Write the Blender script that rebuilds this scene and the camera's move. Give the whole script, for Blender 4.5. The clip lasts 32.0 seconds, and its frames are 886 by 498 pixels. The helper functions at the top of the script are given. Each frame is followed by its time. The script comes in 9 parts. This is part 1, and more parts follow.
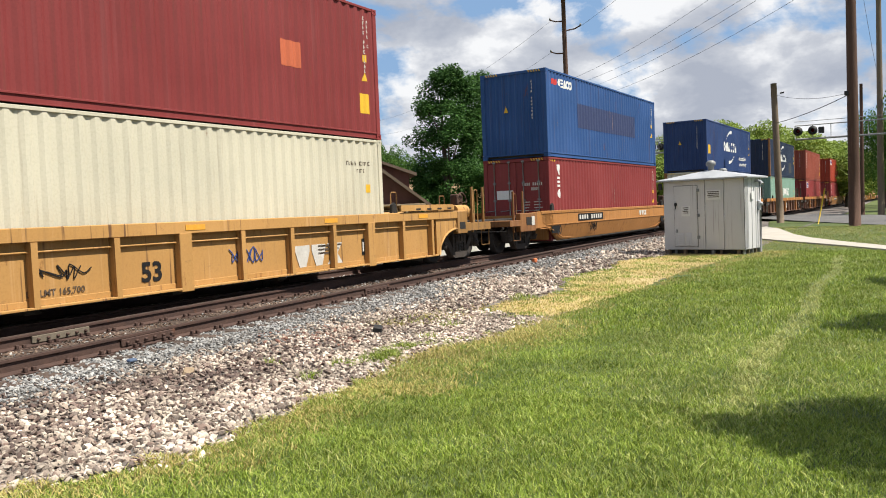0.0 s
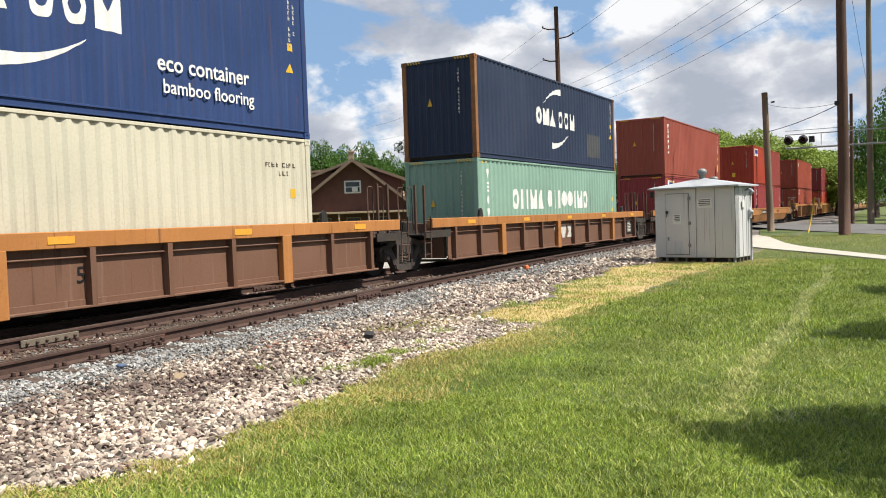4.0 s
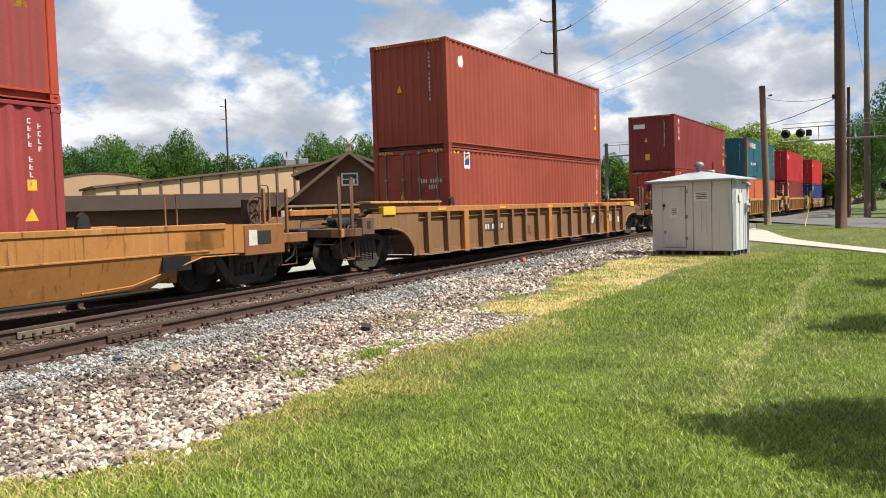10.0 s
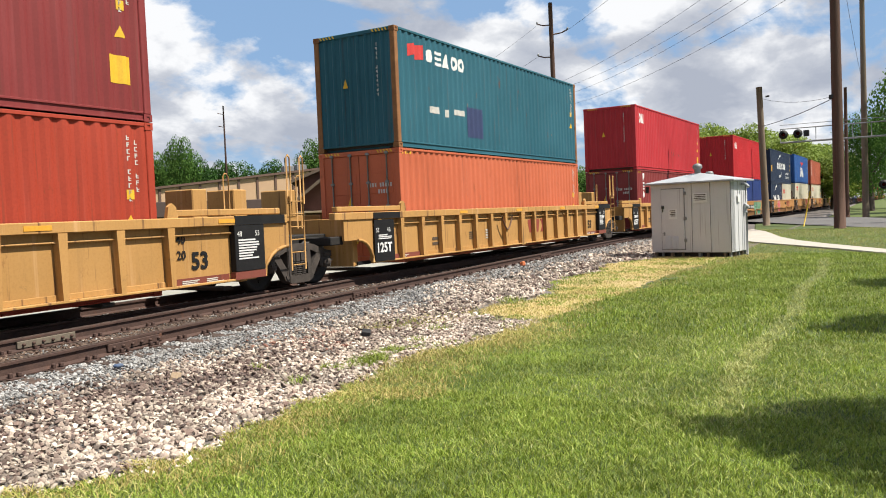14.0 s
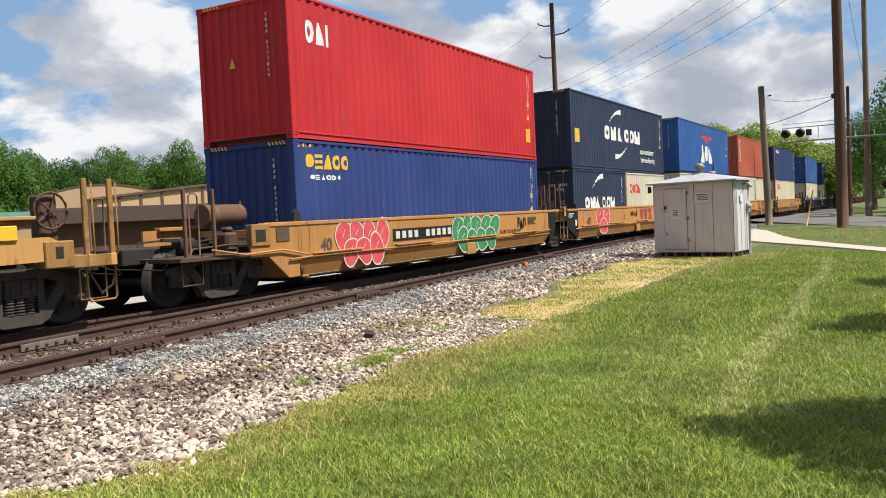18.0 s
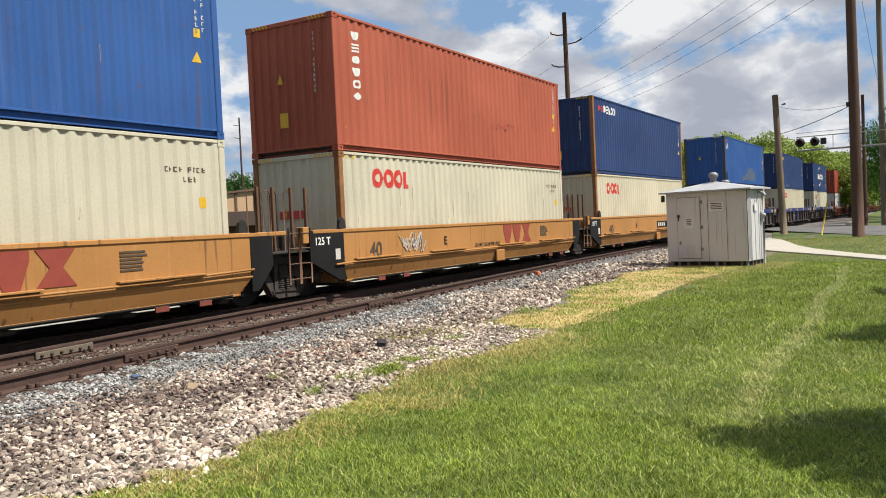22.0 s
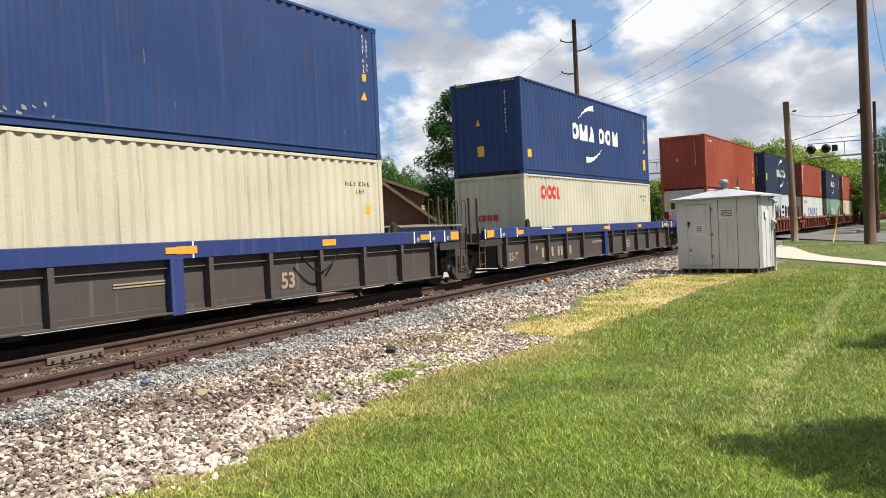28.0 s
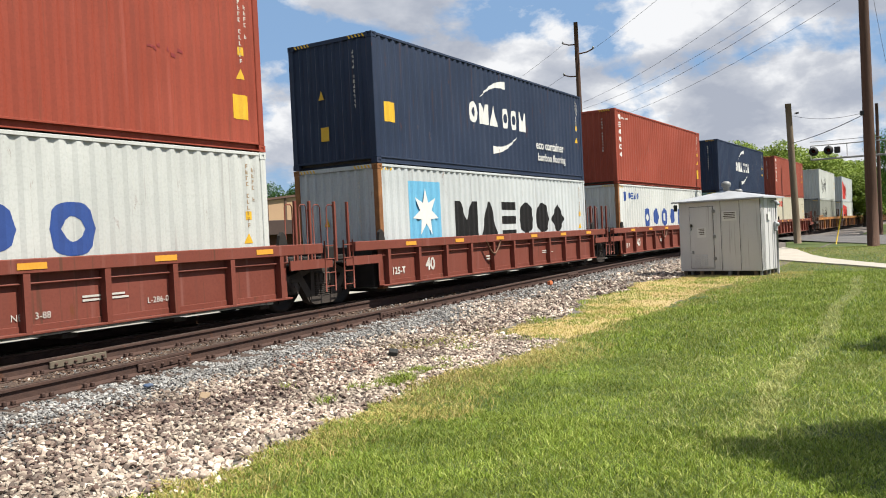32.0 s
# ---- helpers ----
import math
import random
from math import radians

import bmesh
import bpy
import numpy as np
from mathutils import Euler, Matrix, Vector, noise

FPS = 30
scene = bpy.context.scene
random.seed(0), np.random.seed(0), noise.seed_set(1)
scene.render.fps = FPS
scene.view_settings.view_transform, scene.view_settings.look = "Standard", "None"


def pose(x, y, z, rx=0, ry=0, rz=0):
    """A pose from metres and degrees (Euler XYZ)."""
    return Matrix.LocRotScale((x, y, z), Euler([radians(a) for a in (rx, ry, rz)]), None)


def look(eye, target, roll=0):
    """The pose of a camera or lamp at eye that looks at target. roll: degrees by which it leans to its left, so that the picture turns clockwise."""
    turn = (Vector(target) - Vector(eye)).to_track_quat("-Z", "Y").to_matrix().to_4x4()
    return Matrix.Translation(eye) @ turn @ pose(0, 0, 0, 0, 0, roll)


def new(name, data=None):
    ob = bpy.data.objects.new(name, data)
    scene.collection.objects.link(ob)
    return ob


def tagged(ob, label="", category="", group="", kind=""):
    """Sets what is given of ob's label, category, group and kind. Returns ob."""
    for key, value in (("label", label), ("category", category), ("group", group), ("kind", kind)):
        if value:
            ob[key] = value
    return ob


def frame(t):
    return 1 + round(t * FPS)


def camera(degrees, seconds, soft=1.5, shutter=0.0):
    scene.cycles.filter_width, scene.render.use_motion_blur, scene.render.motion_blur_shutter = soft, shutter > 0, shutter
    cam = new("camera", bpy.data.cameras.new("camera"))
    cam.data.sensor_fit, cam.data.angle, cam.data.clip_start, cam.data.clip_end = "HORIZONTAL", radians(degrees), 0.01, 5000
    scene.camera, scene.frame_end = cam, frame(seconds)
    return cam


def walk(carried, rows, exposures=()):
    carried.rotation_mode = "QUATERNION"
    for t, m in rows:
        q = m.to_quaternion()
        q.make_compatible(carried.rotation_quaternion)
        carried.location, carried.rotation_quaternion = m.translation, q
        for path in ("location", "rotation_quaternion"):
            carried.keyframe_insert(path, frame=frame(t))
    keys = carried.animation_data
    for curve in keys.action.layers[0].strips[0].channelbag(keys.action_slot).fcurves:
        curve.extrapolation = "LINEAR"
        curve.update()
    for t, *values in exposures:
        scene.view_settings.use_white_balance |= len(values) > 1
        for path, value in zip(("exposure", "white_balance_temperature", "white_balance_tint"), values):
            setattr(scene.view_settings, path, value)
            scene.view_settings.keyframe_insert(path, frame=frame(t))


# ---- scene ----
# ------------------------------------------------------------ camera
EYE = Vector((0, 0, 1.625))
AIM = [
    (0.0,0.5055,-0.0469,-0.0394),(0.5,0.5040,-0.0460,-0.0392),(1.0,0.5037,-0.0443,-0.0406),(1.5,0.5032,-0.0441,-0.0407),
    (2.0,0.5024,-0.0426,-0.0376),(2.5,0.5005,-0.0418,-0.0308),(3.0,0.4980,-0.0404,-0.0291),(3.5,0.4966,-0.0384,-0.0317),
    (6.0,0.4924,-0.0431,-0.0355),(6.5,0.4928,-0.0433,-0.0357),(7.0,0.4916,-0.0444,-0.0319),(7.5,0.4898,-0.0461,-0.0312),
    (8.0,0.4902,-0.0465,-0.0311),(8.5,0.4920,-0.0448,-0.0310),(9.0,0.4930,-0.0450,-0.0312),(9.5,0.4926,-0.0475,-0.0320),
    (10.0,0.4918,-0.0487,-0.0303),(10.5,0.4908,-0.0488,-0.0303),(11.0,0.4907,-0.0485,-0.0315),(11.5,0.4907,-0.0460,-0.0340),
    (12.0,0.4925,-0.0407,-0.0371),(12.5,0.4938,-0.0398,-0.0389),(13.0,0.4934,-0.0409,-0.0387),(13.5,0.4921,-0.0414,-0.0414),
    (14.0,0.4907,-0.0431,-0.0419),(14.5,0.4906,-0.0446,-0.0421),(16.5,0.4910,-0.0440,-0.0418),(17.0,0.4903,-0.0436,-0.0445),
    (17.5,0.4909,-0.0426,-0.0461),(18.0,0.4937,-0.0416,-0.0470),(18.5,0.4975,-0.0395,-0.0475),(19.0,0.4994,-0.0360,-0.0480),
    (19.5,0.4987,-0.0348,-0.0502),(20.0,0.4978,-0.0342,-0.0491),(20.5,0.4977,-0.0324,-0.0467),(21.0,0.5017,-0.0313,-0.0433),
    (21.5,0.5079,-0.0312,-0.0446),(22.0,0.5086,-0.0300,-0.0463),(22.5,0.5076,-0.0292,-0.0445),(23.0,0.5083,-0.0295,-0.0447),
    (23.5,0.5111,-0.0287,-0.0438),(24.0,0.5143,-0.0251,-0.0445),(24.5,0.5155,-0.0242,-0.0459),(25.0,0.5140,-0.0258,-0.0454),
    (25.5,0.5146,-0.0271,-0.0466),(27.5,0.5198,-0.0237,-0.0462),(28.0,0.5198,-0.0211,-0.0449),(28.5,0.5208,-0.0207,-0.0442),
    (29.0,0.5232,-0.0228,-0.0434),(29.5,0.5232,-0.0229,-0.0452),(30.0,0.5218,-0.0219,-0.0452),(30.5,0.5209,-0.0203,-0.0467),
    (31.0,0.5218,-0.0189,-0.0474),(31.5,0.5230,-0.0187,-0.0472),(32.0,0.5226,-0.0175,-0.0471)]


def aim(yaw, pitch, roll):
    """Heading from +x towards +y, tilt and roll, in radians."""
    way = Vector((math.cos(yaw) * math.cos(pitch), math.sin(yaw) * math.cos(pitch), math.sin(pitch)))
    return look(EYE, EYE + way, math.degrees(roll))


cam = camera(57.36, 32.0, soft=1.0, shutter=0.0)
walk(cam, [(t, aim(a, b, c)) for t, a, b, c in AIM], exposures=[(0, 0.90), (1, 0.93), (2, 1.04), (3, 0.96), (6, 0.92), (7, 0.95), (9, 0.95), (12, 0.91), (13, 0.95), (17, 0.87), (21, 0.83), (22.5, 0.75), (24, 0.85), (25, 0.88), (28, 0.94), (30, 0.94), (32, 0.89)])

# ------------------------------------------------------------ sky and sun
SUN_AZ, SUN_EL = radians(-78), radians(58)
SUN_DIR = Vector((math.cos(SUN_AZ) * math.cos(SUN_EL), math.sin(SUN_AZ) * math.cos(SUN_EL), math.sin(SUN_EL)))


def make_world():
    world = bpy.data.worlds.new("sky")
    scene.world = world
    world.use_nodes = True
    n, l = world.node_tree.nodes, world.node_tree.links
    n.clear()
    out, back = n.new("ShaderNodeOutputWorld"), n.new("ShaderNodeBackground")
    sky = n.new("ShaderNodeTexSky")
    sky.sky_type, sky.sun_disc = "NISHITA", False
    sky.sun_elevation, sky.sun_rotation = SUN_EL, radians(90) - SUN_AZ
    sky.air_density, sky.dust_density, sky.ozone_density = 1.0, 0.6, 2.0
    tc = n.new("ShaderNodeTexCoord")
    sep = n.new("ShaderNodeSeparateXYZ")
    l.new(tc.outputs["Generated"], sep.inputs[0])

    def maths(op, a, b=None):
        m = n.new("ShaderNodeMath")
        m.operation = op
        for k, v in enumerate((a, b)):
            if v is None:
                continue
            if isinstance(v, (int, float)):
                m.inputs[k].default_value = v
            else:
                l.new(v, m.inputs[k])
        return m.outputs[0]

    den = maths("MAXIMUM", maths("ADD", sep.outputs[2], 0.42), 0.02)
    comb = n.new("ShaderNodeCombineXYZ")
    l.new(maths("DIVIDE", sep.outputs[0], den), comb.inputs[0])
    l.new(maths("DIVIDE", sep.outputs[1], den), comb.inputs[1])
    comb.inputs[2].default_value = 3.7

    def cloud_noise(scale, detail, rough, dist):
        t = n.new("ShaderNodeTexNoise")
        t.inputs["Scale"].default_value, t.inputs["Detail"].default_value = scale, detail
        t.inputs["Roughness"].default_value, t.inputs["Distortion"].default_value = rough, dist
        l.new(comb.outputs[0], t.inputs["Vector"])
        return t.outputs["Fac"]

    def ramp(fac, stops):
        r = n.new("ShaderNodeValToRGB")
        while len(r.color_ramp.elements) < len(stops):
            r.color_ramp.elements.new(0.5)
        for e, (p, c) in zip(r.color_ramp.elements, stops):
            e.position, e.color = p, (*c, 1)
        l.new(fac, r.inputs[0])
        return r.outputs[0]

    cover = ramp(cloud_noise(2.9, 12, 0.58, 0.12), [(0.43, (0, 0, 0)), (0.50, (1, 1, 1))])
    shade = ramp(cloud_noise(3.7, 8, 0.56, 0.1), [(0.38, (4.5, 4.9, 5.8)), (0.49, (6.1, 6.4, 7.1)), (0.58, (9.8, 9.9, 10.1))])
    mix = n.new("ShaderNodeMix")
    mix.data_type = "RGBA"
    l.new(cover, mix.inputs[0])
    blue = n.new("ShaderNodeMix")
    blue.data_type = "RGBA"
    blue.inputs[0].default_value = 0.7
    l.new(sky.outputs[0], blue.inputs[6])
    blue.inputs[7].default_value = (3.1, 5.1, 8.2, 1)
    l.new(blue.outputs[2], mix.inputs[6])
    l.new(shade, mix.inputs[7])
    l.new(mix.outputs[2], back.inputs[0])
    back.inputs[1].default_value = 0.0515
    l.new(back.outputs[0], out.inputs[0])


make_world()
sun = new("sun", bpy.data.lights.new("sun", "SUN"))
sun.data.energy, sun.data.angle, sun.data.color = 5.0, radians(0.53), (1.0, 0.94, 0.83)
sun.matrix_world = look(SUN_DIR * 60, (0, 0, 0))


# ------------------------------------------------------------ materials
def toned(c):
    """A base colour scaled to 0.77, balanced by a higher exposure."""
    return tuple(0.77 * x for x in c)


def surface(name, a, b, scale=3.0, rough=0.7, metal=0.0, bump=0.2, grain=40.0, streak=0.0, rust=0.0, rust_col=(0.16, 0.055, 0.02),
            by_object=0.0, by_island=0.0, spec=0.4, stretch=(1, 1, 1), fade=0.0):
    """A worn surface: two tones in large patches, fine grain with relief, optional vertical streaks and rust."""
    a, b, rust_col = toned(a), toned(b), toned(rust_col)
    m = bpy.data.materials.new(name)
    m.use_nodes = True
    n, l = m.node_tree.nodes, m.node_tree.links
    bsdf = n["Principled BSDF"]
    tc = n.new("ShaderNodeTexCoord")

    shifted = tc.outputs["Object"]
    if by_object:
        info, far = n.new("ShaderNodeObjectInfo"), n.new("ShaderNodeVectorMath")
        far.operation = "MULTIPLY_ADD"
        l.new(info.outputs["Random"], far.inputs[0])
        far.inputs[1].default_value = (173.0, 91.0, 57.0)
        l.new(tc.outputs["Object"], far.inputs[2])
        shifted = far.outputs[0]

    def mapped(sc):
        mp = n.new("ShaderNodeMapping")
        mp.inputs["Scale"].default_value = sc
        l.new(shifted, mp.inputs[0])
        return mp.outputs[0]

    def noise_tex(vec, sc, det=5, rg=0.6):
        t = n.new("ShaderNodeTexNoise")
        t.inputs["Scale"].default_value, t.inputs["Detail"].default_value, t.inputs["Roughness"].default_value = sc, det, rg
        l.new(vec, t.inputs["Vector"])
        return t.outputs["Fac"]

    def level(fac, lo, hi, top=1.0):
        r = n.new("ShaderNodeMapRange")
        r.inputs["From Min"].default_value, r.inputs["From Max"].default_value, r.inputs["To Max"].default_value = lo, hi, top
        l.new(fac, r.inputs["Value"])
        return r.outputs[0]

    def mixed(fac, one, two):
        x = n.new("ShaderNodeMix")
        x.data_type = "RGBA"
        if isinstance(fac, float):
            x.inputs[0].default_value = fac
        else:
            l.new(fac, x.inputs[0])
        for k, v in ((6, one), (7, two)):
            if isinstance(v, tuple):
                x.inputs[k].default_value = (*v, 1)
            else:
                l.new(v, x.inputs[k])
        return x.outputs[2]

    base = mapped(stretch)
    fine = noise_tex(base, grain, 6, 0.65)
    col = mixed(level(noise_tex(base, scale), 0.3, 0.7), a, b)
    dark = tuple(c * 0.72 for c in a)
    col = mixed(level(fine, 0.45, 0.8, 0.55), col, dark)
    if streak:
        st = noise_tex(mapped((5.0, 5.0, 0.25)), 1.6, 6, 0.7)
        col = mixed(level(st, 0.55, 0.8, streak), col, tuple(min(1, c * 0.55 + 0.015) for c in a))
        st2 = noise_tex(mapped((6.5, 6.5, 0.2)), 1.1, 4, 0.6)
        col = mixed(level(st2, 0.58, 0.72, streak * 0.8), col, tuple(min(1, c * 1.1 + 0.07) for c in b))
        st3 = noise_tex(mapped((9.0, 9.0, 0.35)), 1.3, 3, 0.5)
        col = mixed(level(st3, 0.62, 0.70, min(0.85, streak * 1.6)), col, (0.075, 0.036, 0.022))
        scuff = noise_tex(mapped((1.4, 1.4, 3.2)), 2.1, 9, 0.8)
        col = mixed(level(scuff, 0.58, 0.68, streak), col, tuple(min(1, c * 0.45 + 0.02) for c in a))
    if fade:
        col = mixed(level(noise_tex(base, 0.35, 2, 0.5), 0.4, 0.7, fade), col, tuple(min(1, c * 1.3 + 0.012) for c in b))
    if rust:
        rs = noise_tex(mapped((1.6, 1.6, 0.55)), 2.2, 8, 0.75)
        col = mixed(level(rs, 0.67 - rust * 0.28, 0.76 - rust * 0.2, 0.85), col, rust_col)
    for amount, source in ((by_object, "ShaderNodeObjectInfo"), (by_island, "ShaderNodeNewGeometry")):
        if amount:
            info = n.new(source)
            hsv = n.new("ShaderNodeHueSaturation")
            r = n.new("ShaderNodeMapRange")
            r.inputs["To Min"].default_value, r.inputs["To Max"].default_value = 1 - amount, 1 + amount
            l.new(info.outputs["Random" if source == "ShaderNodeObjectInfo" else "Random Per Island"], r.inputs["Value"])
            l.new(r.outputs[0], hsv.inputs["Value"])
            l.new(col, hsv.inputs["Color"])
            col = hsv.outputs[0]
    l.new(col, bsdf.inputs["Base Color"])
    rr = n.new("ShaderNodeMapRange")
    rr.inputs["To Min"].default_value, rr.inputs["To Max"].default_value = max(0.05, rough - 0.12), min(1, rough + 0.12)
    l.new(fine, rr.inputs["Value"])
    l.new(rr.outputs[0], bsdf.inputs["Roughness"])
    bsdf.inputs["Metallic"].default_value = metal
    bsdf.inputs["Specular IOR Level"].default_value = spec
    if bump:
        bp = n.new("ShaderNodeBump")
        bp.inputs["Strength"].default_value, bp.inputs["Distance"].default_value = bump, 0.02
        l.new(fine, bp.inputs["Height"])
        l.new(bp.outputs[0], bsdf.inputs["Normal"])
    return m


def island_palette(name, cols, rough=0.9, bump=0.4, spec=0.2, translucent=0.0, patches=0.55, vary=0.22):
    """Each loose piece takes one tone of a small range of colours."""
    cols = [toned(c) for c in cols]
    m = bpy.data.materials.new(name)
    m.use_nodes = True
    n, l = m.node_tree.nodes, m.node_tree.links
    bsdf = n["Principled BSDF"]
    geo = n.new("ShaderNodeNewGeometry")
    r = n.new("ShaderNodeValToRGB")
    while len(r.color_ramp.elements) < len(cols):
        r.color_ramp.elements.new(0.5)
    for k, (e, c) in enumerate(zip(r.color_ramp.elements, cols)):
        e.position, e.color = k / max(1, len(cols) - 1), (*c, 1)
    l.new(geo.outputs["Random Per Island"], r.inputs[0])
    tc, t = n.new("ShaderNodeTexCoord"), n.new("ShaderNodeTexNoise")
    t.inputs["Scale"].default_value, t.inputs["Detail"].default_value = patches, 3
    l.new(tc.outputs["Object"], t.inputs["Vector"])
    hsv, mr = n.new("ShaderNodeHueSaturation"), n.new("ShaderNodeMapRange")
    mr.inputs["From Min"].default_value, mr.inputs["From Max"].default_value = 0.3, 0.7
    mr.inputs["To Min"].default_value, mr.inputs["To Max"].default_value = 1 - vary, 1 + vary
    l.new(t.outputs["Fac"], mr.inputs["Value"])
    l.new(mr.outputs[0], hsv.inputs["Value"])
    l.new(r.outputs[0], hsv.inputs["Color"])
    l.new(hsv.outputs[0], bsdf.inputs["Base Color"])
    bsdf.inputs["Roughness"].default_value = rough
    bsdf.inputs["Specular IOR Level"].default_value = spec
    if translucent:
        tr, mx, out = n.new("ShaderNodeBsdfTranslucent"), n.new("ShaderNodeMixShader"), n["Material Output"]
        l.new(hsv.outputs[0], tr.inputs[0])
        mx.inputs[0].default_value = translucent
        l.new(bsdf.outputs[0], mx.inputs[1])
        l.new(tr.outputs[0], mx.inputs[2])
        l.new(mx.outputs[0], out.inputs[0])
    elif bump:
        t2, bp = n.new("ShaderNodeTexNoise"), n.new("ShaderNodeBump")
        t2.inputs["Scale"].default_value = 60
        l.new(tc.outputs["Object"], t2.inputs["Vector"])
        bp.inputs["Strength"].default_value, bp.inputs["Distance"].default_value = bump, 0.01
        l.new(t2.outputs["Fac"], bp.inputs["Height"])
        l.new(bp.outputs[0], bsdf.inputs["Normal"])
    return m


def paint(name, c, rust=0.12, streak=0.22, fade=0.25, rough=0.62):
    return surface(name, c, tuple(min(1, x * 1.12 + 0.004) for x in c), scale=0.7, rough=rough, bump=0.06, grain=26, streak=streak, rust=rust, fade=fade, by_object=0.05, spec=0.22)


PAINT = {
    "maroon": paint("paint_maroon", (0.20, 0.030, 0.030)),
    "wine": paint("paint_wine", (0.25, 0.038, 0.040)),
    "brick": paint("paint_brick", (0.275, 0.064, 0.042)),
    "terracotta": paint("paint_terracotta", (0.355, 0.088, 0.050), fade=0.3),
    "rustred": paint("paint_rust_red", (0.27, 0.052, 0.030), fade=0.35),
    "orange": paint("paint_orange", (0.47, 0.115, 0.052)),
    "flame": paint("paint_flame", (0.35, 0.045, 0.022)),
    "scarlet": paint("paint_scarlet", (0.46, 0.018, 0.024), rust=0.05),
    "crimson": paint("paint_crimson", (0.40, 0.024, 0.032)),
    "navy": paint("paint_navy", (0.018, 0.044, 0.140)),
    "midnight": paint("paint_midnight", (0.018, 0.031, 0.066)),
    "blue": paint("paint_blue", (0.024, 0.088, 0.285), rust=0.2),
    "royal": paint("paint_royal_blue", (0.018, 0.040, 0.165), rust=0.06),
    "slate": paint("paint_slate_blue", (0.022, 0.072, 0.215), rust=0.2, fade=0.5),
    "teal": paint("paint_teal", (0.020, 0.105, 0.145), rust=0.14),
    "mint": paint("paint_mint", (0.205, 0.335, 0.27), rust=0.08),
    "cream": paint("paint_cream", (0.52, 0.49, 0.385), rust=0.06, streak=0.12),
    "ivory": paint("paint_ivory", (0.55, 0.505, 0.38), rust=0.12, streak=0.16),
    "paleblue": paint("paint_pale_grey_blue", (0.48, 0.515, 0.53), rust=0.2, streak=0.16),
    "paleg": paint("paint_pale_grey", (0.53, 0.55, 0.535), rust=0.17, streak=0.16),
    "drab": paint("paint_drab_grey", (0.28, 0.29, 0.26), rust=0.2),
}
CAR = {
    "yellow": paint("car_yellow", (0.435, 0.238, 0.077), rust=0.24, streak=0.7),
    "orange": paint("car_orange", (0.36, 0.160, 0.044), rust=0.3, streak=0.7),
    "ochre": paint("car_ochre", (0.385, 0.185, 0.057), rust=0.12, streak=0.5),
    "rusty": paint("car_rusty_yellow", (0.37, 0.155, 0.045), rust=0.34, streak=0.6),
    "brown": paint("car_brown", (0.150, 0.078, 0.050), rust=0.3, streak=0.5),
    "tan": paint("car_tan", (0.20, 0.105, 0.050), rust=0.36, streak=0.7),
    "navy": paint("car_blue", (0.018, 0.035, 0.14), rust=0.05, streak=0.4),
    "slate": paint("car_dark_grey", (0.070, 0.058, 0.054), rust=0.22, streak=0.55),
    "oxide": paint("car_oxide_red", (0.185, 0.050, 0.034), rust=0.24, streak=0.5),
    "black": surface("car_black", (0.010, 0.010, 0.011), (0.016, 0.016, 0.017), scale=2, rough=0.7, bump=0.05, spec=0.15),
}
GRIME = {
    "yellow": surface("grimy_yellow_paint", (0.235, 0.118, 0.030), (0.33, 0.17, 0.045), scale=1.6, rough=0.8, bump=0.15, streak=0.8, rust=0.42, rust_col=(0.085, 0.042, 0.022)),
    "orange": surface("grimy_orange_paint", (0.185, 0.072, 0.022), (0.27, 0.115, 0.032), scale=1.6, rough=0.8, bump=0.15, streak=0.8, rust=0.42, rust_col=(0.075, 0.036, 0.02)),
    "brown": surface("grimy_brown_paint", (0.105, 0.052, 0.030), (0.17, 0.085, 0.045), scale=1.6, rough=0.85, bump=0.15, streak=0.7, rust=0.4, rust_col=(0.06, 0.032, 0.02)),
}
M_STEEL = surface("grimy_steel", (0.026, 0.021, 0.018), (0.052, 0.040, 0.031), scale=5, rough=0.75, bump=0.3)
M_UNDER = surface("black_running_gear", (0.011, 0.010, 0.009), (0.022, 0.018, 0.016), scale=6, rough=0.85, bump=0.3)
M_FRAME = surface("dusty_cast_steel", (0.034, 0.027, 0.023), (0.078, 0.062, 0.052), scale=5, rough=0.85, bump=0.35)
M_TREAD = surface("wheel_steel", (0.014, 0.011, 0.010), (0.032, 0.025, 0.021), scale=8, rough=0.65, metal=0.1, bump=0.15)
M_RAILRUST = surface("rusty_rail", (0.052, 0.028, 0.022), (0.088, 0.046, 0.034), scale=6, rough=0.8, bump=0.4, rust=0.3)
M_RAILDARK = surface("rusty_brown_steel", (0.060, 0.032, 0.021), (0.10, 0.052, 0.034), scale=6, rough=0.85, bump=0.3, rust=0.2)
M_RAILTOP = surface("polished_rail_head", (0.12, 0.095, 0.085), (0.19, 0.16, 0.145), scale=4, rough=0.42, metal=0.7, bump=0.05)
M_JOINT = surface("dusty_joint_steel", (0.13, 0.105, 0.078), (0.19, 0.16, 0.12), scale=7, rough=0.9, bump=0.3)
M_TIE = surface("creosoted_timber", (0.066, 0.044, 0.035), (0.115, 0.080, 0.063), scale=3, rough=0.92, bump=0.6, by_object=0.25, stretch=(6, 1, 6))
M_WHITE = surface("white_lettering", (0.72, 0.72, 0.70), (0.80, 0.80, 0.78), scale=4, rough=0.6, bump=0.05)
M_OFFWHITE = surface("worn_white_lettering", (0.50, 0.48, 0.44), (0.64, 0.62, 0.58), scale=6, rough=0.7, bump=0.05)
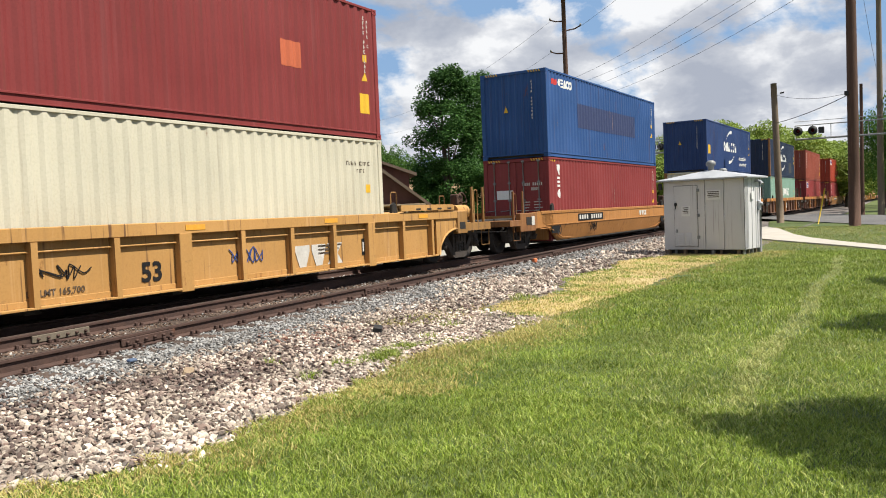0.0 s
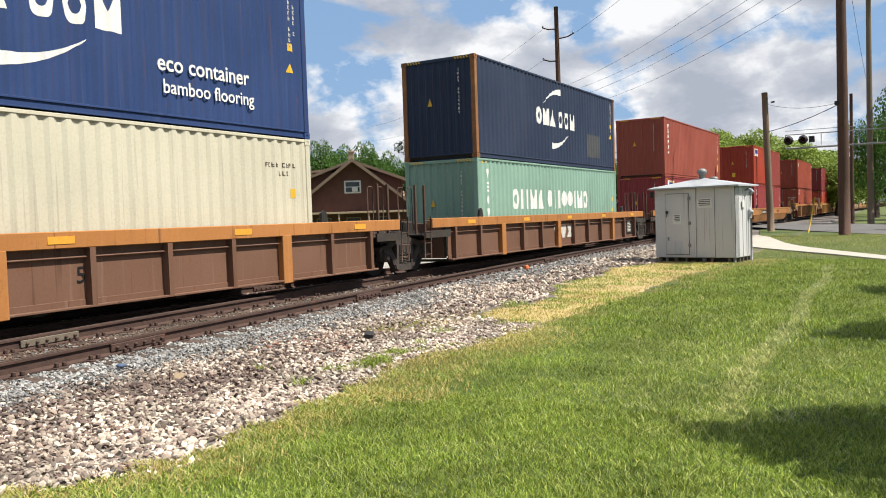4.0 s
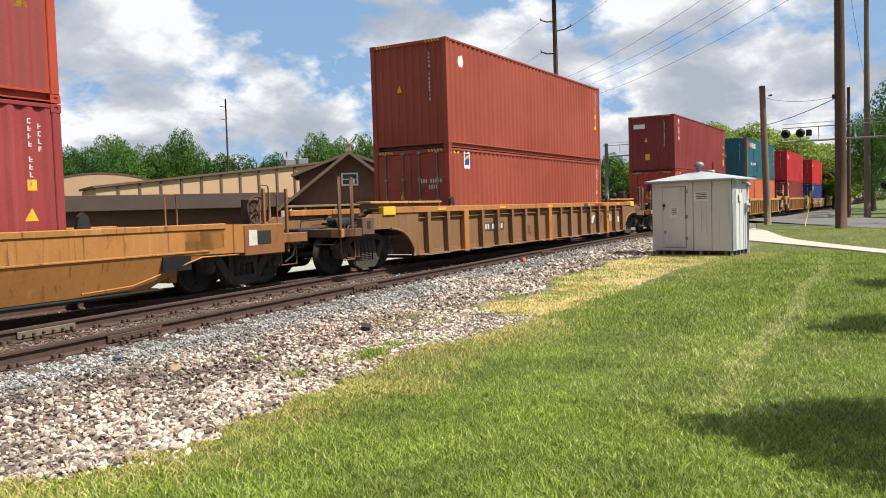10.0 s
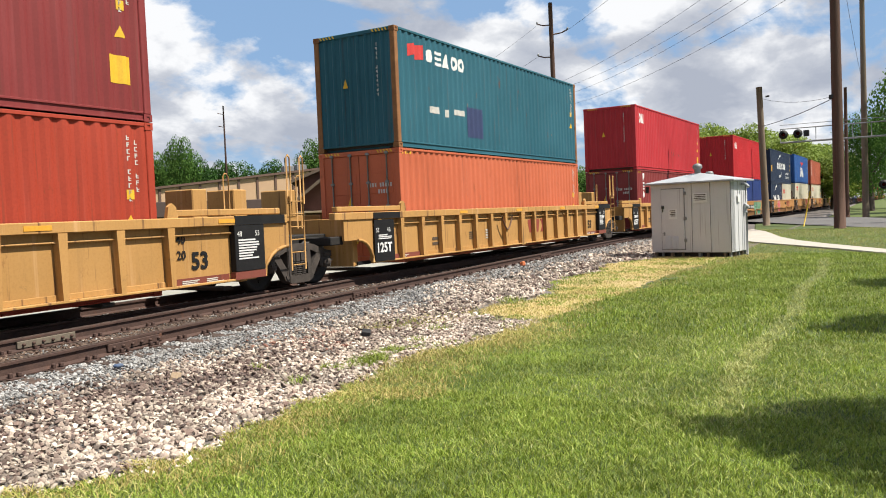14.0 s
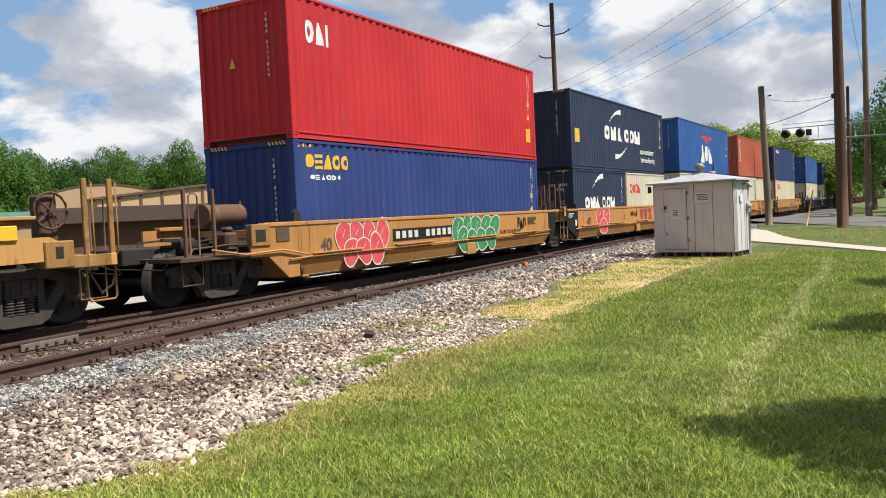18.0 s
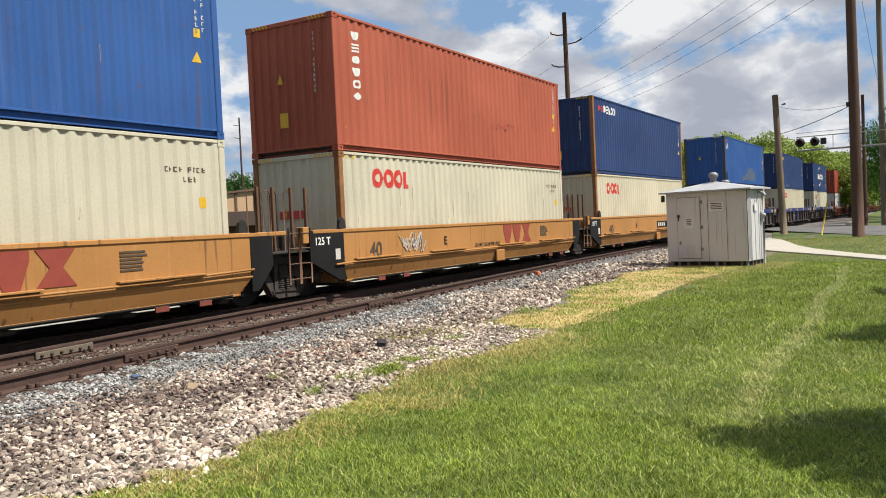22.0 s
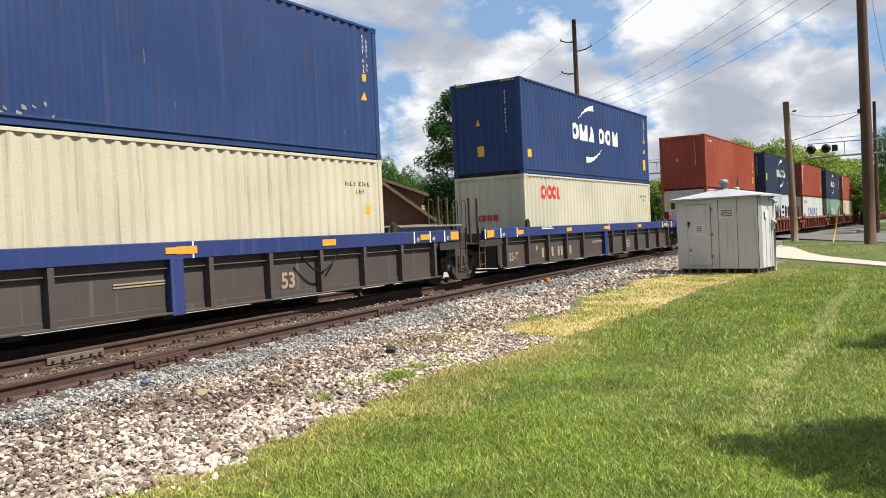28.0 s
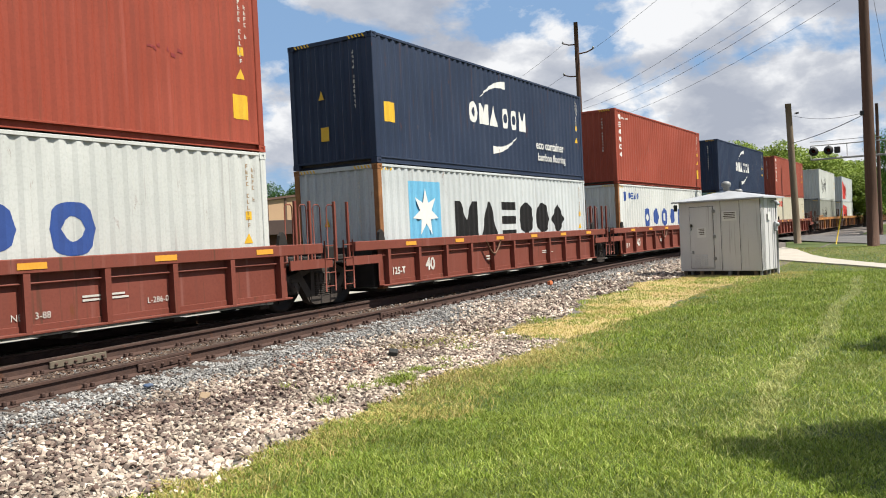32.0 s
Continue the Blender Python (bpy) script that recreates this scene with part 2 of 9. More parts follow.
M_SCRAPE = surface("scraped_primer", (0.25, 0.15, 0.12), (0.36, 0.25, 0.21), scale=6, rough=0.8, bump=0.05)
M_BLACKINK = surface("black_lettering", (0.012, 0.012, 0.013), (0.020, 0.020, 0.021), scale=6, rough=0.7, bump=0.05, spec=0.15)
M_DARKINK = surface("faded_dark_lettering", (0.075, 0.05, 0.03), (0.10, 0.07, 0.05), scale=6, rough=0.7, bump=0.05)
M_REDINK = surface("red_lettering", (0.55, 0.035, 0.03), (0.62, 0.05, 0.04), scale=5, rough=0.6, bump=0.05)
M_ORANGEINK = surface("faded_orange_lettering", (0.66, 0.17, 0.06), (0.70, 0.24, 0.10), scale=7, rough=0.7, bump=0.05)
M_BLUEINK = surface("blue_lettering", (0.025, 0.065, 0.26), (0.03, 0.08, 0.30), scale=5, rough=0.6, bump=0.05)
M_SKYBLUE = surface("sky_blue_panel", (0.13, 0.42, 0.66), (0.16, 0.47, 0.70), scale=4, rough=0.6, bump=0.05)
M_MAROONINK = surface("maroon_lettering", (0.26, 0.045, 0.03), (0.30, 0.06, 0.035), scale=5, rough=0.65, bump=0.05)
M_YELLOWINK = surface("yellow_decal", (0.72, 0.42, 0.02), (0.76, 0.47, 0.03), scale=6, rough=0.6, bump=0.05)
M_REFLECT = surface("amber_reflector", (0.72, 0.33, 0.03), (0.76, 0.38, 0.05), scale=12, rough=0.45, bump=0.05)
M_BLUEDECAL = surface("blue_decal", (0.03, 0.05, 0.33), (0.035, 0.06, 0.36), scale=5, rough=0.5, bump=0.05)
M_PINK = surface("red_spray_paint", (0.55, 0.05, 0.07), (0.62, 0.10, 0.11), scale=5, rough=0.6, bump=0.05)
M_GREENSPRAY = surface("green_spray_paint", (0.022, 0.19, 0.075), (0.05, 0.27, 0.11), scale=4, rough=0.6, bump=0.05)
M_PATCH = surface("dark_repainted_patch", (0.026, 0.040, 0.115), (0.032, 0.048, 0.13), scale=3, rough=0.6, bump=0.05)
M_SCRUBBED = surface("scrubbed_blue_paint", (0.045, 0.095, 0.205), (0.115, 0.135, 0.165), scale=6, rough=0.8, bump=0.05)
M_GREYPATCH = surface("worn_grey_patch", (0.050, 0.054, 0.062), (0.066, 0.070, 0.078), scale=3, rough=0.7, bump=0.05)
M_REDPATCH = surface("maroon_repainted_patch", (0.25, 0.040, 0.034), (0.28, 0.048, 0.04), scale=3, rough=0.6, bump=0.05)
M_HUT = surface("grey_painted_sheet_steel", (0.60, 0.595, 0.60), (0.66, 0.655, 0.66), scale=1.2, rough=0.5, bump=0.05, streak=0.18)
M_HUTROOF = surface("pale_grey_roof_sheet", (0.37, 0.385, 0.41), (0.46, 0.475, 0.50), scale=2, rough=0.45, bump=0.05)
M_GALV = surface("galvanised_steel", (0.20, 0.205, 0.205), (0.28, 0.285, 0.285), scale=9, rough=0.55, metal=0.2, bump=0.08)
M_POLE = surface("brown_pole_wood", (0.080, 0.040, 0.026), (0.12, 0.064, 0.042), scale=2, rough=0.9, bump=0.6, grain=14, stretch=(9, 9, 0.5))
M_POLEGREY = surface("weathered_pole_wood", (0.17, 0.125, 0.085), (0.23, 0.175, 0.12), scale=2, rough=0.9, bump=0.6, grain=14, stretch=(9, 9, 0.5))
M_WIRE = surface("black_cable", (0.03, 0.03, 0.032), (0.05, 0.05, 0.052), scale=4, rough=0.6, bump=0)
M_CONCRETE = surface("pale_concrete", (0.40, 0.37, 0.32), (0.48, 0.445, 0.385), scale=1.5, rough=0.9, bump=0.3, grain=60)
M_ASPHALT = surface("worn_asphalt", (0.10, 0.097, 0.097), (0.15, 0.145, 0.142), scale=0.6, rough=0.92, bump=0.4, grain=90)
M_BRICK = surface("brown_house_wall", (0.115, 0.052, 0.042), (0.155, 0.072, 0.055), scale=2, rough=0.9, bump=0.3, grain=30)
M_SHINGLE = surface("brown_roof_shingle", (0.115, 0.080, 0.058), (0.165, 0.118, 0.086), scale=2.5, rough=0.95, bump=0.5, grain=22)
M_TRIM = surface("tan_trim_board", (0.34, 0.25, 0.16), (0.40, 0.30, 0.20), scale=3, rough=0.8, bump=0.1)
M_BARGE = surface("dark_brown_eave_board", (0.155, 0.108, 0.076), (0.20, 0.145, 0.105), scale=3, rough=0.85, bump=0.1)
M_TAN = surface("tan_metal_siding", (0.55, 0.36, 0.22), (0.60, 0.40, 0.25), scale=0.6, rough=0.7, bump=0.08)
M_BROWN = surface("dark_brown_siding", (0.080, 0.052, 0.046), (0.10, 0.068, 0.058), scale=0.7, rough=0.8, bump=0.1)
M_BROWNTRIM = surface("brown_trim_metal", (0.13, 0.075, 0.055), (0.16, 0.095, 0.07), scale=1, rough=0.7, bump=0.08)
M_TEALAWN = surface("teal_awning", (0.12, 0.34, 0.33), (0.15, 0.40, 0.38), scale=2, rough=0.7, bump=0.05)
M_GLASS = surface("dark_window_glass", (0.035, 0.045, 0.055), (0.05, 0.06, 0.07), scale=1, rough=0.12, bump=0.0, spec=0.6)
M_BARK = surface("grey_brown_bark", (0.085, 0.065, 0.05), (0.14, 0.11, 0.085), scale=4, rough=0.95, bump=0.8, grain=16, stretch=(4, 4, 0.8))
M_SIGNALBLACK = surface("matt_black_signal", (0.012, 0.012, 0.012), (0.022, 0.022, 0.022), scale=6, rough=0.6, bump=0.05)
M_REDLENS = surface("dark_red_lens", (0.10, 0.008, 0.008), (0.14, 0.012, 0.010), scale=6, rough=0.15, bump=0)
M_PIPE = surface("yellow_marker_post", (0.62, 0.42, 0.03), (0.68, 0.48, 0.05), scale=5, rough=0.6, bump=0.05)
M_LEAF = {
    "dark": island_palette("dark_green_leaves", [(0.028, 0.080, 0.018), (0.060, 0.145, 0.032), (0.045, 0.11, 0.028), (0.09, 0.19, 0.042)], rough=0.7, spec=0.12, translucent=0.25),
    "mid": island_palette("mid_green_leaves", [(0.045, 0.115, 0.022), (0.105, 0.21, 0.040), (0.07, 0.16, 0.03), (0.14, 0.25, 0.05)], rough=0.7, spec=0.12, translucent=0.28),
    "bright": island_palette("yellow_green_leaves", [(0.15, 0.235, 0.034), (0.28, 0.37, 0.058), (0.20, 0.29, 0.043), (0.35, 0.43, 0.080)], rough=0.6, spec=0.3, translucent=0.3),
}
M_GRASS = island_palette("mown_grass_blades", [(0.056, 0.104, 0.009), (0.292, 0.396, 0.043), (0.142, 0.236, 0.022), (0.423, 0.496, 0.088), (0.239, 0.352, 0.035), (0.556, 0.558, 0.162)], rough=0.5, spec=0.35, translucent=0.2, patches=1.0, vary=0.26)
M_PALEBLADE = island_palette("pale_flattened_blades", [(0.396, 0.440, 0.110), (0.517, 0.517, 0.187), (0.330, 0.396, 0.077), (0.594, 0.561, 0.242)], rough=0.45, spec=0.4, translucent=0.2, patches=1.0, vary=0.2)
M_STRAW = island_palette("dry_straw_blades", [(0.58, 0.44, 0.16), (0.68, 0.53, 0.22), (0.46, 0.40, 0.13), (0.30, 0.34, 0.065), (0.74, 0.61, 0.29)], rough=0.8, spec=0.2, translucent=0.2)
M_STONERUST = island_palette("rust_stained_ballast", [(0.060, 0.038, 0.030), (0.150, 0.100, 0.076), (0.095, 0.060, 0.046), (0.230, 0.170, 0.130), (0.120, 0.090, 0.074)], rough=0.92, patches=1.3, vary=0.4)
M_STONE = island_palette("mixed_ballast_stone", [(0.104, 0.079, 0.072), (0.432, 0.360, 0.297), (0.204, 0.137, 0.114), (0.653, 0.562, 0.459), (0.297, 0.241, 0.206), (0.828, 0.722, 0.598), (0.147, 0.104, 0.090), (0.533, 0.447, 0.363)], rough=0.9, patches=1.3, vary=0.45)
M_STONEDARK = island_palette("dark_stained_ballast", [(0.068, 0.051, 0.048), (0.163, 0.112, 0.095), (0.101, 0.074, 0.068), (0.405, 0.335, 0.271), (0.140, 0.100, 0.088), (0.225, 0.168, 0.142), (0.085, 0.062, 0.057)], rough=0.9, patches=1.3, vary=0.3)
M_STONERED = island_palette("reddish_brick_crumbs", [(0.20, 0.095, 0.07), (0.30, 0.17, 0.13), (0.17, 0.08, 0.065), (0.42, 0.33, 0.26)], rough=0.9, patches=1.3, vary=0.2)
M_STONEBLUE = island_palette("grey_ballast_stone", [(0.124, 0.127, 0.131), (0.356, 0.356, 0.353), (0.216, 0.221, 0.225), (0.475, 0.464, 0.439), (0.281, 0.275, 0.268), (0.097, 0.093, 0.091), (0.389, 0.378, 0.358)], rough=0.9, patches=1.3, vary=0.35)


# ------------------------------------------------------------ mesh building
class Shape:
    """Collects vertices and faces of one mesh."""

    def __init__(self):
        self.v, self.f, self.s = [], [], []

    def add(self, verts, faces, smooth=False):
        k = len(self.v)
        self.v += [tuple(p) for p in verts]
        self.f += [tuple(i + k for i in f) for f in faces]
        self.s += [smooth] * len(faces)
        return self

    def box(self, x0, y0, z0, x1, y1, z1, bev=0.0):
        if bev <= 0:
            p = [(x, y, z) for x in (x0, x1) for y in (y0, y1) for z in (z0, z1)]
            return self.add(p, [(0, 1, 3, 2), (4, 6, 7, 5), (0, 4, 5, 1), (2, 3, 7, 6), (0, 2, 6, 4), (1, 5, 7, 3)])
        b = min(bev, (x1 - x0) / 2.01, (y1 - y0) / 2.01, (z1 - z0) / 2.01)
        p, at = [], {}
        for i, x in enumerate((x0, x1)):
            for j, y in enumerate((y0, y1)):
                for k, z in enumerate((z0, z1)):
                    dx, dy, dz = (b if i == 0 else -b), (b if j == 0 else -b), (b if k == 0 else -b)
                    for a, q in (("x", (x, y + dy, z + dz)), ("y", (x + dx, y, z + dz)), ("z", (x + dx, y + dy, z))):
                        at[a, i, j, k] = len(p)
                        p.append(q)
        f = []
        for i in (0, 1):
            f.append(tuple(at["x", i, j, k] for j, k in ((0, 0), (1, 0), (1, 1), (0, 1))))
            f.append(tuple(at["y", j, i, k] for j, k in ((0, 0), (1, 0), (1, 1), (0, 1))))
            f.append(tuple(at["z", j, k, i] for j, k in ((0, 0), (1, 0), (1, 1), (0, 1))))
            for j in (0, 1):
                f.append((at["x", i, j, 0], at["x", i, j, 1], at["y", i, j, 1], at["y", i, j, 0]))
                f.append((at["x", i, 0, j], at["x", i, 1, j], at["z", i, 1, j], at["z", i, 0, j]))
                f.append((at["y", 0, i, j], at["y", 1, i, j], at["z", 1, i, j], at["z", 0, i, j]))
                for k in (0, 1):
                    f.append((at["x", i, j, k], at["y", i, j, k], at["z", i, j, k]))
        return self.add(p, f)

    def prism(self, poly, y0, y1):
        """A polygon in x, z drawn out along y."""
        m = len(poly)
        p = [(x, y0, z) for x, z in poly] + [(x, y1, z) for x, z in poly]
        f = [tuple(range(m)), tuple(range(2 * m - 1, m - 1, -1))] + [(i, (i + 1) % m, (i + 1) % m + m, i + m) for i in range(m)]
        return self.add(p, f)

    def bar(self, a, b, w, h=None):
        """A square bar from a to b."""
        a, b = Vector(a), Vector(b)
        d = (b - a).normalized()
        up = Vector((0, 0, 1)) if abs(d.z) < 0.9 else Vector((0, 1, 0))
        r = d.cross(up).normalized() * w / 2
        u = r.cross(d).normalized() * (h or w) / 2
        p = [q + sr * r + su * u for q in (a, b) for sr, su in ((-1, -1), (1, -1), (1, 1), (-1, 1))]
        return self.add(p, [(0, 1, 2, 3), (7, 6, 5, 4)] + [(i, (i + 1) % 4, (i + 1) % 4 + 4, i + 4) for i in range(4)])

    def tube(self, pts, r, seg=6, r1=None):
        pts = [Vector(p) for p in pts]
        rings = []
        for i, p in enumerate(pts):
            d = (pts[min(i + 1, len(pts) - 1)] - pts[max(i - 1, 0)]).normalized()
            up = Vector((0, 0, 1)) if abs(d.z) < 0.9 else Vector((0, 1, 0))
            a = d.cross(up).normalized()
            b = a.cross(d).normalized()
            rr = r if r1 is None else r + (r1 - r) * i / (len(pts) - 1)
            rings.append([p + (a * math.cos(t) + b * math.sin(t)) * rr for t in (k * math.tau / seg for k in range(seg))])
        p = [q for ring in rings for q in ring]
        f = [(i * seg + k, i * seg + (k + 1) % seg, (i + 1) * seg + (k + 1) % seg, (i + 1) * seg + k) for i in range(len(pts) - 1) for k in range(seg)]
        self.add(p, f, True)
        k0 = len(self.v) - len(p)
        self.f += [tuple(k0 + k for k in range(seg)), tuple(k0 + (len(pts) - 1) * seg + k for k in range(seg))[::-1]]
        self.s += [False, False]
        return self

    def lathe(self, prof, centre, axis="y", seg=24):
        """A profile of (radius, along) turned about an axis."""
        cx, cy, cz = centre
        p = []
        for r, h in prof:
            for k in range(seg):
                c, s = r * math.cos(k * math.tau / seg), r * math.sin(k * math.tau / seg)
                p.append({"y": (cx + c, cy + h, cz + s), "z": (cx + c, cy + s, cz + h), "x": (cx + h, cy + c, cz + s)}[axis])
        m = len(prof)
        f = [(i * seg + k, i * seg + (k + 1) % seg, (i + 1) * seg + (k + 1) % seg, (i + 1) * seg + k) for i in range(m - 1) for k in range(seg)]
        return self.add(p, f, True)

    def mesh(self, name, material=None):
        me = bpy.data.meshes.new(name)
        me.from_pydata(self.v, [], self.f)
        me.polygons.foreach_set("use_smooth", self.s)
        if material:
            me.materials.append(material)
        me.update()
        return me


def mesh_arrays(name, co, faces_idx, sizes, material):
    """A mesh from arrays: vertices, flat corner list, corners for each face."""
    me = bpy.data.meshes.new(name)
    me.vertices.add(len(co))
    me.vertices.foreach_set("co", np.ascontiguousarray(co, dtype=np.float32).ravel())
    me.loops.add(len(faces_idx))
    me.loops.foreach_set("vertex_index", np.ascontiguousarray(faces_idx, dtype=np.int32))
    me.polygons.add(len(sizes))
    start = np.concatenate([[0], np.cumsum(sizes)[:-1]]).astype(np.int32)
    me.polygons.foreach_set("loop_start", start)
    me.polygons.foreach_set("use_smooth", np.zeros(len(sizes), dtype=bool))
    me.materials.append(material)
    me.update(calc_edges=True)
    return me


BLANK = bpy.data.materials.new("blank")
CACHE = {}


def part(name, shape, material, parent, label="", at=None):
    """Links one mesh (a Shape, or a mesh shared by alike pieces) under a thing or a part."""
    me = shape.mesh(name, BLANK) if isinstance(shape, Shape) else shape
    ob = new(name, me)
    if not me.materials:
        me.materials.append(BLANK)
    ob.material_slots[0].link = "OBJECT"
    ob.material_slots[0].material = material
    ob.parent = parent
    if at is not None:
        ob.matrix_basis = at if isinstance(at, Matrix) else Matrix.Translation(at)
    if label:
        ob["label"] = label
    if name in ("code_lettering", "end_lettering", "small_writing", "height_stripes", "scrape"):
        ob["kind"] = "stuff"
    return ob


def shared(key, make):
    """The mesh of a shape that many pieces share."""
    if key not in CACHE:
        CACHE[key] = make().mesh(str(key[0] if isinstance(key, tuple) else key), BLANK)
    return CACHE[key]


def thing(name, label, category, group="", kind="", at=None):
    ob = tagged(new(name), label, category, group, kind)
    ob.empty_display_size = 0.3
    if at is not None:
        ob.matrix_basis = at
    return ob


def solid(name, shape, material, label, category, group="", kind="", at=None):
    """A top-level thing that is one mesh."""
    ob = tagged(new(name, shape.mesh(name, material) if isinstance(shape, Shape) else shape), label, category, group, kind)
    if at is not None:
        ob.matrix_basis = at
    return ob


def letters(text, size, bold=0.0):
    """Flat lettering in the x, z plane that faces -y, from its lower left corner."""
    key = ("text", text, size, bold)
    if key not in CACHE:
        cu = bpy.data.curves.new("lettering", "FONT")
        cu.body, cu.size, cu.offset, cu.resolution_u = text, size, bold, 3
        tmp = bpy.data.objects.new("lettering", cu)
        scene.collection.objects.link(tmp)
        me = bpy.data.meshes.new_from_object(tmp.evaluated_get(bpy.context.evaluated_depsgraph_get()))
        bpy.data.objects.remove(tmp)
        me.transform(Matrix.Rotation(radians(90), 4, "X"))
        me.materials.clear()
        me.materials.append(BLANK)
        CACHE[key] = me
    return CACHE[key]


# ------------------------------------------------------------ the line of the track
def line_y(x):
    """The plane of the containers' near side along the track."""
    if x < 0:
        return 10.237
    b, c = -0.81208e-3, 0.45163e-5
    if x > 95:
        return 10.237 + b * 95**2 + c * 95**3 + (2 * b * 95 + 3 * c * 95**2) * (x - 95)
    return 10.237 + b * x * x + c * x**3


LX = np.linspace(-500, 700, 6001)
LY = np.array([line_y(x) for x in LX])
LS = np.concatenate([[0], np.cumsum(np.hypot(np.diff(LX), np.diff(LY)))])
LS -= np.interp(0, LX, LS)
VT, VV = [0, 6, 13, 19, 25.4, 32], [11.569, 11.352, 11.371, 11.275, 11.234, 11.245]
TT = np.linspace(0, 32, 961)
TD = np.concatenate([[0], np.cumsum((np.interp(TT, VT, VV)[1:] + np.interp(TT, VT, VV)[:-1]) / 2 * (TT[1] - TT[0]))])


def on_line(s):
    x = float(np.interp(s, LS, LX))
    return x, line_y(x)


def train_pose(s, t, z):
    """The pose of what begins s metres back in the train, at t seconds."""
    a = s - float(np.interp(t, TT, TD))
    (x0, y0), (x1, y1) = on_line(a), on_line(a + 12.192)
    return pose(x0, y0, z, 0, 0, math.degrees(math.atan2(y1 - y0, x1 - x0)))


MID = 1.219  # from the containers' near side to the middle of the track


def ground_z(x, y):
    k = min(1, max(0, (x - 20) / 22))
    return 0.13 * k * k * (3 - 2 * k)


# ------------------------------------------------------------ ground
LAWN_EDGE = [(-30, 4.3), (0, 5.4), (2.2, 5.05), (3.06, 4.72), (3.5, 4.45), (3.95, 4.28), (4.63, 4.38), (5.4, 4.46), (6.2, 4.50), (6.85, 4.62), (7.7, 4.80), (8.3, 4.72), (9.06, 4.46), (9.7, 4.45), (11.3, 4.45), (12, 4.32), (13.2, 4.25), (17, 4.2), (20, 4.25), (22.5, 3.9), (27, 3.8), (30, 3.7)]
STRAW_TOP = [(10.9, 4.6), (11.2, 5.0), (11.7, 5.75), (12.4, 5.9), (13.06, 5.72), (13.86, 5.5), (14.6, 5.55), (15.42, 5.9), (17.3, 6.4), (18.5, 6.4), (19.3, 6.1), (20.5, 6.35), (22.1, 6.7), (24, 6.0), (27, 6.0), (30, 5.8)]


def along(table, x):
    return float(np.interp(x, [p[0] for p in table], [p[1] for p in table]))


def make_ground():
    g = Shape()
    xs = [-4000, -1200, -300, -60] + list(range(-30, 20, 5)) + list(range(20, 46, 2)) + [60, 100, 200, 500, 1500, 4000]
    ys = [-4000, -1000, -200, -40, -15, -5, 0, 3, 6, 9, 12, 16, 25, 60, 200, 1000, 4000]
    p = [(x, y, ground_z(x, y) - 0.03 - (0.65 if 5 < y < 17 else 0.0)) for x in xs for y in ys]
    w = len(ys)
    g.add(p, [(i * w + j, (i + 1) * w + j, (i + 1) * w + j + 1, i * w + j + 1) for i in range(len(xs) - 1) for j in range(w - 1)])
    m = surface("grassy_soil", (0.070, 0.102, 0.017), (0.105, 0.135, 0.030), scale=0.5, rough=0.95, bump=0.5, grain=35, streak=0)
    return solid("ground", g, m, "green grassy ground reaching to the horizon", "ground", kind="structure")


def strip(name, rows, material, label, category, kind="structure"):
    """A sheet through rows of points of equal length."""
    g, w = Shape(), len(rows[0])
    g.add([q for r in rows for q in r], [(i * w + j, (i + 1) * w + j, (i + 1) * w + j + 1, i * w + j + 1) for i in range(len(rows) - 1) for j in range(w - 1)])
    return solid(name, g, material, label, category, kind=kind)


RAIL_Z = 0.27  # top of the rails
SIDING = [(-60, 3.0), (-30, 5.2), (-10, 6.8), (0, 7.6), (5.5, 8.06), (8, 8.3), (10, 8.45), (15, 8.78), (20, 9.06), (27, 9.30), (33, 9.42), (40, 9.50), (46, 9.52)]


def siding_y(x):
    """The near rail of the siding, which joins the main track."""
    return along(SIDING, x) if x < 42 else line_y(x) + MID - 0.753


def bed_z(x, y):
    """Height of the gravel between the lawn and the far side of the track."""
    c, e = line_y(x) + MID, along(LAWN_EDGE, x)
    near = siding_y(x) - 0.75
    if y < e:
        return -0.05
    if y < near:
        k = (y - e) / max(0.3, near - e)
        g = ground_z(x, y)
        return 0.006 + g + (0.085 - g) * k * k * (3 - 2 * k) - 0.03 * math.sin(math.pi * k)
    if y < c + 1.6:
        return 0.085
    return max(-0.35, 0.085 - (y - c - 1.6) * 0.3)


make_ground()
_rows = []
for _x in [-60, -30, -10, -3] + [k * 0.75 for k in range(0, 60)] + [48, 56]:
    _e = along(LAWN_EDGE, _x) if _x < 31 else 3.8 + min(5.0, (_x - 31) * 0.12)
    _rows.append([(_x, y, ground_z(_x, y) + z) for y, z in ((-45, -0.02), (-10, 0), (-3, 0), (0, 0), (2.2, 0), (_e - 0.4, 0.004), (_e + 0.02, 0.0), (_e + 0.12, -0.08))])
M_LAWN = surface("lawn_soil", (0.050, 0.080, 0.013), (0.085, 0.115, 0.024), scale=0.8, rough=0.95, bump=0.6, grain=45)
strip("lawn", _rows, M_LAWN, "mown green lawn beside the railway", "lawn")
M_BED = surface("gravel_bed", (0.115, 0.10, 0.09), (0.18, 0.16, 0.145), scale=1.2, rough=0.95, bump=0.9, grain=28)
_rows = []
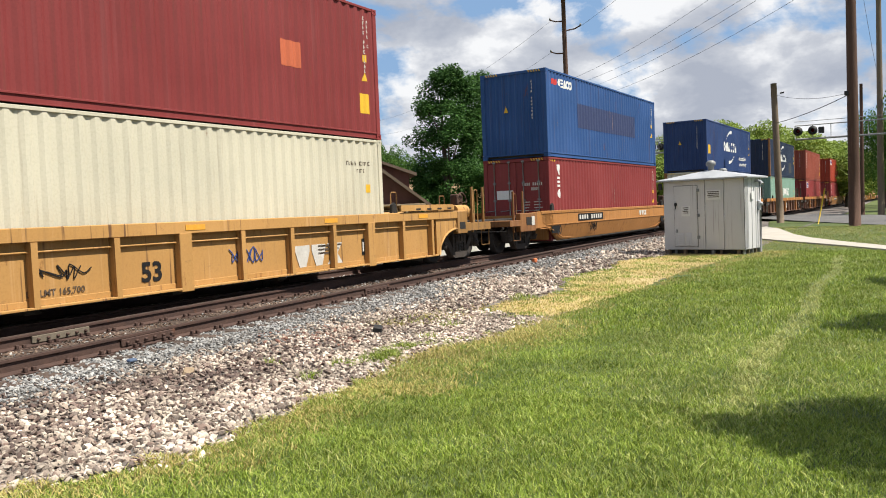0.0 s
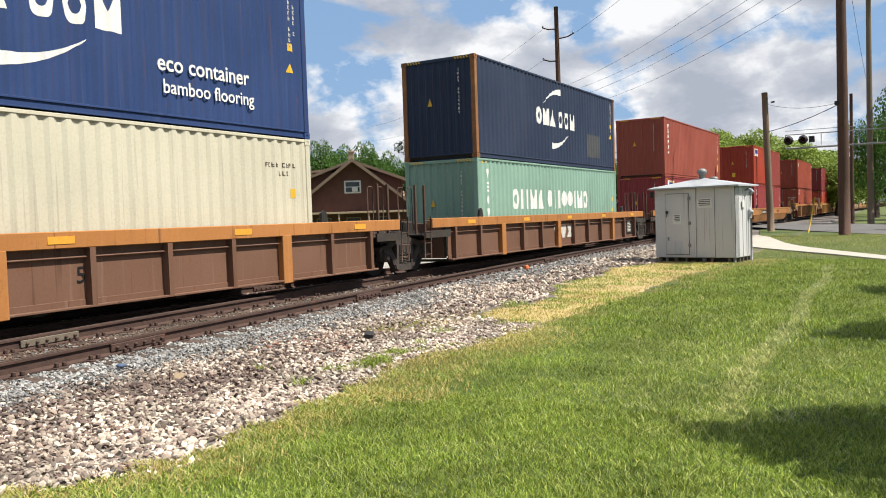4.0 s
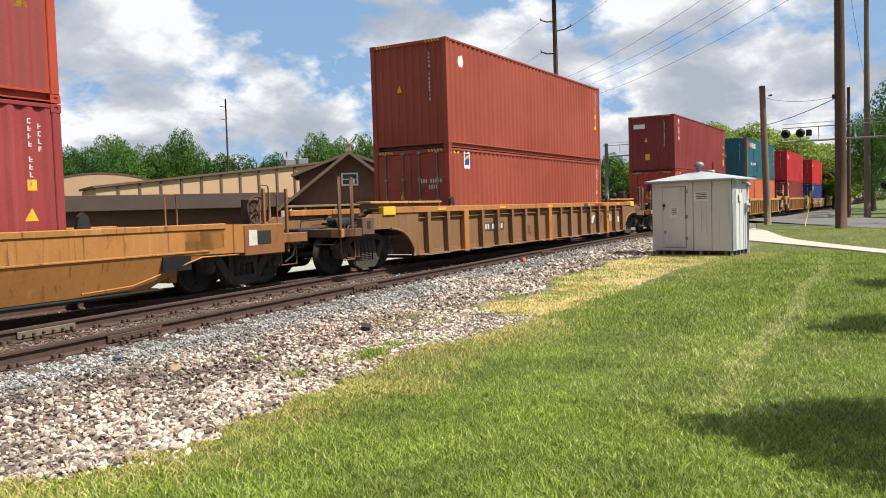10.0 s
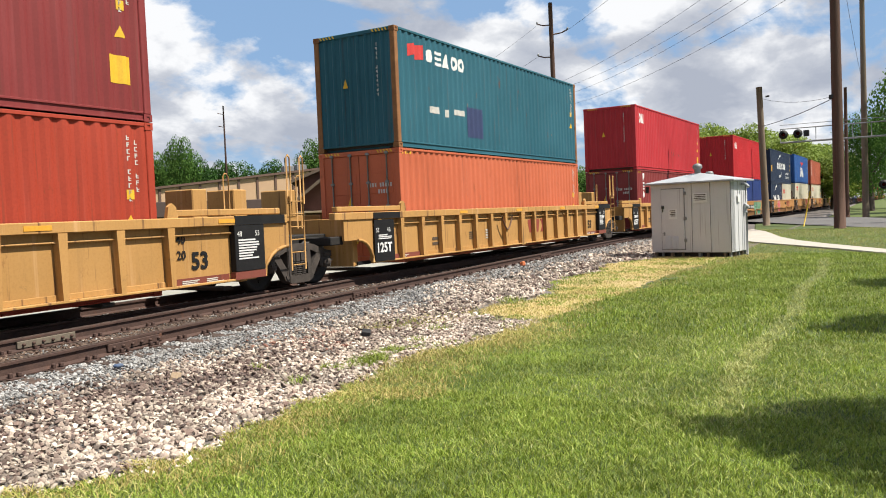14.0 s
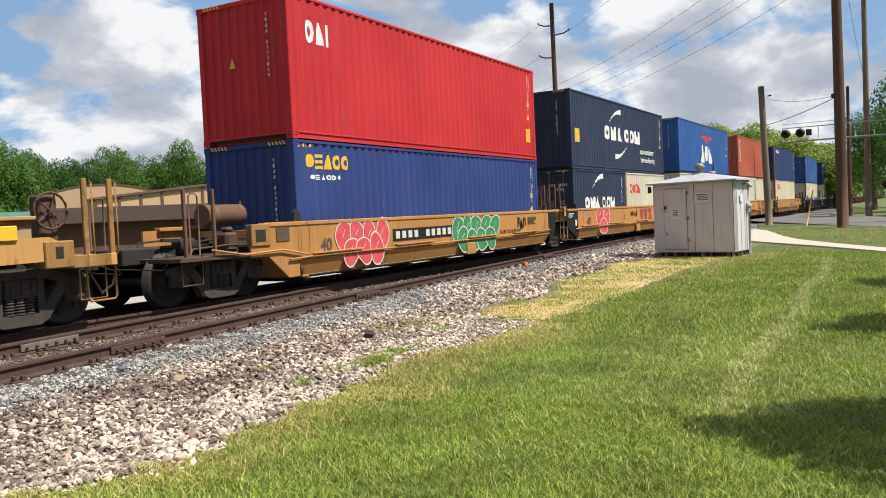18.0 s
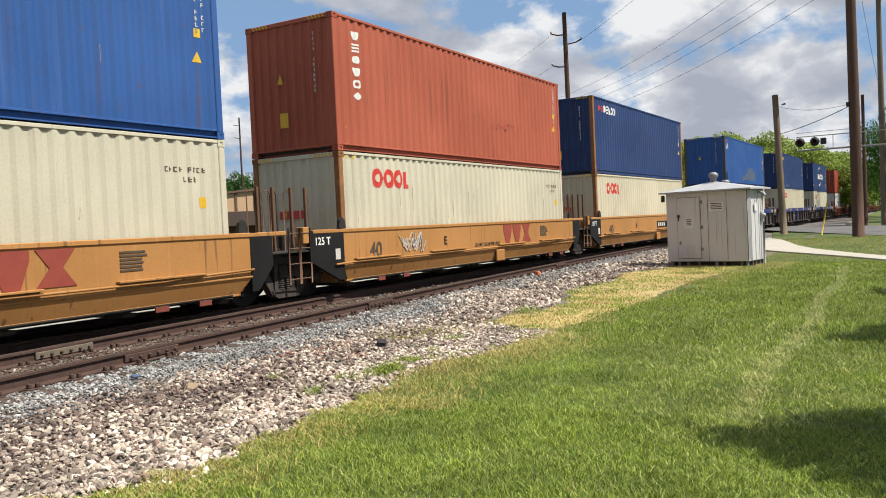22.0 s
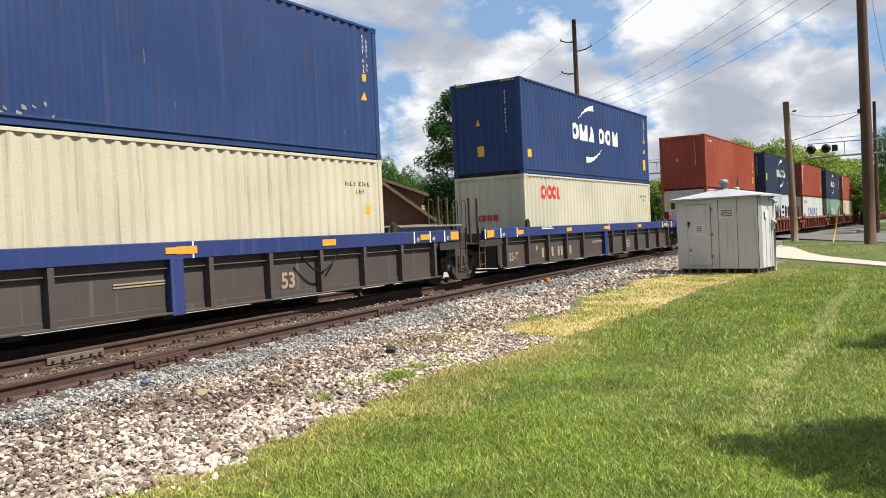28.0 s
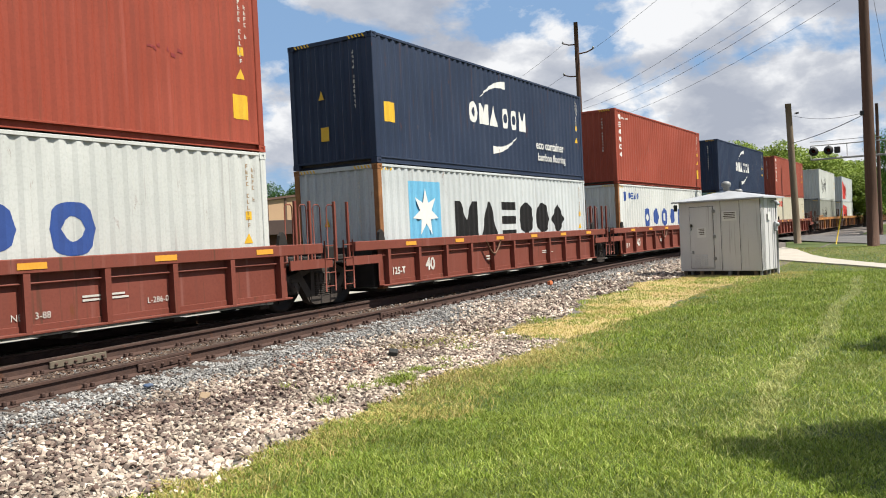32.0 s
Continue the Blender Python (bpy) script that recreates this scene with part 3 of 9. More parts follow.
for _x in [-300, -120, -60, -30] + [k * 1.5 - 15 for k in range(60)] + [90, 120, 180, 300, 600]:
    _c, _e = line_y(_x) + MID, along(LAWN_EDGE, _x)
    _s = max(siding_y(_x) - 0.75, _e + 0.6)
    _ys = [_e - 0.25, _e + 0.02, _e + (_s - _e) * 0.25, _e + (_s - _e) * 0.5, _e + (_s - _e) * 0.75, _s, _c - 0.6, _c + 0.6, _c + 1.6, _c + 2.8, _c + 4.5, _c + 9.0]
    _rows.append([(_x, y, bed_z(_x, y)) for y in _ys])
M_DRYSOIL = surface("dry_straw_soil", (0.42, 0.315, 0.145), (0.54, 0.42, 0.20), scale=1.6, rough=0.95, bump=0.7, grain=40)
_dry = []
_jag = random.Random(8)
for _k in range(150):
    _x = 11.2 + _k * 0.106
    _e, _t = along(LAWN_EDGE, _x) - 0.02 + _jag.uniform(-0.06, 0.06), along(STRAW_TOP, _x) - 0.15 + _jag.uniform(-0.16, 0.16)
    _dry.append([(_x, _e + (_t - _e) * q, max(bed_z(_x, _e + (_t - _e) * q), ground_z(_x, _e) if q < 0.45 else -1) + 0.012) for q in (0, 0.2, 0.4, 0.6, 0.8, 1.0)])
strip("dry_verge", _dry, M_DRYSOIL, "bleached dry grass verge between lawn and gravel", "verge")
M_YARD = surface("pale_yard_gravel", (0.27, 0.265, 0.215), (0.40, 0.385, 0.345), scale=0.9, rough=0.95, bump=0.5, grain=30)
strip("yard", [[(x, line_y(min(x, 70)) + MID + dy, z) for dy, z in ((3.2, -0.345), (5.0, -0.33), (7.0, -0.33), (9.5, -0.30))] for x in (-60, -20, 0, 10, 20, 30, 40, 48, 54)], M_YARD, "pale gravel yard beyond the railway track", "gravel")
strip("ballast", _rows, M_BED, "grey gravel ballast bed under the railway track", "gravel")



def road_row(p, ux, uy, w0, w1, zz):
    return [(p[0] - uy * q, p[1] + ux * q, zz) for q in (w0, (w0 + w1) / 2, w1)]


_u = Vector((0.898, 0.44))
_rows = []
for _d, _z in ((-160, 0.15), (-40, 0.15), (-8, 0.15), (0, 0.15), (8, 0.17), (14, 0.22), (18, 0.25), (25, 0.25), (32, 0.15), (60, 0.05), (220, 0.05)):
    _rows.append(road_row((42.3 + _u.x * _d, -0.35 + _u.y * _d), _u.x, _u.y, -7.2, 0.0, _z))
strip("road", _rows, M_ASPHALT, "worn grey asphalt road over the level crossing", "road")
_rows = []
PATH_FAR = [(22.5, -4.6), (24.4, -2.2), (26.9, -0.19), (29.8, 1.34), (32.4, 2.53), (35.0, 3.33), (41.1, 4.6), (44.5, 5.6)]
PATH_NEAR = [(21.0, -4.2), (23.0, -1.9), (25.3, -0.18), (27.75, 1.25), (30.0, 2.75), (31.1, 3.5), (32.4, 4.3), (36.0, 5.8)]
for _a, _b in zip(PATH_FAR, PATH_NEAR):
    _rows.append([(_a[0], _a[1], ground_z(_a[0], 0) + 0.05), (_b[0], _b[1], ground_z(_b[0], 0) + 0.05)])
_g = Shape()
_n = len(_rows)
_top = [q for r in _rows for q in r]
_g.add(_top + [(x, y, z - 0.12) for x, y, z in _top],
       [(2 * i, 2 * i + 2, 2 * i + 3, 2 * i + 1) for i in range(_n - 1)] + [(2 * i, 2 * i + 2, 2 * i + 2 + 2 * _n, 2 * i + 2 * _n) for i in range(_n - 1)]
       + [(2 * i + 1, 2 * i + 3, 2 * i + 3 + 2 * _n, 2 * i + 1 + 2 * _n) for i in range(_n - 1)] + [(0, 1, 1 + 2 * _n, 2 * _n), (2 * _n - 2, 2 * _n - 1, 4 * _n - 1, 4 * _n - 2)])
solid("pavement", _g, M_CONCRETE, "pale concrete footpath curving towards the crossing", "pavement", kind="structure")


# ------------------------------------------------------------ track
RAIL_PROFILE = [(-0.07, -0.172), (0.07, -0.172), (0.07, -0.158), (0.012, -0.135), (0.010, -0.045), (0.036, -0.034), (0.036, -0.006), (0.030, 0.0), (-0.030, 0.0), (-0.036, -0.006), (-0.036, -0.034), (-0.010, -0.045), (-0.012, -0.135), (-0.07, -0.158)]


def lay_rail(track, xs, ys, joints, bright):
    g, m = Shape(), len(RAIL_PROFILE)
    g.add([(x, y + dy, RAIL_Z + dz) for x, y in zip(xs, ys) for dy, dz in RAIL_PROFILE], [(i * m + j, i * m + (j + 1) % m, (i + 1) * m + (j + 1) % m, (i + 1) * m + j) for i in range(len(xs) - 1) for j in range(m)])
    rail = part("rail", g, M_RAILRUST, track, "rusty steel rail")
    h = Shape()
    h.add([(x, y + dy, RAIL_Z + 0.004) for x, y in zip(xs, ys) for dy in (-0.025, 0.025)], [(2 * i, 2 * i + 1, 2 * i + 3, 2 * i + 2) for i in range(len(xs) - 1)])
    part("rail_head", h, M_RAILTOP if bright else M_TIE, rail, "worn running surface")
    for jx, mat in joints:
        y = float(np.interp(jx, xs, ys))
        turn = math.atan2(float(np.interp(jx + 0.5, xs, ys)) - y, 0.5)
        b = Shape().box(-0.46, -0.045, -0.135, 0.46, -0.014, -0.040, 0.008).box(-0.46, 0.014, -0.135, 0.46, 0.045, -0.040, 0.008)
        bar = part("joint_bar", b, mat, rail, "bolted rail joint bar", at=Matrix.Translation((jx, y, RAIL_Z)) @ Matrix.Rotation(turn, 4, "Z"))
        for k in range(6):
            part("bolt", shared("bolt", lambda: Shape().lathe([(0.0, -0.032), (0.020, -0.027), (0.020, 0.0)], (0, 0, 0), "y", 6)), M_RAILRUST, bar, at=(-0.38 + k * 0.152, -0.045, -0.088))
    return rail


def make_track():
    main = thing("railway_track", "rusty main-line railway track on timber ties", "railway track", kind="structure")
    xs = [-450, -200, -60, -20] + [k * 4 for k in range(-4, 30)] + [140, 200, 300, 640]
    for side in (-0.753, 0.753):
        lay_rail(main, xs, [line_y(x) + MID + side for x in xs], ((14.0, M_RAILRUST), (26.0, M_RAILRUST)), True)
    spur = thing("railway_siding", "rusty siding rails joining the main track", "railway track", kind="structure")
    xs = [-60, -30, -20, -10, -5] + [k * 1.5 for k in range(0, 29)]
    lay_rail(spur, xs, [siding_y(x) for x in xs], ((7.05, M_RAILRUST), (12.9, M_RAILRUST), (24.0, M_RAILRUST)), False)
    lay_rail(spur, xs, [siding_y(x) + 1.506 for x in xs], ((6.9, M_JOINT),), False)
    tie = shared("tie", lambda: Shape().box(-0.115, -1.30, -0.36, 0.115, 1.30, -0.172, 0.012))
    long_tie = shared("long_tie", lambda: Shape().box(-0.115, -1.95, -0.36, 0.115, 1.95, -0.172, 0.012))
    plate = shared("tie_plate", lambda: Shape().box(-0.09, -0.16, -0.172, 0.09, 0.16, -0.158, 0.004).box(-0.06, -0.115, -0.158, -0.02, -0.07, -0.105, 0.008).box(0.02, 0.075, -0.158, 0.06, 0.115, -0.115, 0.008).box(0.03, -0.125, -0.158, 0.075, -0.08, -0.11, 0.008))
    for k in range(150):
        x = 1.0 + k * 0.5
        if 58.5 < x < 67:
            continue
        if x < 13.5:
            part("tie", tie, M_TIE, main, at=pose(x, line_y(x) + MID, RAIL_Z - 0.015, 0, 0, random.uniform(-1.5, 1.5)))
            t = part("tie", tie, M_TIE, spur, at=pose(x + 0.25, siding_y(x + 0.25) + 0.753 + random.uniform(-0.12, 0.05), RAIL_Z + random.uniform(-0.006, 0.0), 0, 0, 3 + random.uniform(-2, 2)))
            dy, px = siding_y(x + 0.25) - t.location.y, 0
        else:
            far = line_y(x) + MID + 1.3
            y0 = siding_y(x) - 0.5 if x < 42 else far - 2.6
            t = part("tie", long_tie if x < 42 else tie, M_TIE, main, at=pose(x, y0 + (1.95 if x < 42 else 1.3) + random.uniform(-0.08, 0.08), RAIL_Z - random.uniform(0, 0.01), 0, 0, random.uniform(-1.5, 1.5)))
            dy = siding_y(x) - t.location.y
        if x < 46:
            part("tie_plate", plate, M_RAILRUST, t, "steel tie plate with spikes", at=(0, dy, 0))
            if x < 13.5:
                part("tie_plate", plate, M_RAILRUST, t, "steel tie plate with spikes", at=(0, dy + 1.506, 0))


make_track()
_g = Shape()
for _k in range(9):
    _q = 58.6 + _k * 0.95
    _g.box(_q, line_y(62) + MID - 0.66, RAIL_Z - 0.17, _q + 0.92, line_y(62) + MID + 0.66, RAIL_Z - 0.012, 0.01)
solid("crossing_panel", _g, M_CONCRETE, "concrete panels between the rails at the level crossing", "crossing panel", kind="structure")


# ------------------------------------------------------------ containers
CL, CW, CH = 12.192, 2.438, 2.896
PITCH, DEPTH = 0.278, 0.030
MOVERS = []  # (thing, metres back in the train, height)


def corrugation(u):
    """Depth of the side sheet below its outer flats, u metres along."""
    k = (u % PITCH) / PITCH
    if k < 0.25:
        return 0.0
    if k < 0.5:
        return DEPTH * (k - 0.25) / 0.25
    if k < 0.75:
        return DEPTH
    return DEPTH * (1 - (k - 0.75) / 0.25)


def folds(a, b):
    """Where the sheet folds between a and b."""
    q = PITCH / 4
    ks = [a] + [k * q for k in range(int(math.ceil(a / q + 1e-6)), int(math.floor(b / q - 1e-6)) + 1)] + [b]
    return ks


def side_sheet(length, height):
    g = Shape()
    us = folds(0.14, length - 0.14)
    z0, z1 = 0.15, height - 0.055
    p = []
    for u in us:
        d = 0.014 + corrugation(u)
        p += [(u, d, z0), (u, d, z1)]
    g.add(p, [(2 * i, 2 * i + 2, 2 * i + 3, 2 * i + 1) for i in range(len(us) - 1)])
    return g


def end_sheet(height, width=CW, gap=False):
    """The corrugated closed end, facing -x, in x and y."""
    g = Shape()
    n = 9
    step = (width - 0.26) / n
    z1, low = height - 0.10, 0.15
    us = [(0.13, 0)]
    for i in range(n):
        q = 0.13 + i * step
        us += [(q + step * 0.16, 0), (q + step * 0.34, 1), (q + step * 0.82, 1), (q + step, 0)]
    p = []
    for u, deep in us:
        d = 0.012 + 0.042 * deep
        p += [(d, u, low), (d, u, z1)]
    g.add(p, [(2 * i, 2 * i + 2, 2 * i + 3, 2 * i + 1) for i in range(len(us) - 1)])
    g.box(0.004, 0.14, height - 0.10, 0.10, width - 0.14, height - 0.004, 0.01)
    if gap:  # the sill sits back under the end and leaves a dark slot
        return g.box(0.004, 0.14, 0.105, 0.12, width - 0.14, 0.15, 0.006).box(0.14, 0.14, 0.01, 0.20, width - 0.14, 0.11)
    return g.box(0.004, 0.14, 0.01, 0.12, width - 0.14, 0.15, 0.01)


def door_leaf(height):
    g = Shape().box(0.03, 0.0, 0.16, 0.07, 1.07, height - 0.12, 0.006)
    for k in range(3):
        z = 0.35 + k * (height - 0.75) / 3
        g.box(0.018, 0.08, z, 0.03, 0.99, z + (height - 0.75) / 3 - 0.18, 0.005)
    return g


def lock_rod(height):
    g = Shape().tube([(0.0, 0, 0.08), (0.0, 0, height - 0.06)], 0.019, 6)
    for z in (0.10, 0.75, height * 0.5, height - 0.8, height - 0.10):
        g.box(-0.03, -0.05, z - 0.03, 0.04, 0.05, z + 0.03, 0.006)
    g.tube([(-0.025, 0.0, 1.05), (-0.03, 0.35, 1.02)], 0.013, 5)
    return g


CHANNEL = surface("dark_channel_steel", (0.022, 0.014, 0.013), (0.034, 0.022, 0.019), scale=3, rough=0.9, bump=0.2, spec=0.1)


def casting():
    """A corner block with an oval socket in each outer face."""
    g = Shape().box(0.012, 0.012, 0, 0.178, 0.162, 0.118)
    for a0, a1, b0, b1 in ((0, 0.178, 0, 0.034), (0, 0.178, 0.084, 0.118), (0, 0.05, 0.034, 0.084), (0.128, 0.178, 0.034, 0.084)):
        g.box(a0, 0, b0, a1, 0.012, b1)
    for a0, a1, b0, b1 in ((0.012, 0.162, 0, 0.034), (0.012, 0.162, 0.084, 0.118), (0.012, 0.05, 0.034, 0.084), (0.11, 0.162, 0.034, 0.084)):
        g.box(0, a0, b0, 0.012, a1, b1)
    return g


def column(sheet_x, sheet_y, parent, name, material, cols, label=""):
    """Paint on a side sheet: columns of (u0, u1, z0, z1), each laid on the folds; columns that meet share their corners."""
    pts, faces, known = [], [], {}

    def corner(u, z):
        key = (round(u, 4), round(z, 4))
        if key not in known:
            known[key] = len(pts)
            pts.append((u + sheet_x, 0.010 + corrugation(u) + sheet_y, z))
        return known[key]

    for u0, u1, a0, a1, b0, b1 in cols:
        us = folds(u0, u1)
        row = []
        for u in us:
            k = 0 if u1 == u0 else (u - u0) / (u1 - u0)
            row.append((corner(u, a0 + (b0 - a0) * k), corner(u, a1 + (b1 - a1) * k)))
        for (p, q), (r, t) in zip(row, row[1:]):
            f = [p, r, t, q]
            f = [v for i, v in enumerate(f) if v not in f[:i]]
            if len(f) > 2:
                faces.append(tuple(f))
    return part(name, Shape().add(pts, faces), material, parent, label)


def rect(u0, u1, z0, z1):
    return (u0, u1, z0, z1, z0, z1)


def disc(cu, cz, ru, rz, n=12):
    out = []
    for k in range(n):
        a, b = -1 + 2 * k / n, -1 + 2 * (k + 1) / n
        ha, hb = math.sqrt(max(0, 1 - a * a)) * rz, math.sqrt(max(0, 1 - b * b)) * rz
        out.append((cu + a * ru, cu + b * ru, cz - ha, cz + ha, cz - hb, cz + hb))
    return out


def swoosh(u0, u1, z0, z1, thick, n=12, flip=False):
    """A tapering arc from (u0, z0) to (u1, z1)."""
    out = []
    for k in range(n):
        a, b = k / n, (k + 1) / n
        f = (lambda q: 1 - (1 - q) ** 2.2) if not flip else (lambda q: q**2.2)
        w = (lambda q: thick * (0.08 + 0.92 * q)) if not flip else (lambda q: thick * (1 - 0.92 * q))
        za, zb = z0 + (z1 - z0) * f(a), z0 + (z1 - z0) * f(b)
        out.append((u0 + (u1 - u0) * a, u0 + (u1 - u0) * b, za - w(a) / 2, za + w(a) / 2, zb - w(b) / 2, zb + w(b) / 2))
    return out


def glyph(rnd, x, z, w, h):
    """One small sign: a stem and one or two short bars."""
    out = [rect(x, x + w * 0.38, z, z + h)]
    for q in rnd.sample((0.0, 0.42, 0.8), rnd.choice((1, 2, 2))):
        out.append(rect(x + w * 0.38, x + w, z + h * q, z + h * (q + 0.2)))
    return out


def decal_set(c, L, H, bars=True, warn=True, plate=False, ink=None):
    """The small marks near the ends of a side: upright rows of tiny signs, a triangle and placards."""
    ink = ink or M_OFFWHITE
    rnd = random.Random(int(L * 10 + H * 100) + len(MOVERS))
    if bars:
        cols = []
        for x, top, n in ((L - 0.50, H - 0.30, rnd.randint(9, 12)), (L - 0.33, H - 0.36, rnd.randint(4, 8))):
            for k in range(n):
                if k != 4:
                    cols += glyph(rnd, x - 0.028, top - k * 0.105, 0.052, 0.072)
        column(0, 0, c, "code_lettering", ink, cols)
    if warn:
        column(0, 0, c, "warning_triangle", M_YELLOWINK, [(L - 0.61, L - 0.52, 1.26, 1.27, 1.26, 1.44), (L - 0.52, L - 0.43, 1.26, 1.44, 1.26, 1.27)], "yellow warning triangle")
        column(0, 0, c, "placard", M_YELLOWINK, [rect(L - 0.56, L - 0.42, 1.68, 1.83)], "small yellow placard")
    if plate:
        column(0, 0, c, "large_placard", M_YELLOWINK, [rect(L - 0.75, L - 0.36, 0.55, 0.98)], "yellow placard")
    if rnd.random() < 0.55:
        scratches(c, L, H, rnd)


def rust_runs(c, seed):
    """Rust that has run down the closed leading end, and a placard."""
    rnd = random.Random(seed)
    step = (CW - 0.26) / 9
    for k in range(9):
        for _ in range(rnd.randint(1, 3)):
            y = 0.13 + k * step + rnd.uniform(0.0, step * 0.16)
            z1 = rnd.uniform(0.7, 2.7)
            z0, w = max(0.2, z1 - rnd.uniform(0.15, 0.9)), rnd.uniform(0.008, 0.022)
            g = Shape().add([(0.010, y, z1), (0.010, y + w, z1 - 0.03), (0.010, y + w * 0.7, (z0 + z1) / 2), (0.010, y + w * 0.4, z0), (0.010, y - w * 0.2, (z0 + z1) / 2)], [(0, 1, 2, 3, 4)])
            part("rust_run", g, RUSTRUN, c, "rust run down the end sheet")
    part("placard", Shape().box(0.004, 1.92, 2.02, 0.010, 2.12, 2.34), M_YELLOWINK, c, "yellow placard")


def side_runs(c, seed, mat, n, low, high, u0=0.4, u1=11.6):
    """Thin uneven streaks down a side sheet, along its outer folds."""
    rnd = random.Random(seed)
    for _ in range(n):
        u = PITCH * (int(rnd.uniform(u0, u1) / PITCH) + rnd.uniform(0.03, 0.20))
        z1 = rnd.uniform(low, high)
        w, drop = rnd.uniform(0.005, 0.011), 0.12 + 0.8 * rnd.random() ** 2
        column(0, -0.001, c, "streak", mat, [(u, u + w, max(0.2, z1 - drop), z1, max(0.2, z1 - drop * 0.8), z1 - 0.02)], "thin uneven upright streak")


def scratches(c, L, H, rnd):
    """Thin upright scrapes down to the primer, on the outer folds."""
    cols = []
    for _ in range(rnd.randint(4, 9)):
        u = PITCH * (rnd.randint(2, int(L / PITCH) - 3) + rnd.uniform(0.04, 0.18))
        z = rnd.uniform(0.4, H - 1.2)
        cols.append(rect(u, u + rnd.uniform(0.008, 0.018), z, z + 0.08 + 0.5 * rnd.random() ** 3))
    column(0, -0.001, c, "scrape", M_SCRAPE, cols, "thin pale upright scrapes")


def end_marks(c, H, doors=False, ink=None):
    """Marks on the leading end."""
    ink = ink or M_OFFWHITE
    rnd = random.Random(len(MOVERS) * 3 + int(doors))
    g = Shape()

    def flat(y0, y1, z0, z1):
        g.add([(0.009, y0, z0), (0.009, y1, z0), (0.009, y1, z1), (0.009, y0, z1)], [(0, 1, 2, 3)])

    if doors:
        for z, n, y in ((1.98, 10, 0.98), (1.82, 4, 0.66)):
            for k in range(n):
                if k != 4:
                    flat(y - k * 0.075 - 0.045, y - k * 0.075, z, z + 0.10)
        for r in range(8):
            z = 1.42 - r * 0.095
            for y in (0.98, 0.58):
                flat(y - rnd.uniform(0.16, 0.32), y, z, z + 0.028)
    else:
        y = 0.52
        for k in range(12):
            if k != 4:
                flat(y, y + 0.022, H - 0.42 - k * 0.11, H - 0.345 - k * 0.11)
                flat(y + 0.022, y + 0.048, H - 0.42 - k * 0.11 + rnd.choice((0, 0.03, 0.055)), H - 0.40 - k * 0.11 + rnd.choice((0.02, 0.04, 0.055)))
    part("end_lettering", g, ink, c)
    t = Shape().add([(0.009, 1.42, 1.55), (0.009, 1.58, 1.55), (0.009, 1.50, 1.77)], [(0, 1, 2)])
    part("warning_triangle", t, M_YELLOWINK, c, "yellow warning triangle")
    if rnd.random() < 0.6:
        part("large_placard", Shape().box(0.004, 1.32, 0.60, 0.010, 1.55, 0.92), M_YELLOWINK, c, "yellow placard")
    s = Shape()
    for y0 in (0.20, CW - 0.66):
        for k in range(5):
            y = y0 + k * 0.095
            s.add([(0.000, y, H - 0.088), (0.000, y + 0.045, H - 0.088), (0.000, y + 0.085, H - 0.016), (0.000, y + 0.04, H - 0.016)], [(0, 1, 2, 3)])
    part("height_stripes", s, M_YELLOWINK, c, "yellow and black height stripes")


COLOUR_WORD = {"maroon": "maroon", "wine": "dark wine red", "brick": "faded brick red", "rustred": "rust red", "terracotta": "faded terracotta red", "orange": "faded orange", "flame": "orange red", "scarlet": "bright red", "crimson": "crimson", "navy": "navy blue", "midnight": "very dark blue", "blue": "mid blue", "royal": "royal blue", "slate": "weathered blue", "teal": "dark teal", "mint": "pale mint green", "cream": "cream", "ivory": "rust-stained ivory", "paleblue": "pale blue grey", "paleg": "white grey", "drab": "drab grey"}


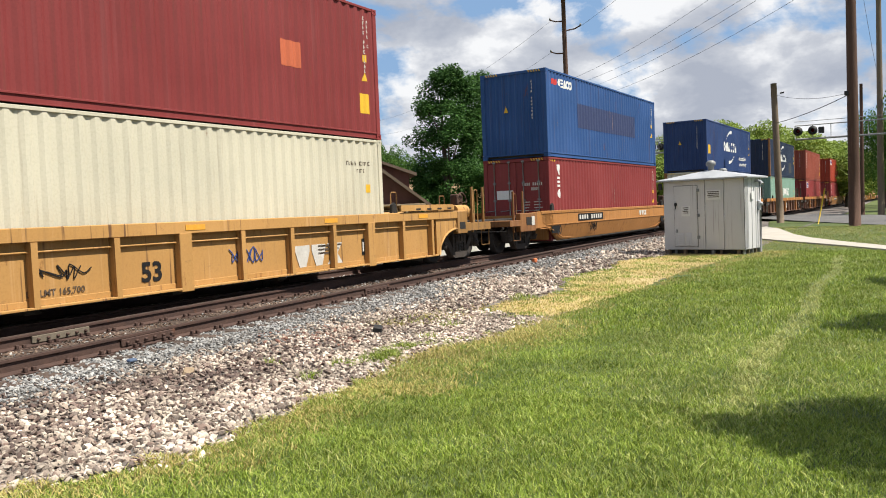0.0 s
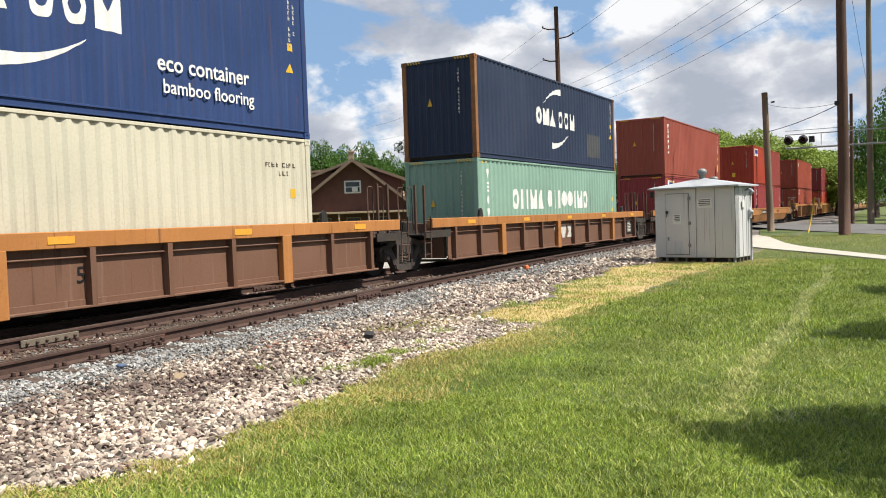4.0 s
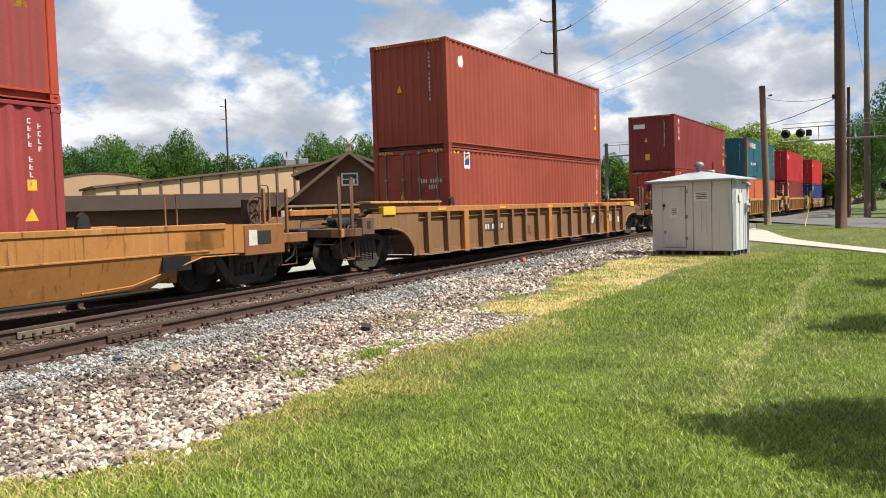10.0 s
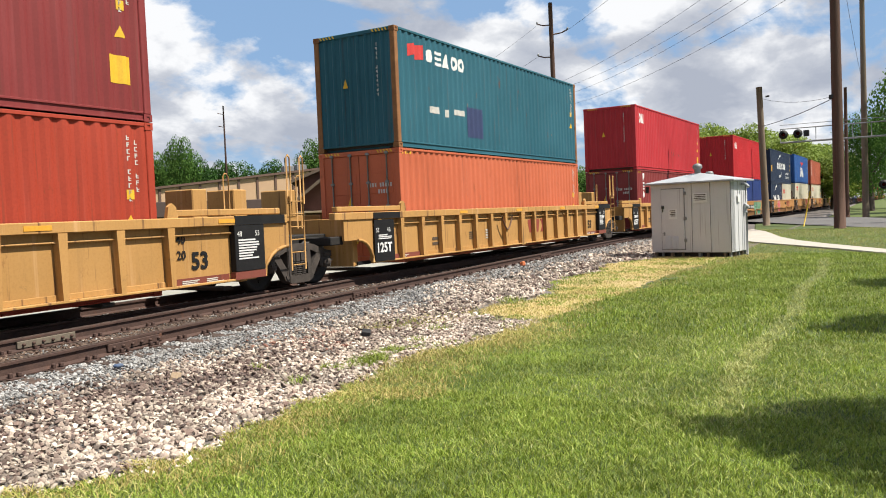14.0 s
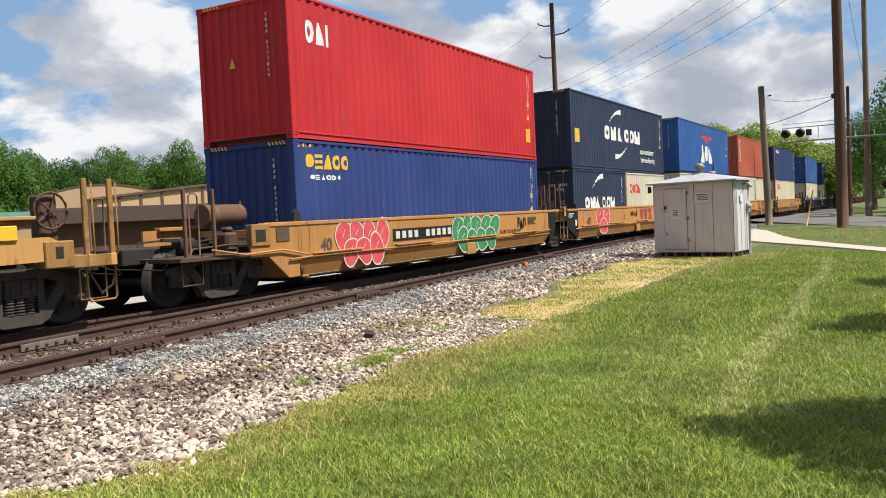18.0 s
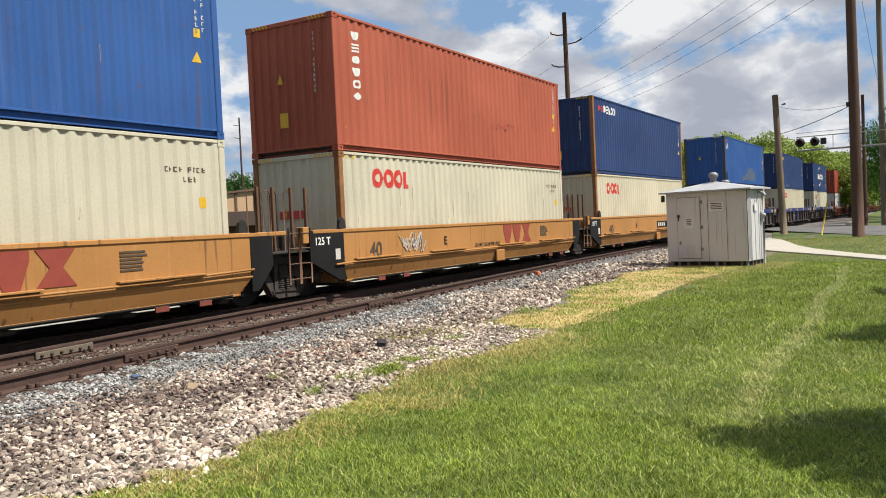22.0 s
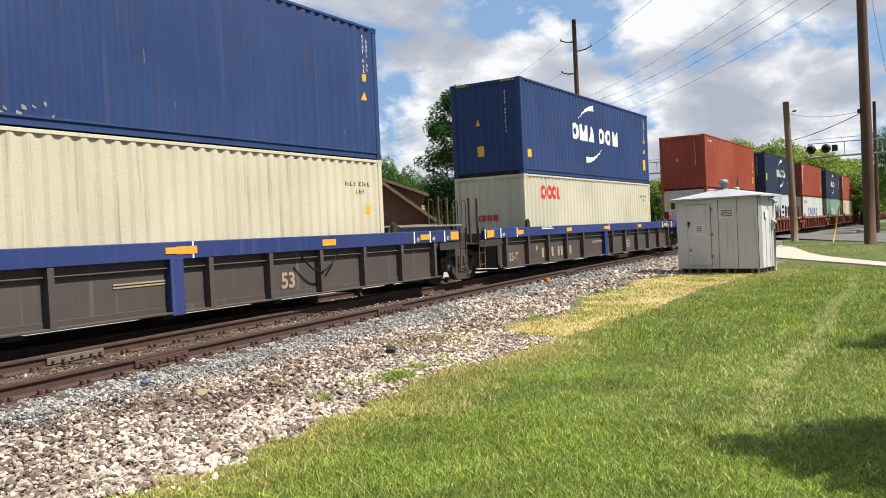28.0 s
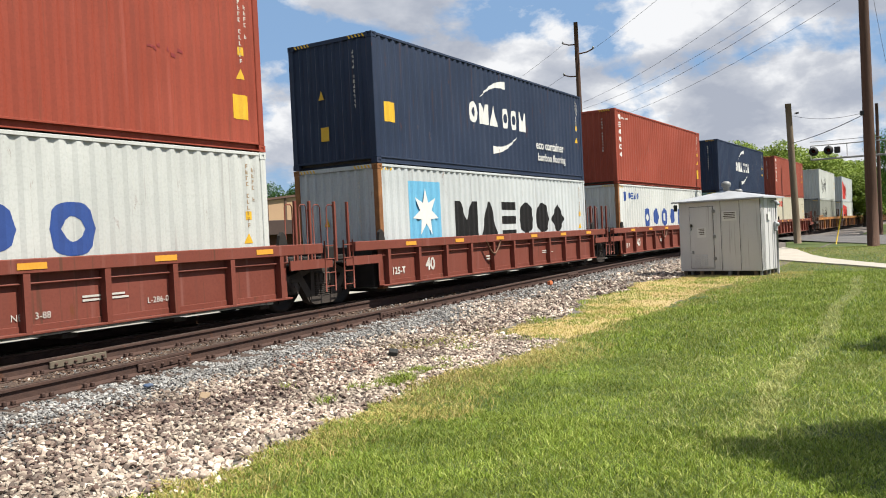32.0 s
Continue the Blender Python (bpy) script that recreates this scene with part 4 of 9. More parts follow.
def container(colour, upper, doors=False, length=CL, height=CH, post=None, label=""):
    """A corrugated shipping container; x from its leading end, y from its near side, z from its base. A load in a well stands on the well's floor, a little above that base."""
    mat = PAINT[colour]
    size = "short" if length < 7 else "long"
    where = "stacked on another container" if upper else "in a well car"
    c = thing("shipping_container", label or f"{COLOUR_WORD[colour]} {size} corrugated container {where}", "container", "containers on the train")
    up = 0.0 if upper else 0.125 if length > 7 else 0.02
    height -= up
    k = (length, height)
    turned = Matrix.Translation((length, CW, up)) @ Matrix.Rotation(math.pi, 4, "Z")
    part("side_wall", shared(("side_wall",) + k, lambda: side_sheet(length, height)), mat, c, at=(0, 0, up))
    part("side_wall", shared(("side_wall",) + k, lambda: side_sheet(length, height)), mat, c, at=turned)
    if doors:
        for y in (0.14, 1.225):
            d = part("door", shared(("door", height), lambda: door_leaf(height)), mat, c, at=(0.0, y, up))
            for q in (0.24, 0.80):
                part("lock_rod", shared(("lock_rod", height), lambda: lock_rod(height)), M_GALV, d, "steel lock rod", at=(0.0, q, 0))
        part("door_header", shared(("door_header", height), lambda: Shape().box(0.004, 0.14, height - 0.115, 0.10, CW - 0.14, height - 0.004, 0.01)), mat, c, at=(0, 0, up))
        part("door_sill", shared("door_sill", lambda: Shape().box(0.004, 0.14, 0.01, 0.12, CW - 0.14, 0.155, 0.01)), mat, c, at=(0, 0, up))
    else:
        part("end_wall", shared(("end_wall", height, upper), lambda: end_sheet(height, gap=upper)), mat, c, at=(0, 0, up))
    part("end_wall", shared(("end_wall", height, upper), lambda: end_sheet(height, gap=upper)), mat, c, at=turned)

    def roof():
        g = Shape()
        us = folds(0.10, length - 0.10)
        p = []
        for u in us:
            z = height - 0.022 - corrugation(u) * 0.5
            p += [(u, 0.05, z), (u, CW - 0.05, z)]
        return g.add(p, [(2 * i, 2 * i + 2, 2 * i + 3, 2 * i + 1) for i in range(len(us) - 1)])

    part("roof", shared(("roof",) + k, roof), mat, c, at=(0, 0, up))
    part("underframe", shared(("underframe",) + k, lambda: Shape().box(0.1, 0.07, 0.05, length - 0.1, CW - 0.07, 0.15)), M_STEEL, c, at=(0, 0, up))
    hollow = upper and colour in ("flame", "blue", "terracotta", "rustred")
    web = 0.060 if hollow else 0.028
    for y in (0.0, CW - 0.06):
        part("bottom_rail", shared(("bottom_rail", hollow) + k, lambda: Shape().box(0.16, 0.006, 0.125, length - 0.16, 0.056, 0.158, 0.004).box(0.16, web, 0.030, length - 0.16, web + 0.006, 0.125).box(0.16, 0.010, 0.012, length - 0.16, 0.050, 0.032, 0.003)), mat, c, at=(0, y, up))
        part("top_rail", shared(("top_rail",) + k, lambda: Shape().box(0.16, 0.004, height - 0.062, length - 0.16, 0.056, height - 0.004, 0.006)), mat, c, at=(0, y, up))
    pm = post or mat
    for x, y, r in ((0, 0, 0), (length, 0, 1), (length, CW, 2), (0, CW, 3)):
        turn = Matrix.Translation((x, y, up)) @ Matrix.Rotation(r * math.pi / 2, 4, "Z")
        p = part("corner_post", shared(("corner_post", height), lambda: Shape().box(0.004, 0.004, 0.118, 0.15, 0.145, height - 0.118, 0.012)), pm if upper or x == 0 or colour == "ivory" else mat, c, at=turn)
        for z in (0, height - 0.118):
            q = part("corner_casting", shared("corner_casting", casting), pm if upper or x == 0 or colour == "ivory" else mat, p, at=(0, 0, z))
    if upper:
        for y in (0.16, CW - 0.30):
            part("twist_lock", shared("twist_lock", lambda: Shape().box(0.02, 0, -0.05, 0.13, 0.14, 0.02, 0.02)), CHANNEL, c, "dark steel twist lock", at=(0, y, 0))
    return c


def hazard(c, H, x0=0.18, lead=True):
    """Yellow and black height stripes near the top corner."""
    for k in range(4):
        column(0, 0, c, "height_stripe", M_YELLOWINK, [(x0 + k * 0.11, x0 + k * 0.11 + 0.05, H - 0.15, H - 0.09, H - 0.13, H - 0.07)], "yellow height stripe")


# plain shapes that stand for the owners' marks
def plain_shape(kind, a, b, z0, z1):
    """Columns of one plain shape in a box."""
    w, h, t = b - a, z1 - z0, 0.30 * (b - a)
    out = []

    def quad(u0, u1, a0, a1, b0, b1):
        out.append((a + u0 * w, a + u1 * w, z0 + a0 * h, z0 + a1 * h, z0 + b0 * h, z0 + b1 * h))

    if kind == "ring":
        n = 12
        for k in range(n):
            e = []
            for q in (-1 + 2 * k / n, -1 + 2 * (k + 1) / n):
                o = 0.5 * (max(0.0, 1 - abs(q) ** 2.6)) ** (1 / 2.6)
                i = 0.24 * math.sqrt(max(0.0, 1 - (q / 0.44) ** 2))
                e.append((o, i))
            u0, u1 = k / n, (k + 1) / n
            (oa, ia), (ob, ib) = e
            if ia or ib:
                quad(u0, u1, 0.5 + ia, 0.5 + oa, 0.5 + ib, 0.5 + ob)
                quad(u0, u1, 0.5 - oa, 0.5 - ia, 0.5 - ob, 0.5 - ib)
            else:
                quad(u0, u1, 0.5 - oa, 0.5 + oa, 0.5 - ob, 0.5 + ob)
    elif kind == "peak":
        quad(0, 0.42, 0, 0.02, 0, 1)
        quad(0.42, 0.58, 0, 1, 0, 1)
        quad(0.58, 1, 0, 1, 0, 0.02)
    elif kind == "notched":
        quad(0, 0.24, 0, 1, 0, 1)
        quad(0.24, 0.5, 0, 1, 0, 0.52)
        quad(0.5, 0.76, 0, 0.52, 0, 1)
        quad(0.76, 1, 0, 1, 0, 1)
    elif kind == "wedge":
        quad(0, 0.34, 0.66, 1, 0, 1)
        quad(0.34, 0.66, 0, 1, 0, 1)
        quad(0.66, 1, 0, 1, 0.66, 1)
    elif kind == "diamond":
        quad(0, 0.5, 0.48, 0.52, 0, 1)
        quad(0.5, 1, 0, 1, 0.48, 0.52)
    elif kind == "stripes":
        for q in (0, 0.39, 0.78):
            quad(0.05, 0.95, q, q + 0.22, q, q + 0.22)
    elif kind == "drop":
        for k in range(8):
            e = [0.5 * math.sqrt(max(0.0, 1 - (2 * q / 8 - 1) ** 2)) for q in (k, k + 1)]
            quad(k / 8, (k + 1) / 8, 0.5 - e[0] * 0.8, 0.5 + e[0], 0.5 - e[1] * 0.8, 0.5 + e[1])
    elif kind == "slope":
        quad(0, 1, 0, 1, 0, 0.35)
    else:
        quad(0.3, 0.7, 0, 1, 0, 1)
    return out


SHAPE_KEY = {"o": "ring", "a": "peak", "m": "notched", "t": "wedge", "x": "diamond", "l": "slope", "e": "stripes", "p": "drop", "s": "drop", "k": "diamond", "i": "bar"}


def mark_shapes(c, u, z, kinds, w, h, gap, ink, label="plain block shape", name="owner_mark"):
    """A row of plain shapes, each of width w."""
    for ch in kinds:
        if ch == "_":
            u += w * 0.45
            continue
        q = w * (1.18 if ch == "m" else 0.62 if ch == "i" else 1)
        column(0, 0, c, name, ink, plain_shape(SHAPE_KEY[ch], u, u + q, z, z + h), label)
        u += q + gap


def mark_swooshes(c, u=4.3, z=1.30, w=3.3, small=True):
    h = 0.56
    mark_shapes(c, u, z, "oma_oom", w / 7.9, h, w * 0.035, M_WHITE)
    column(0, 0, c, "owner_swoosh", M_WHITE, swoosh(u + 0.63, u + 2.10, z + h + 0.18, z + h + 0.66, 0.22), "white tapering arc")
    column(0, 0, c, "owner_swoosh", M_WHITE, swoosh(u + 1.24, u + 2.77, z - 0.66, z - 0.20, 0.22, flip=True), "white tapering arc")
    if small:
        part("lettering", letters("eco container", 0.38, 0.006), M_WHITE, c, at=(8.35, 0.002, 0.86))
        part("lettering", letters("bamboo flooring", 0.32, 0.004), M_WHITE, c, at=(8.45, 0.002, 0.50))


def mark_discs(c, u=1.2, z=2.36, s=0.8, ink=None, end=True):
    """Red discs and a block, on the side and on the leading end."""
    ink = ink or M_REDINK
    r = 0.27 * s
    for k, (cu, w) in enumerate(((1.0, 1.0), (3.0, 1.0), (4.9, 0.86))):
        column(0, 0, c, "owner_mark", ink, disc(u + cu * r, z, r * w, r), "plain disc")
        column(0, -0.002, c, "owner_mark_eye", PAINT["ivory"], disc(u + cu * r, z, r * 0.42, r * 0.42, 8), "pale centre")
    column(0, 0, c, "owner_mark", ink, [rect(u + 5.85 * r, u + 6.3 * r, z - r, z + r * 0.8), rect(u + 6.3 * r, u + 6.9 * r, z - r, z - r * 0.55)], "plain block")
    if end:
        g = Shape()
        for k in range(4):
            g.box(0.006, 0.95 + k * 0.2, 1.52, 0.016, 1.11 + k * 0.2, 1.70, 0.003)
        part("end_owner_mark", g, ink, c, "row of red blocks")
    rnd = random.Random(len(MOVERS))
    signs = []
    for q, zz in [(CL - 1.35 + k * 0.1, 2.31) for k in range(9) if k != 4] + [(CL - 0.95 + k * 0.1, 2.15) for k in range(3)]:
        signs += glyph(rnd, q, zz, 0.06, 0.085)
    column(0, 0, c, "code_lettering", M_DARKINK, signs)
    column(0, 0, c, "placard", M_YELLOWINK, [rect(CL - 0.62, CL - 0.50, 1.72, 1.90)], "small yellow placard")


def mark_upright(c, u=1.0, z1=2.6, n=3, h=0.42, w=0.30, gap=0.12, ink=None, kinds="teptoxitoe"):
    """A stack of plain shapes."""
    for k in range(n):
        top = z1 - k * (h + gap)
        column(0, 0, c, "owner_mark", ink or M_WHITE, plain_shape(SHAPE_KEY[kinds[k]], u, u + w, top - h, top), "plain block shape")


def mark_emblem(c, u=1.5, z=2.0, s=0.6):
    """A square blue and yellow emblem on white."""
    column(0, 0, c, "emblem", M_WHITE, [rect(u, u + s * 0.72, z, z + s)], "square emblem")
    column(0, -0.003, c, "emblem_field", M_BLUEDECAL, [rect(u + 0.04, u + s * 0.72 - 0.04, z + s * 0.22, z + s - 0.05)], "blue field")
    column(0, -0.005, c, "emblem_blaze", M_YELLOWINK, [(u + 0.1, u + s * 0.62, z + s * 0.5, z + s * 0.66, z + s * 0.66, z + s * 0.82)], "yellow blaze")


def mark_row(c, u, z, n, w, h, gap, ink, label="row of blocks", kinds="seaoopitm"):
    mark_shapes(c, u, z, kinds[:n], w, h, gap, ink, label)


def dents(c, u, z, mat, n=5, w=0.09, h=0.5):
    """A ragged row of small scuffs."""
    rnd = random.Random(int(u * 10 + z * 100))
    cols = []
    for k in range(n * 2):
        a, b = u + k * 0.13 + rnd.uniform(0, 0.08), z + rnd.uniform(-0.1, 0.1)
        cols.append((a, a + rnd.uniform(0.03, 0.11), b, b + rnd.uniform(0.02, 0.07), b - 0.02, b + rnd.uniform(0.0, 0.05)))
    column(0, -0.002, c, "scrape", mat, cols, "ragged scuff in the paint")


# ------------------------------------------------------------ running gear
WHEEL_R = 0.457
SPIN = {"front": [], "rear": []}


def wheelset_shape():
    g = Shape().tube([(0, -1.05, 0), (0, 1.05, 0)], 0.085, 10)
    for s in (-1, 1):
        y = s * 0.72
        prof = [(0.10, -0.09), (0.13, -0.09), (0.15, -0.03), (0.34, -0.02), (0.38, -0.065), (WHEEL_R, -0.065), (WHEEL_R, 0.045), (WHEEL_R + 0.028, 0.05), (WHEEL_R + 0.028, 0.07), (0.40, 0.075), (0.36, 0.03), (0.15, 0.04), (0.13, 0.09), (0.1, 0.09)]
        g.lathe([(r, h * -s * 1.0 if s > 0 else h) for r, h in prof], (0, y, 0), "y", 28)
        for k in range(6):
            a = k * math.tau / 6
            g.box(0.27 * math.cos(a) - 0.02, y + s * 0.035 - 0.012, 0.27 * math.sin(a) - 0.02, 0.27 * math.cos(a) + 0.02, y + s * 0.035 + 0.012, 0.27 * math.sin(a) + 0.02)
    return g


def side_frame_shape():
    """A cast side frame: arched top, sloping ties, two columns and a bearing box at each end."""
    y0, y1 = -0.085, 0.075
    g = Shape()
    g.prism([(-1.10, 0.10), (-1.10, 0.22), (-0.80, 0.28), (-0.50, 0.39), (-0.30, 0.42), (0.30, 0.42), (0.50, 0.39), (0.80, 0.28), (1.10, 0.22), (1.10, 0.10), (0.74, 0.16), (0.40, 0.28), (-0.40, 0.28), (-0.74, 0.16)], y0, y1)
    for s in (-1, 1):
        g.prism([(s * 0.78, 0.18), (s * 0.62, 0.24), (s * 0.36, -0.10), (s * 0.30, -0.29), (s * 0.42, -0.31), (s * 0.52, -0.16)][::s], y0, y1)
        g.prism([(s * 0.25, 0.30), (s * 0.36, 0.30), (s * 0.38, -0.20), (s * 0.27, -0.20)][::s], y0 - 0.01, y1)
        g.box(s * 0.89 - 0.17, y0 - 0.01, -0.10, s * 0.89 + 0.17, y1, 0.17, 0.03)
        g.box(s * 0.89 - 0.09, y0 - 0.04, 0.10, s * 0.89 + 0.09, y1, 0.20, 0.02)
        g.lathe([(0.0, -0.19), (0.055, -0.19), (0.080, -0.16), (0.115, -0.15), (0.12, -0.05)], (s * 0.89, 0, 0.0), "y", 14)
        for k in range(3):
            a = k * math.tau / 3 + 0.5
            g.box(s * 0.89 + 0.075 * math.cos(a) - 0.016, -0.20, 0.075 * math.sin(a) - 0.016, s * 0.89 + 0.075 * math.cos(a) + 0.016, -0.17, 0.075 * math.sin(a) + 0.016)
    g.prism([(-0.44, -0.20), (0.44, -0.20), (0.40, -0.30), (0.28, -0.36), (-0.28, -0.36), (-0.40, -0.30)], y0 - 0.02, y1)
    return g


def bolster_end_shape():
    """The end of the cross beam that rests on the springs, with ribs."""
    g = Shape().box(-0.235, -0.13, 0.06, 0.235, 0.12, 0.27, 0.02).box(-0.25, -0.12, 0.03, 0.25, 0.12, 0.07, 0.01)
    for x in (-0.15, 0.0, 0.15):
        g.box(x - 0.018, -0.155, 0.08, x + 0.018, -0.12, 0.25, 0.006)
    return g


def spring_shape():
    prof = [(0.0, -0.205)]
    for k in range(6):
        prof += [(0.050, -0.205 + k * 0.040), (0.077, -0.195 + k * 0.040), (0.077, -0.178 + k * 0.040), (0.050, -0.168 + k * 0.040)]
    return Shape().lathe(prof, (0, -0.04, 0.0), "z", 12)


def bogie(unit, x):
    b = part("bogie", shared("bogie", lambda: Shape().box(-0.26, -0.95, -0.02, 0.26, 0.95, 0.24, 0.03).box(-0.35, -0.3, 0.24, 0.35, 0.3, 0.36, 0.03)
                             .box(-0.95, -0.03, -0.1, -0.3, 0.03, 0.1, 0.01).box(0.3, -0.03, -0.1, 0.95, 0.03, 0.1, 0.01)), M_UNDER, unit, "two-axle cast steel bogie", at=(x, MID, WHEEL_R + RAIL_Z))
    for y in (-1.0, 1.0):
        f = part("side_frame", shared("side_frame", side_frame_shape), M_FRAME, b, at=Matrix.Translation((0, y, 0)) @ (Matrix.Identity(4) if y < 0 else Matrix.Rotation(math.pi, 4, "Z")))
        for q in (-0.15, 0.0, 0.15):
            part("spring", shared("spring", spring_shape), M_FRAME, b, at=(q, y + (0.0 if y < 0 else 0.08), 0))
        part("bolster_end", shared("bolster_end", bolster_end_shape), M_FRAME, b, at=Matrix.Translation((0, y, 0)) @ (Matrix.Identity(4) if y < 0 else Matrix.Rotation(math.pi, 4, "Z")))
    for key, dx in (("front", -0.89), ("rear", 0.89)):
        SPIN[key].append(part("wheelset", shared("wheelset", wheelset_shape), M_TREAD, b, "steel wheels on an axle", at=(dx, 0, 0)))
    return b


# ------------------------------------------------------------ well cars
def hoop(p, r=0.016):
    return Shape().tube(p, r, 6)


def ladder(x, y, z0, z1, w=0.4, n=5):
    g = Shape().tube([(x, y, z0), (x, y, z1)], 0.016, 5).tube([(x + w, y, z0), (x + w, y, z1)], 0.016, 5)
    for k in range(n):
        z = z0 + 0.1 + k * (z1 - z0 - 0.2) / max(1, n - 1)
        g.tube([(x, y, z), (x + w, y, z)], 0.012, 5)
    return g


def hand_wheel():
    g = Shape()
    ring = [(0.27 * math.cos(k * math.tau / 16), 0, 0.27 * math.sin(k * math.tau / 16)) for k in range(17)]
    g.tube(ring, 0.02, 6)
    for k in range(5):
        a = k * math.tau / 5
        g.tube([(0, 0, 0), (0.27 * math.cos(a), 0, 0.27 * math.sin(a))], 0.012, 5)
    return g.tube([(0, -0.02, 0), (0, 0.16, 0)], 0.03, 6)


STYLE = {
    # chord colour, side colour, top, chord depth, bottom, post step, deep ribs
    "yellow_rib": ("yellow", "yellow", 1.62, 0.20, 0.52, 1.30, False),
    "brown_rib": ("rusty", "brown", 1.60, 0.24, 0.50, 1.45, False),
    "tan_deep": ("rusty", "tan", 1.72, 0.15, 0.52, 1.00, True),
    "yellow_deep": ("yellow", "yellow", 1.74, 0.16, 0.60, 0.97, True),
    "navy_rib": ("navy", "slate", 1.66, 0.28, 0.53, 1.42, False),
    "oxide_rib": ("oxide", "oxide", 1.57, 0.20, 0.57, 1.22, False),
    "orange_smooth": ("orange", "orange", 1.50, 0.10, 0.46, 0, False),
    "ochre_smooth": ("ochre", "ochre", 1.64, 0.08, 0.54, 0, False),
}
STYLE_WORD = {"yellow_rib": "yellow well car with ribbed sides", "brown_rib": "rusty brown well car with orange top chord", "tan_deep": "dirty tan well car with deep vertical ribs", "yellow_deep": "bright yellow well car with deep vertical ribs", "navy_rib": "dark grey well car with blue top chord", "oxide_rib": "oxide red well car with ribbed sides", "orange_smooth": "orange well car with smooth tapered sides", "ochre_smooth": "clean ochre well car with smooth sides"}


def text_on(unit, text, x, z, size, mat, y=-0.232, bold=0.0):
    return part("lettering", letters(text, size, bold), mat, unit, at=(x, y - 0.004, z))


def bars_on(unit, x, z, w, h, n, mat, y=-0.232, ragged=True):
    g = Shape()
    for k in range(n):
        q = w * (random.uniform(0.6, 1.0) if ragged else 1)
        g.box(x, y - 0.006, z - k * h * 1.8, x + q, y - 0.001, z - k * h * 1.8 + h)
    return part("small_writing", g, mat, unit, "lines of small illegible writing")


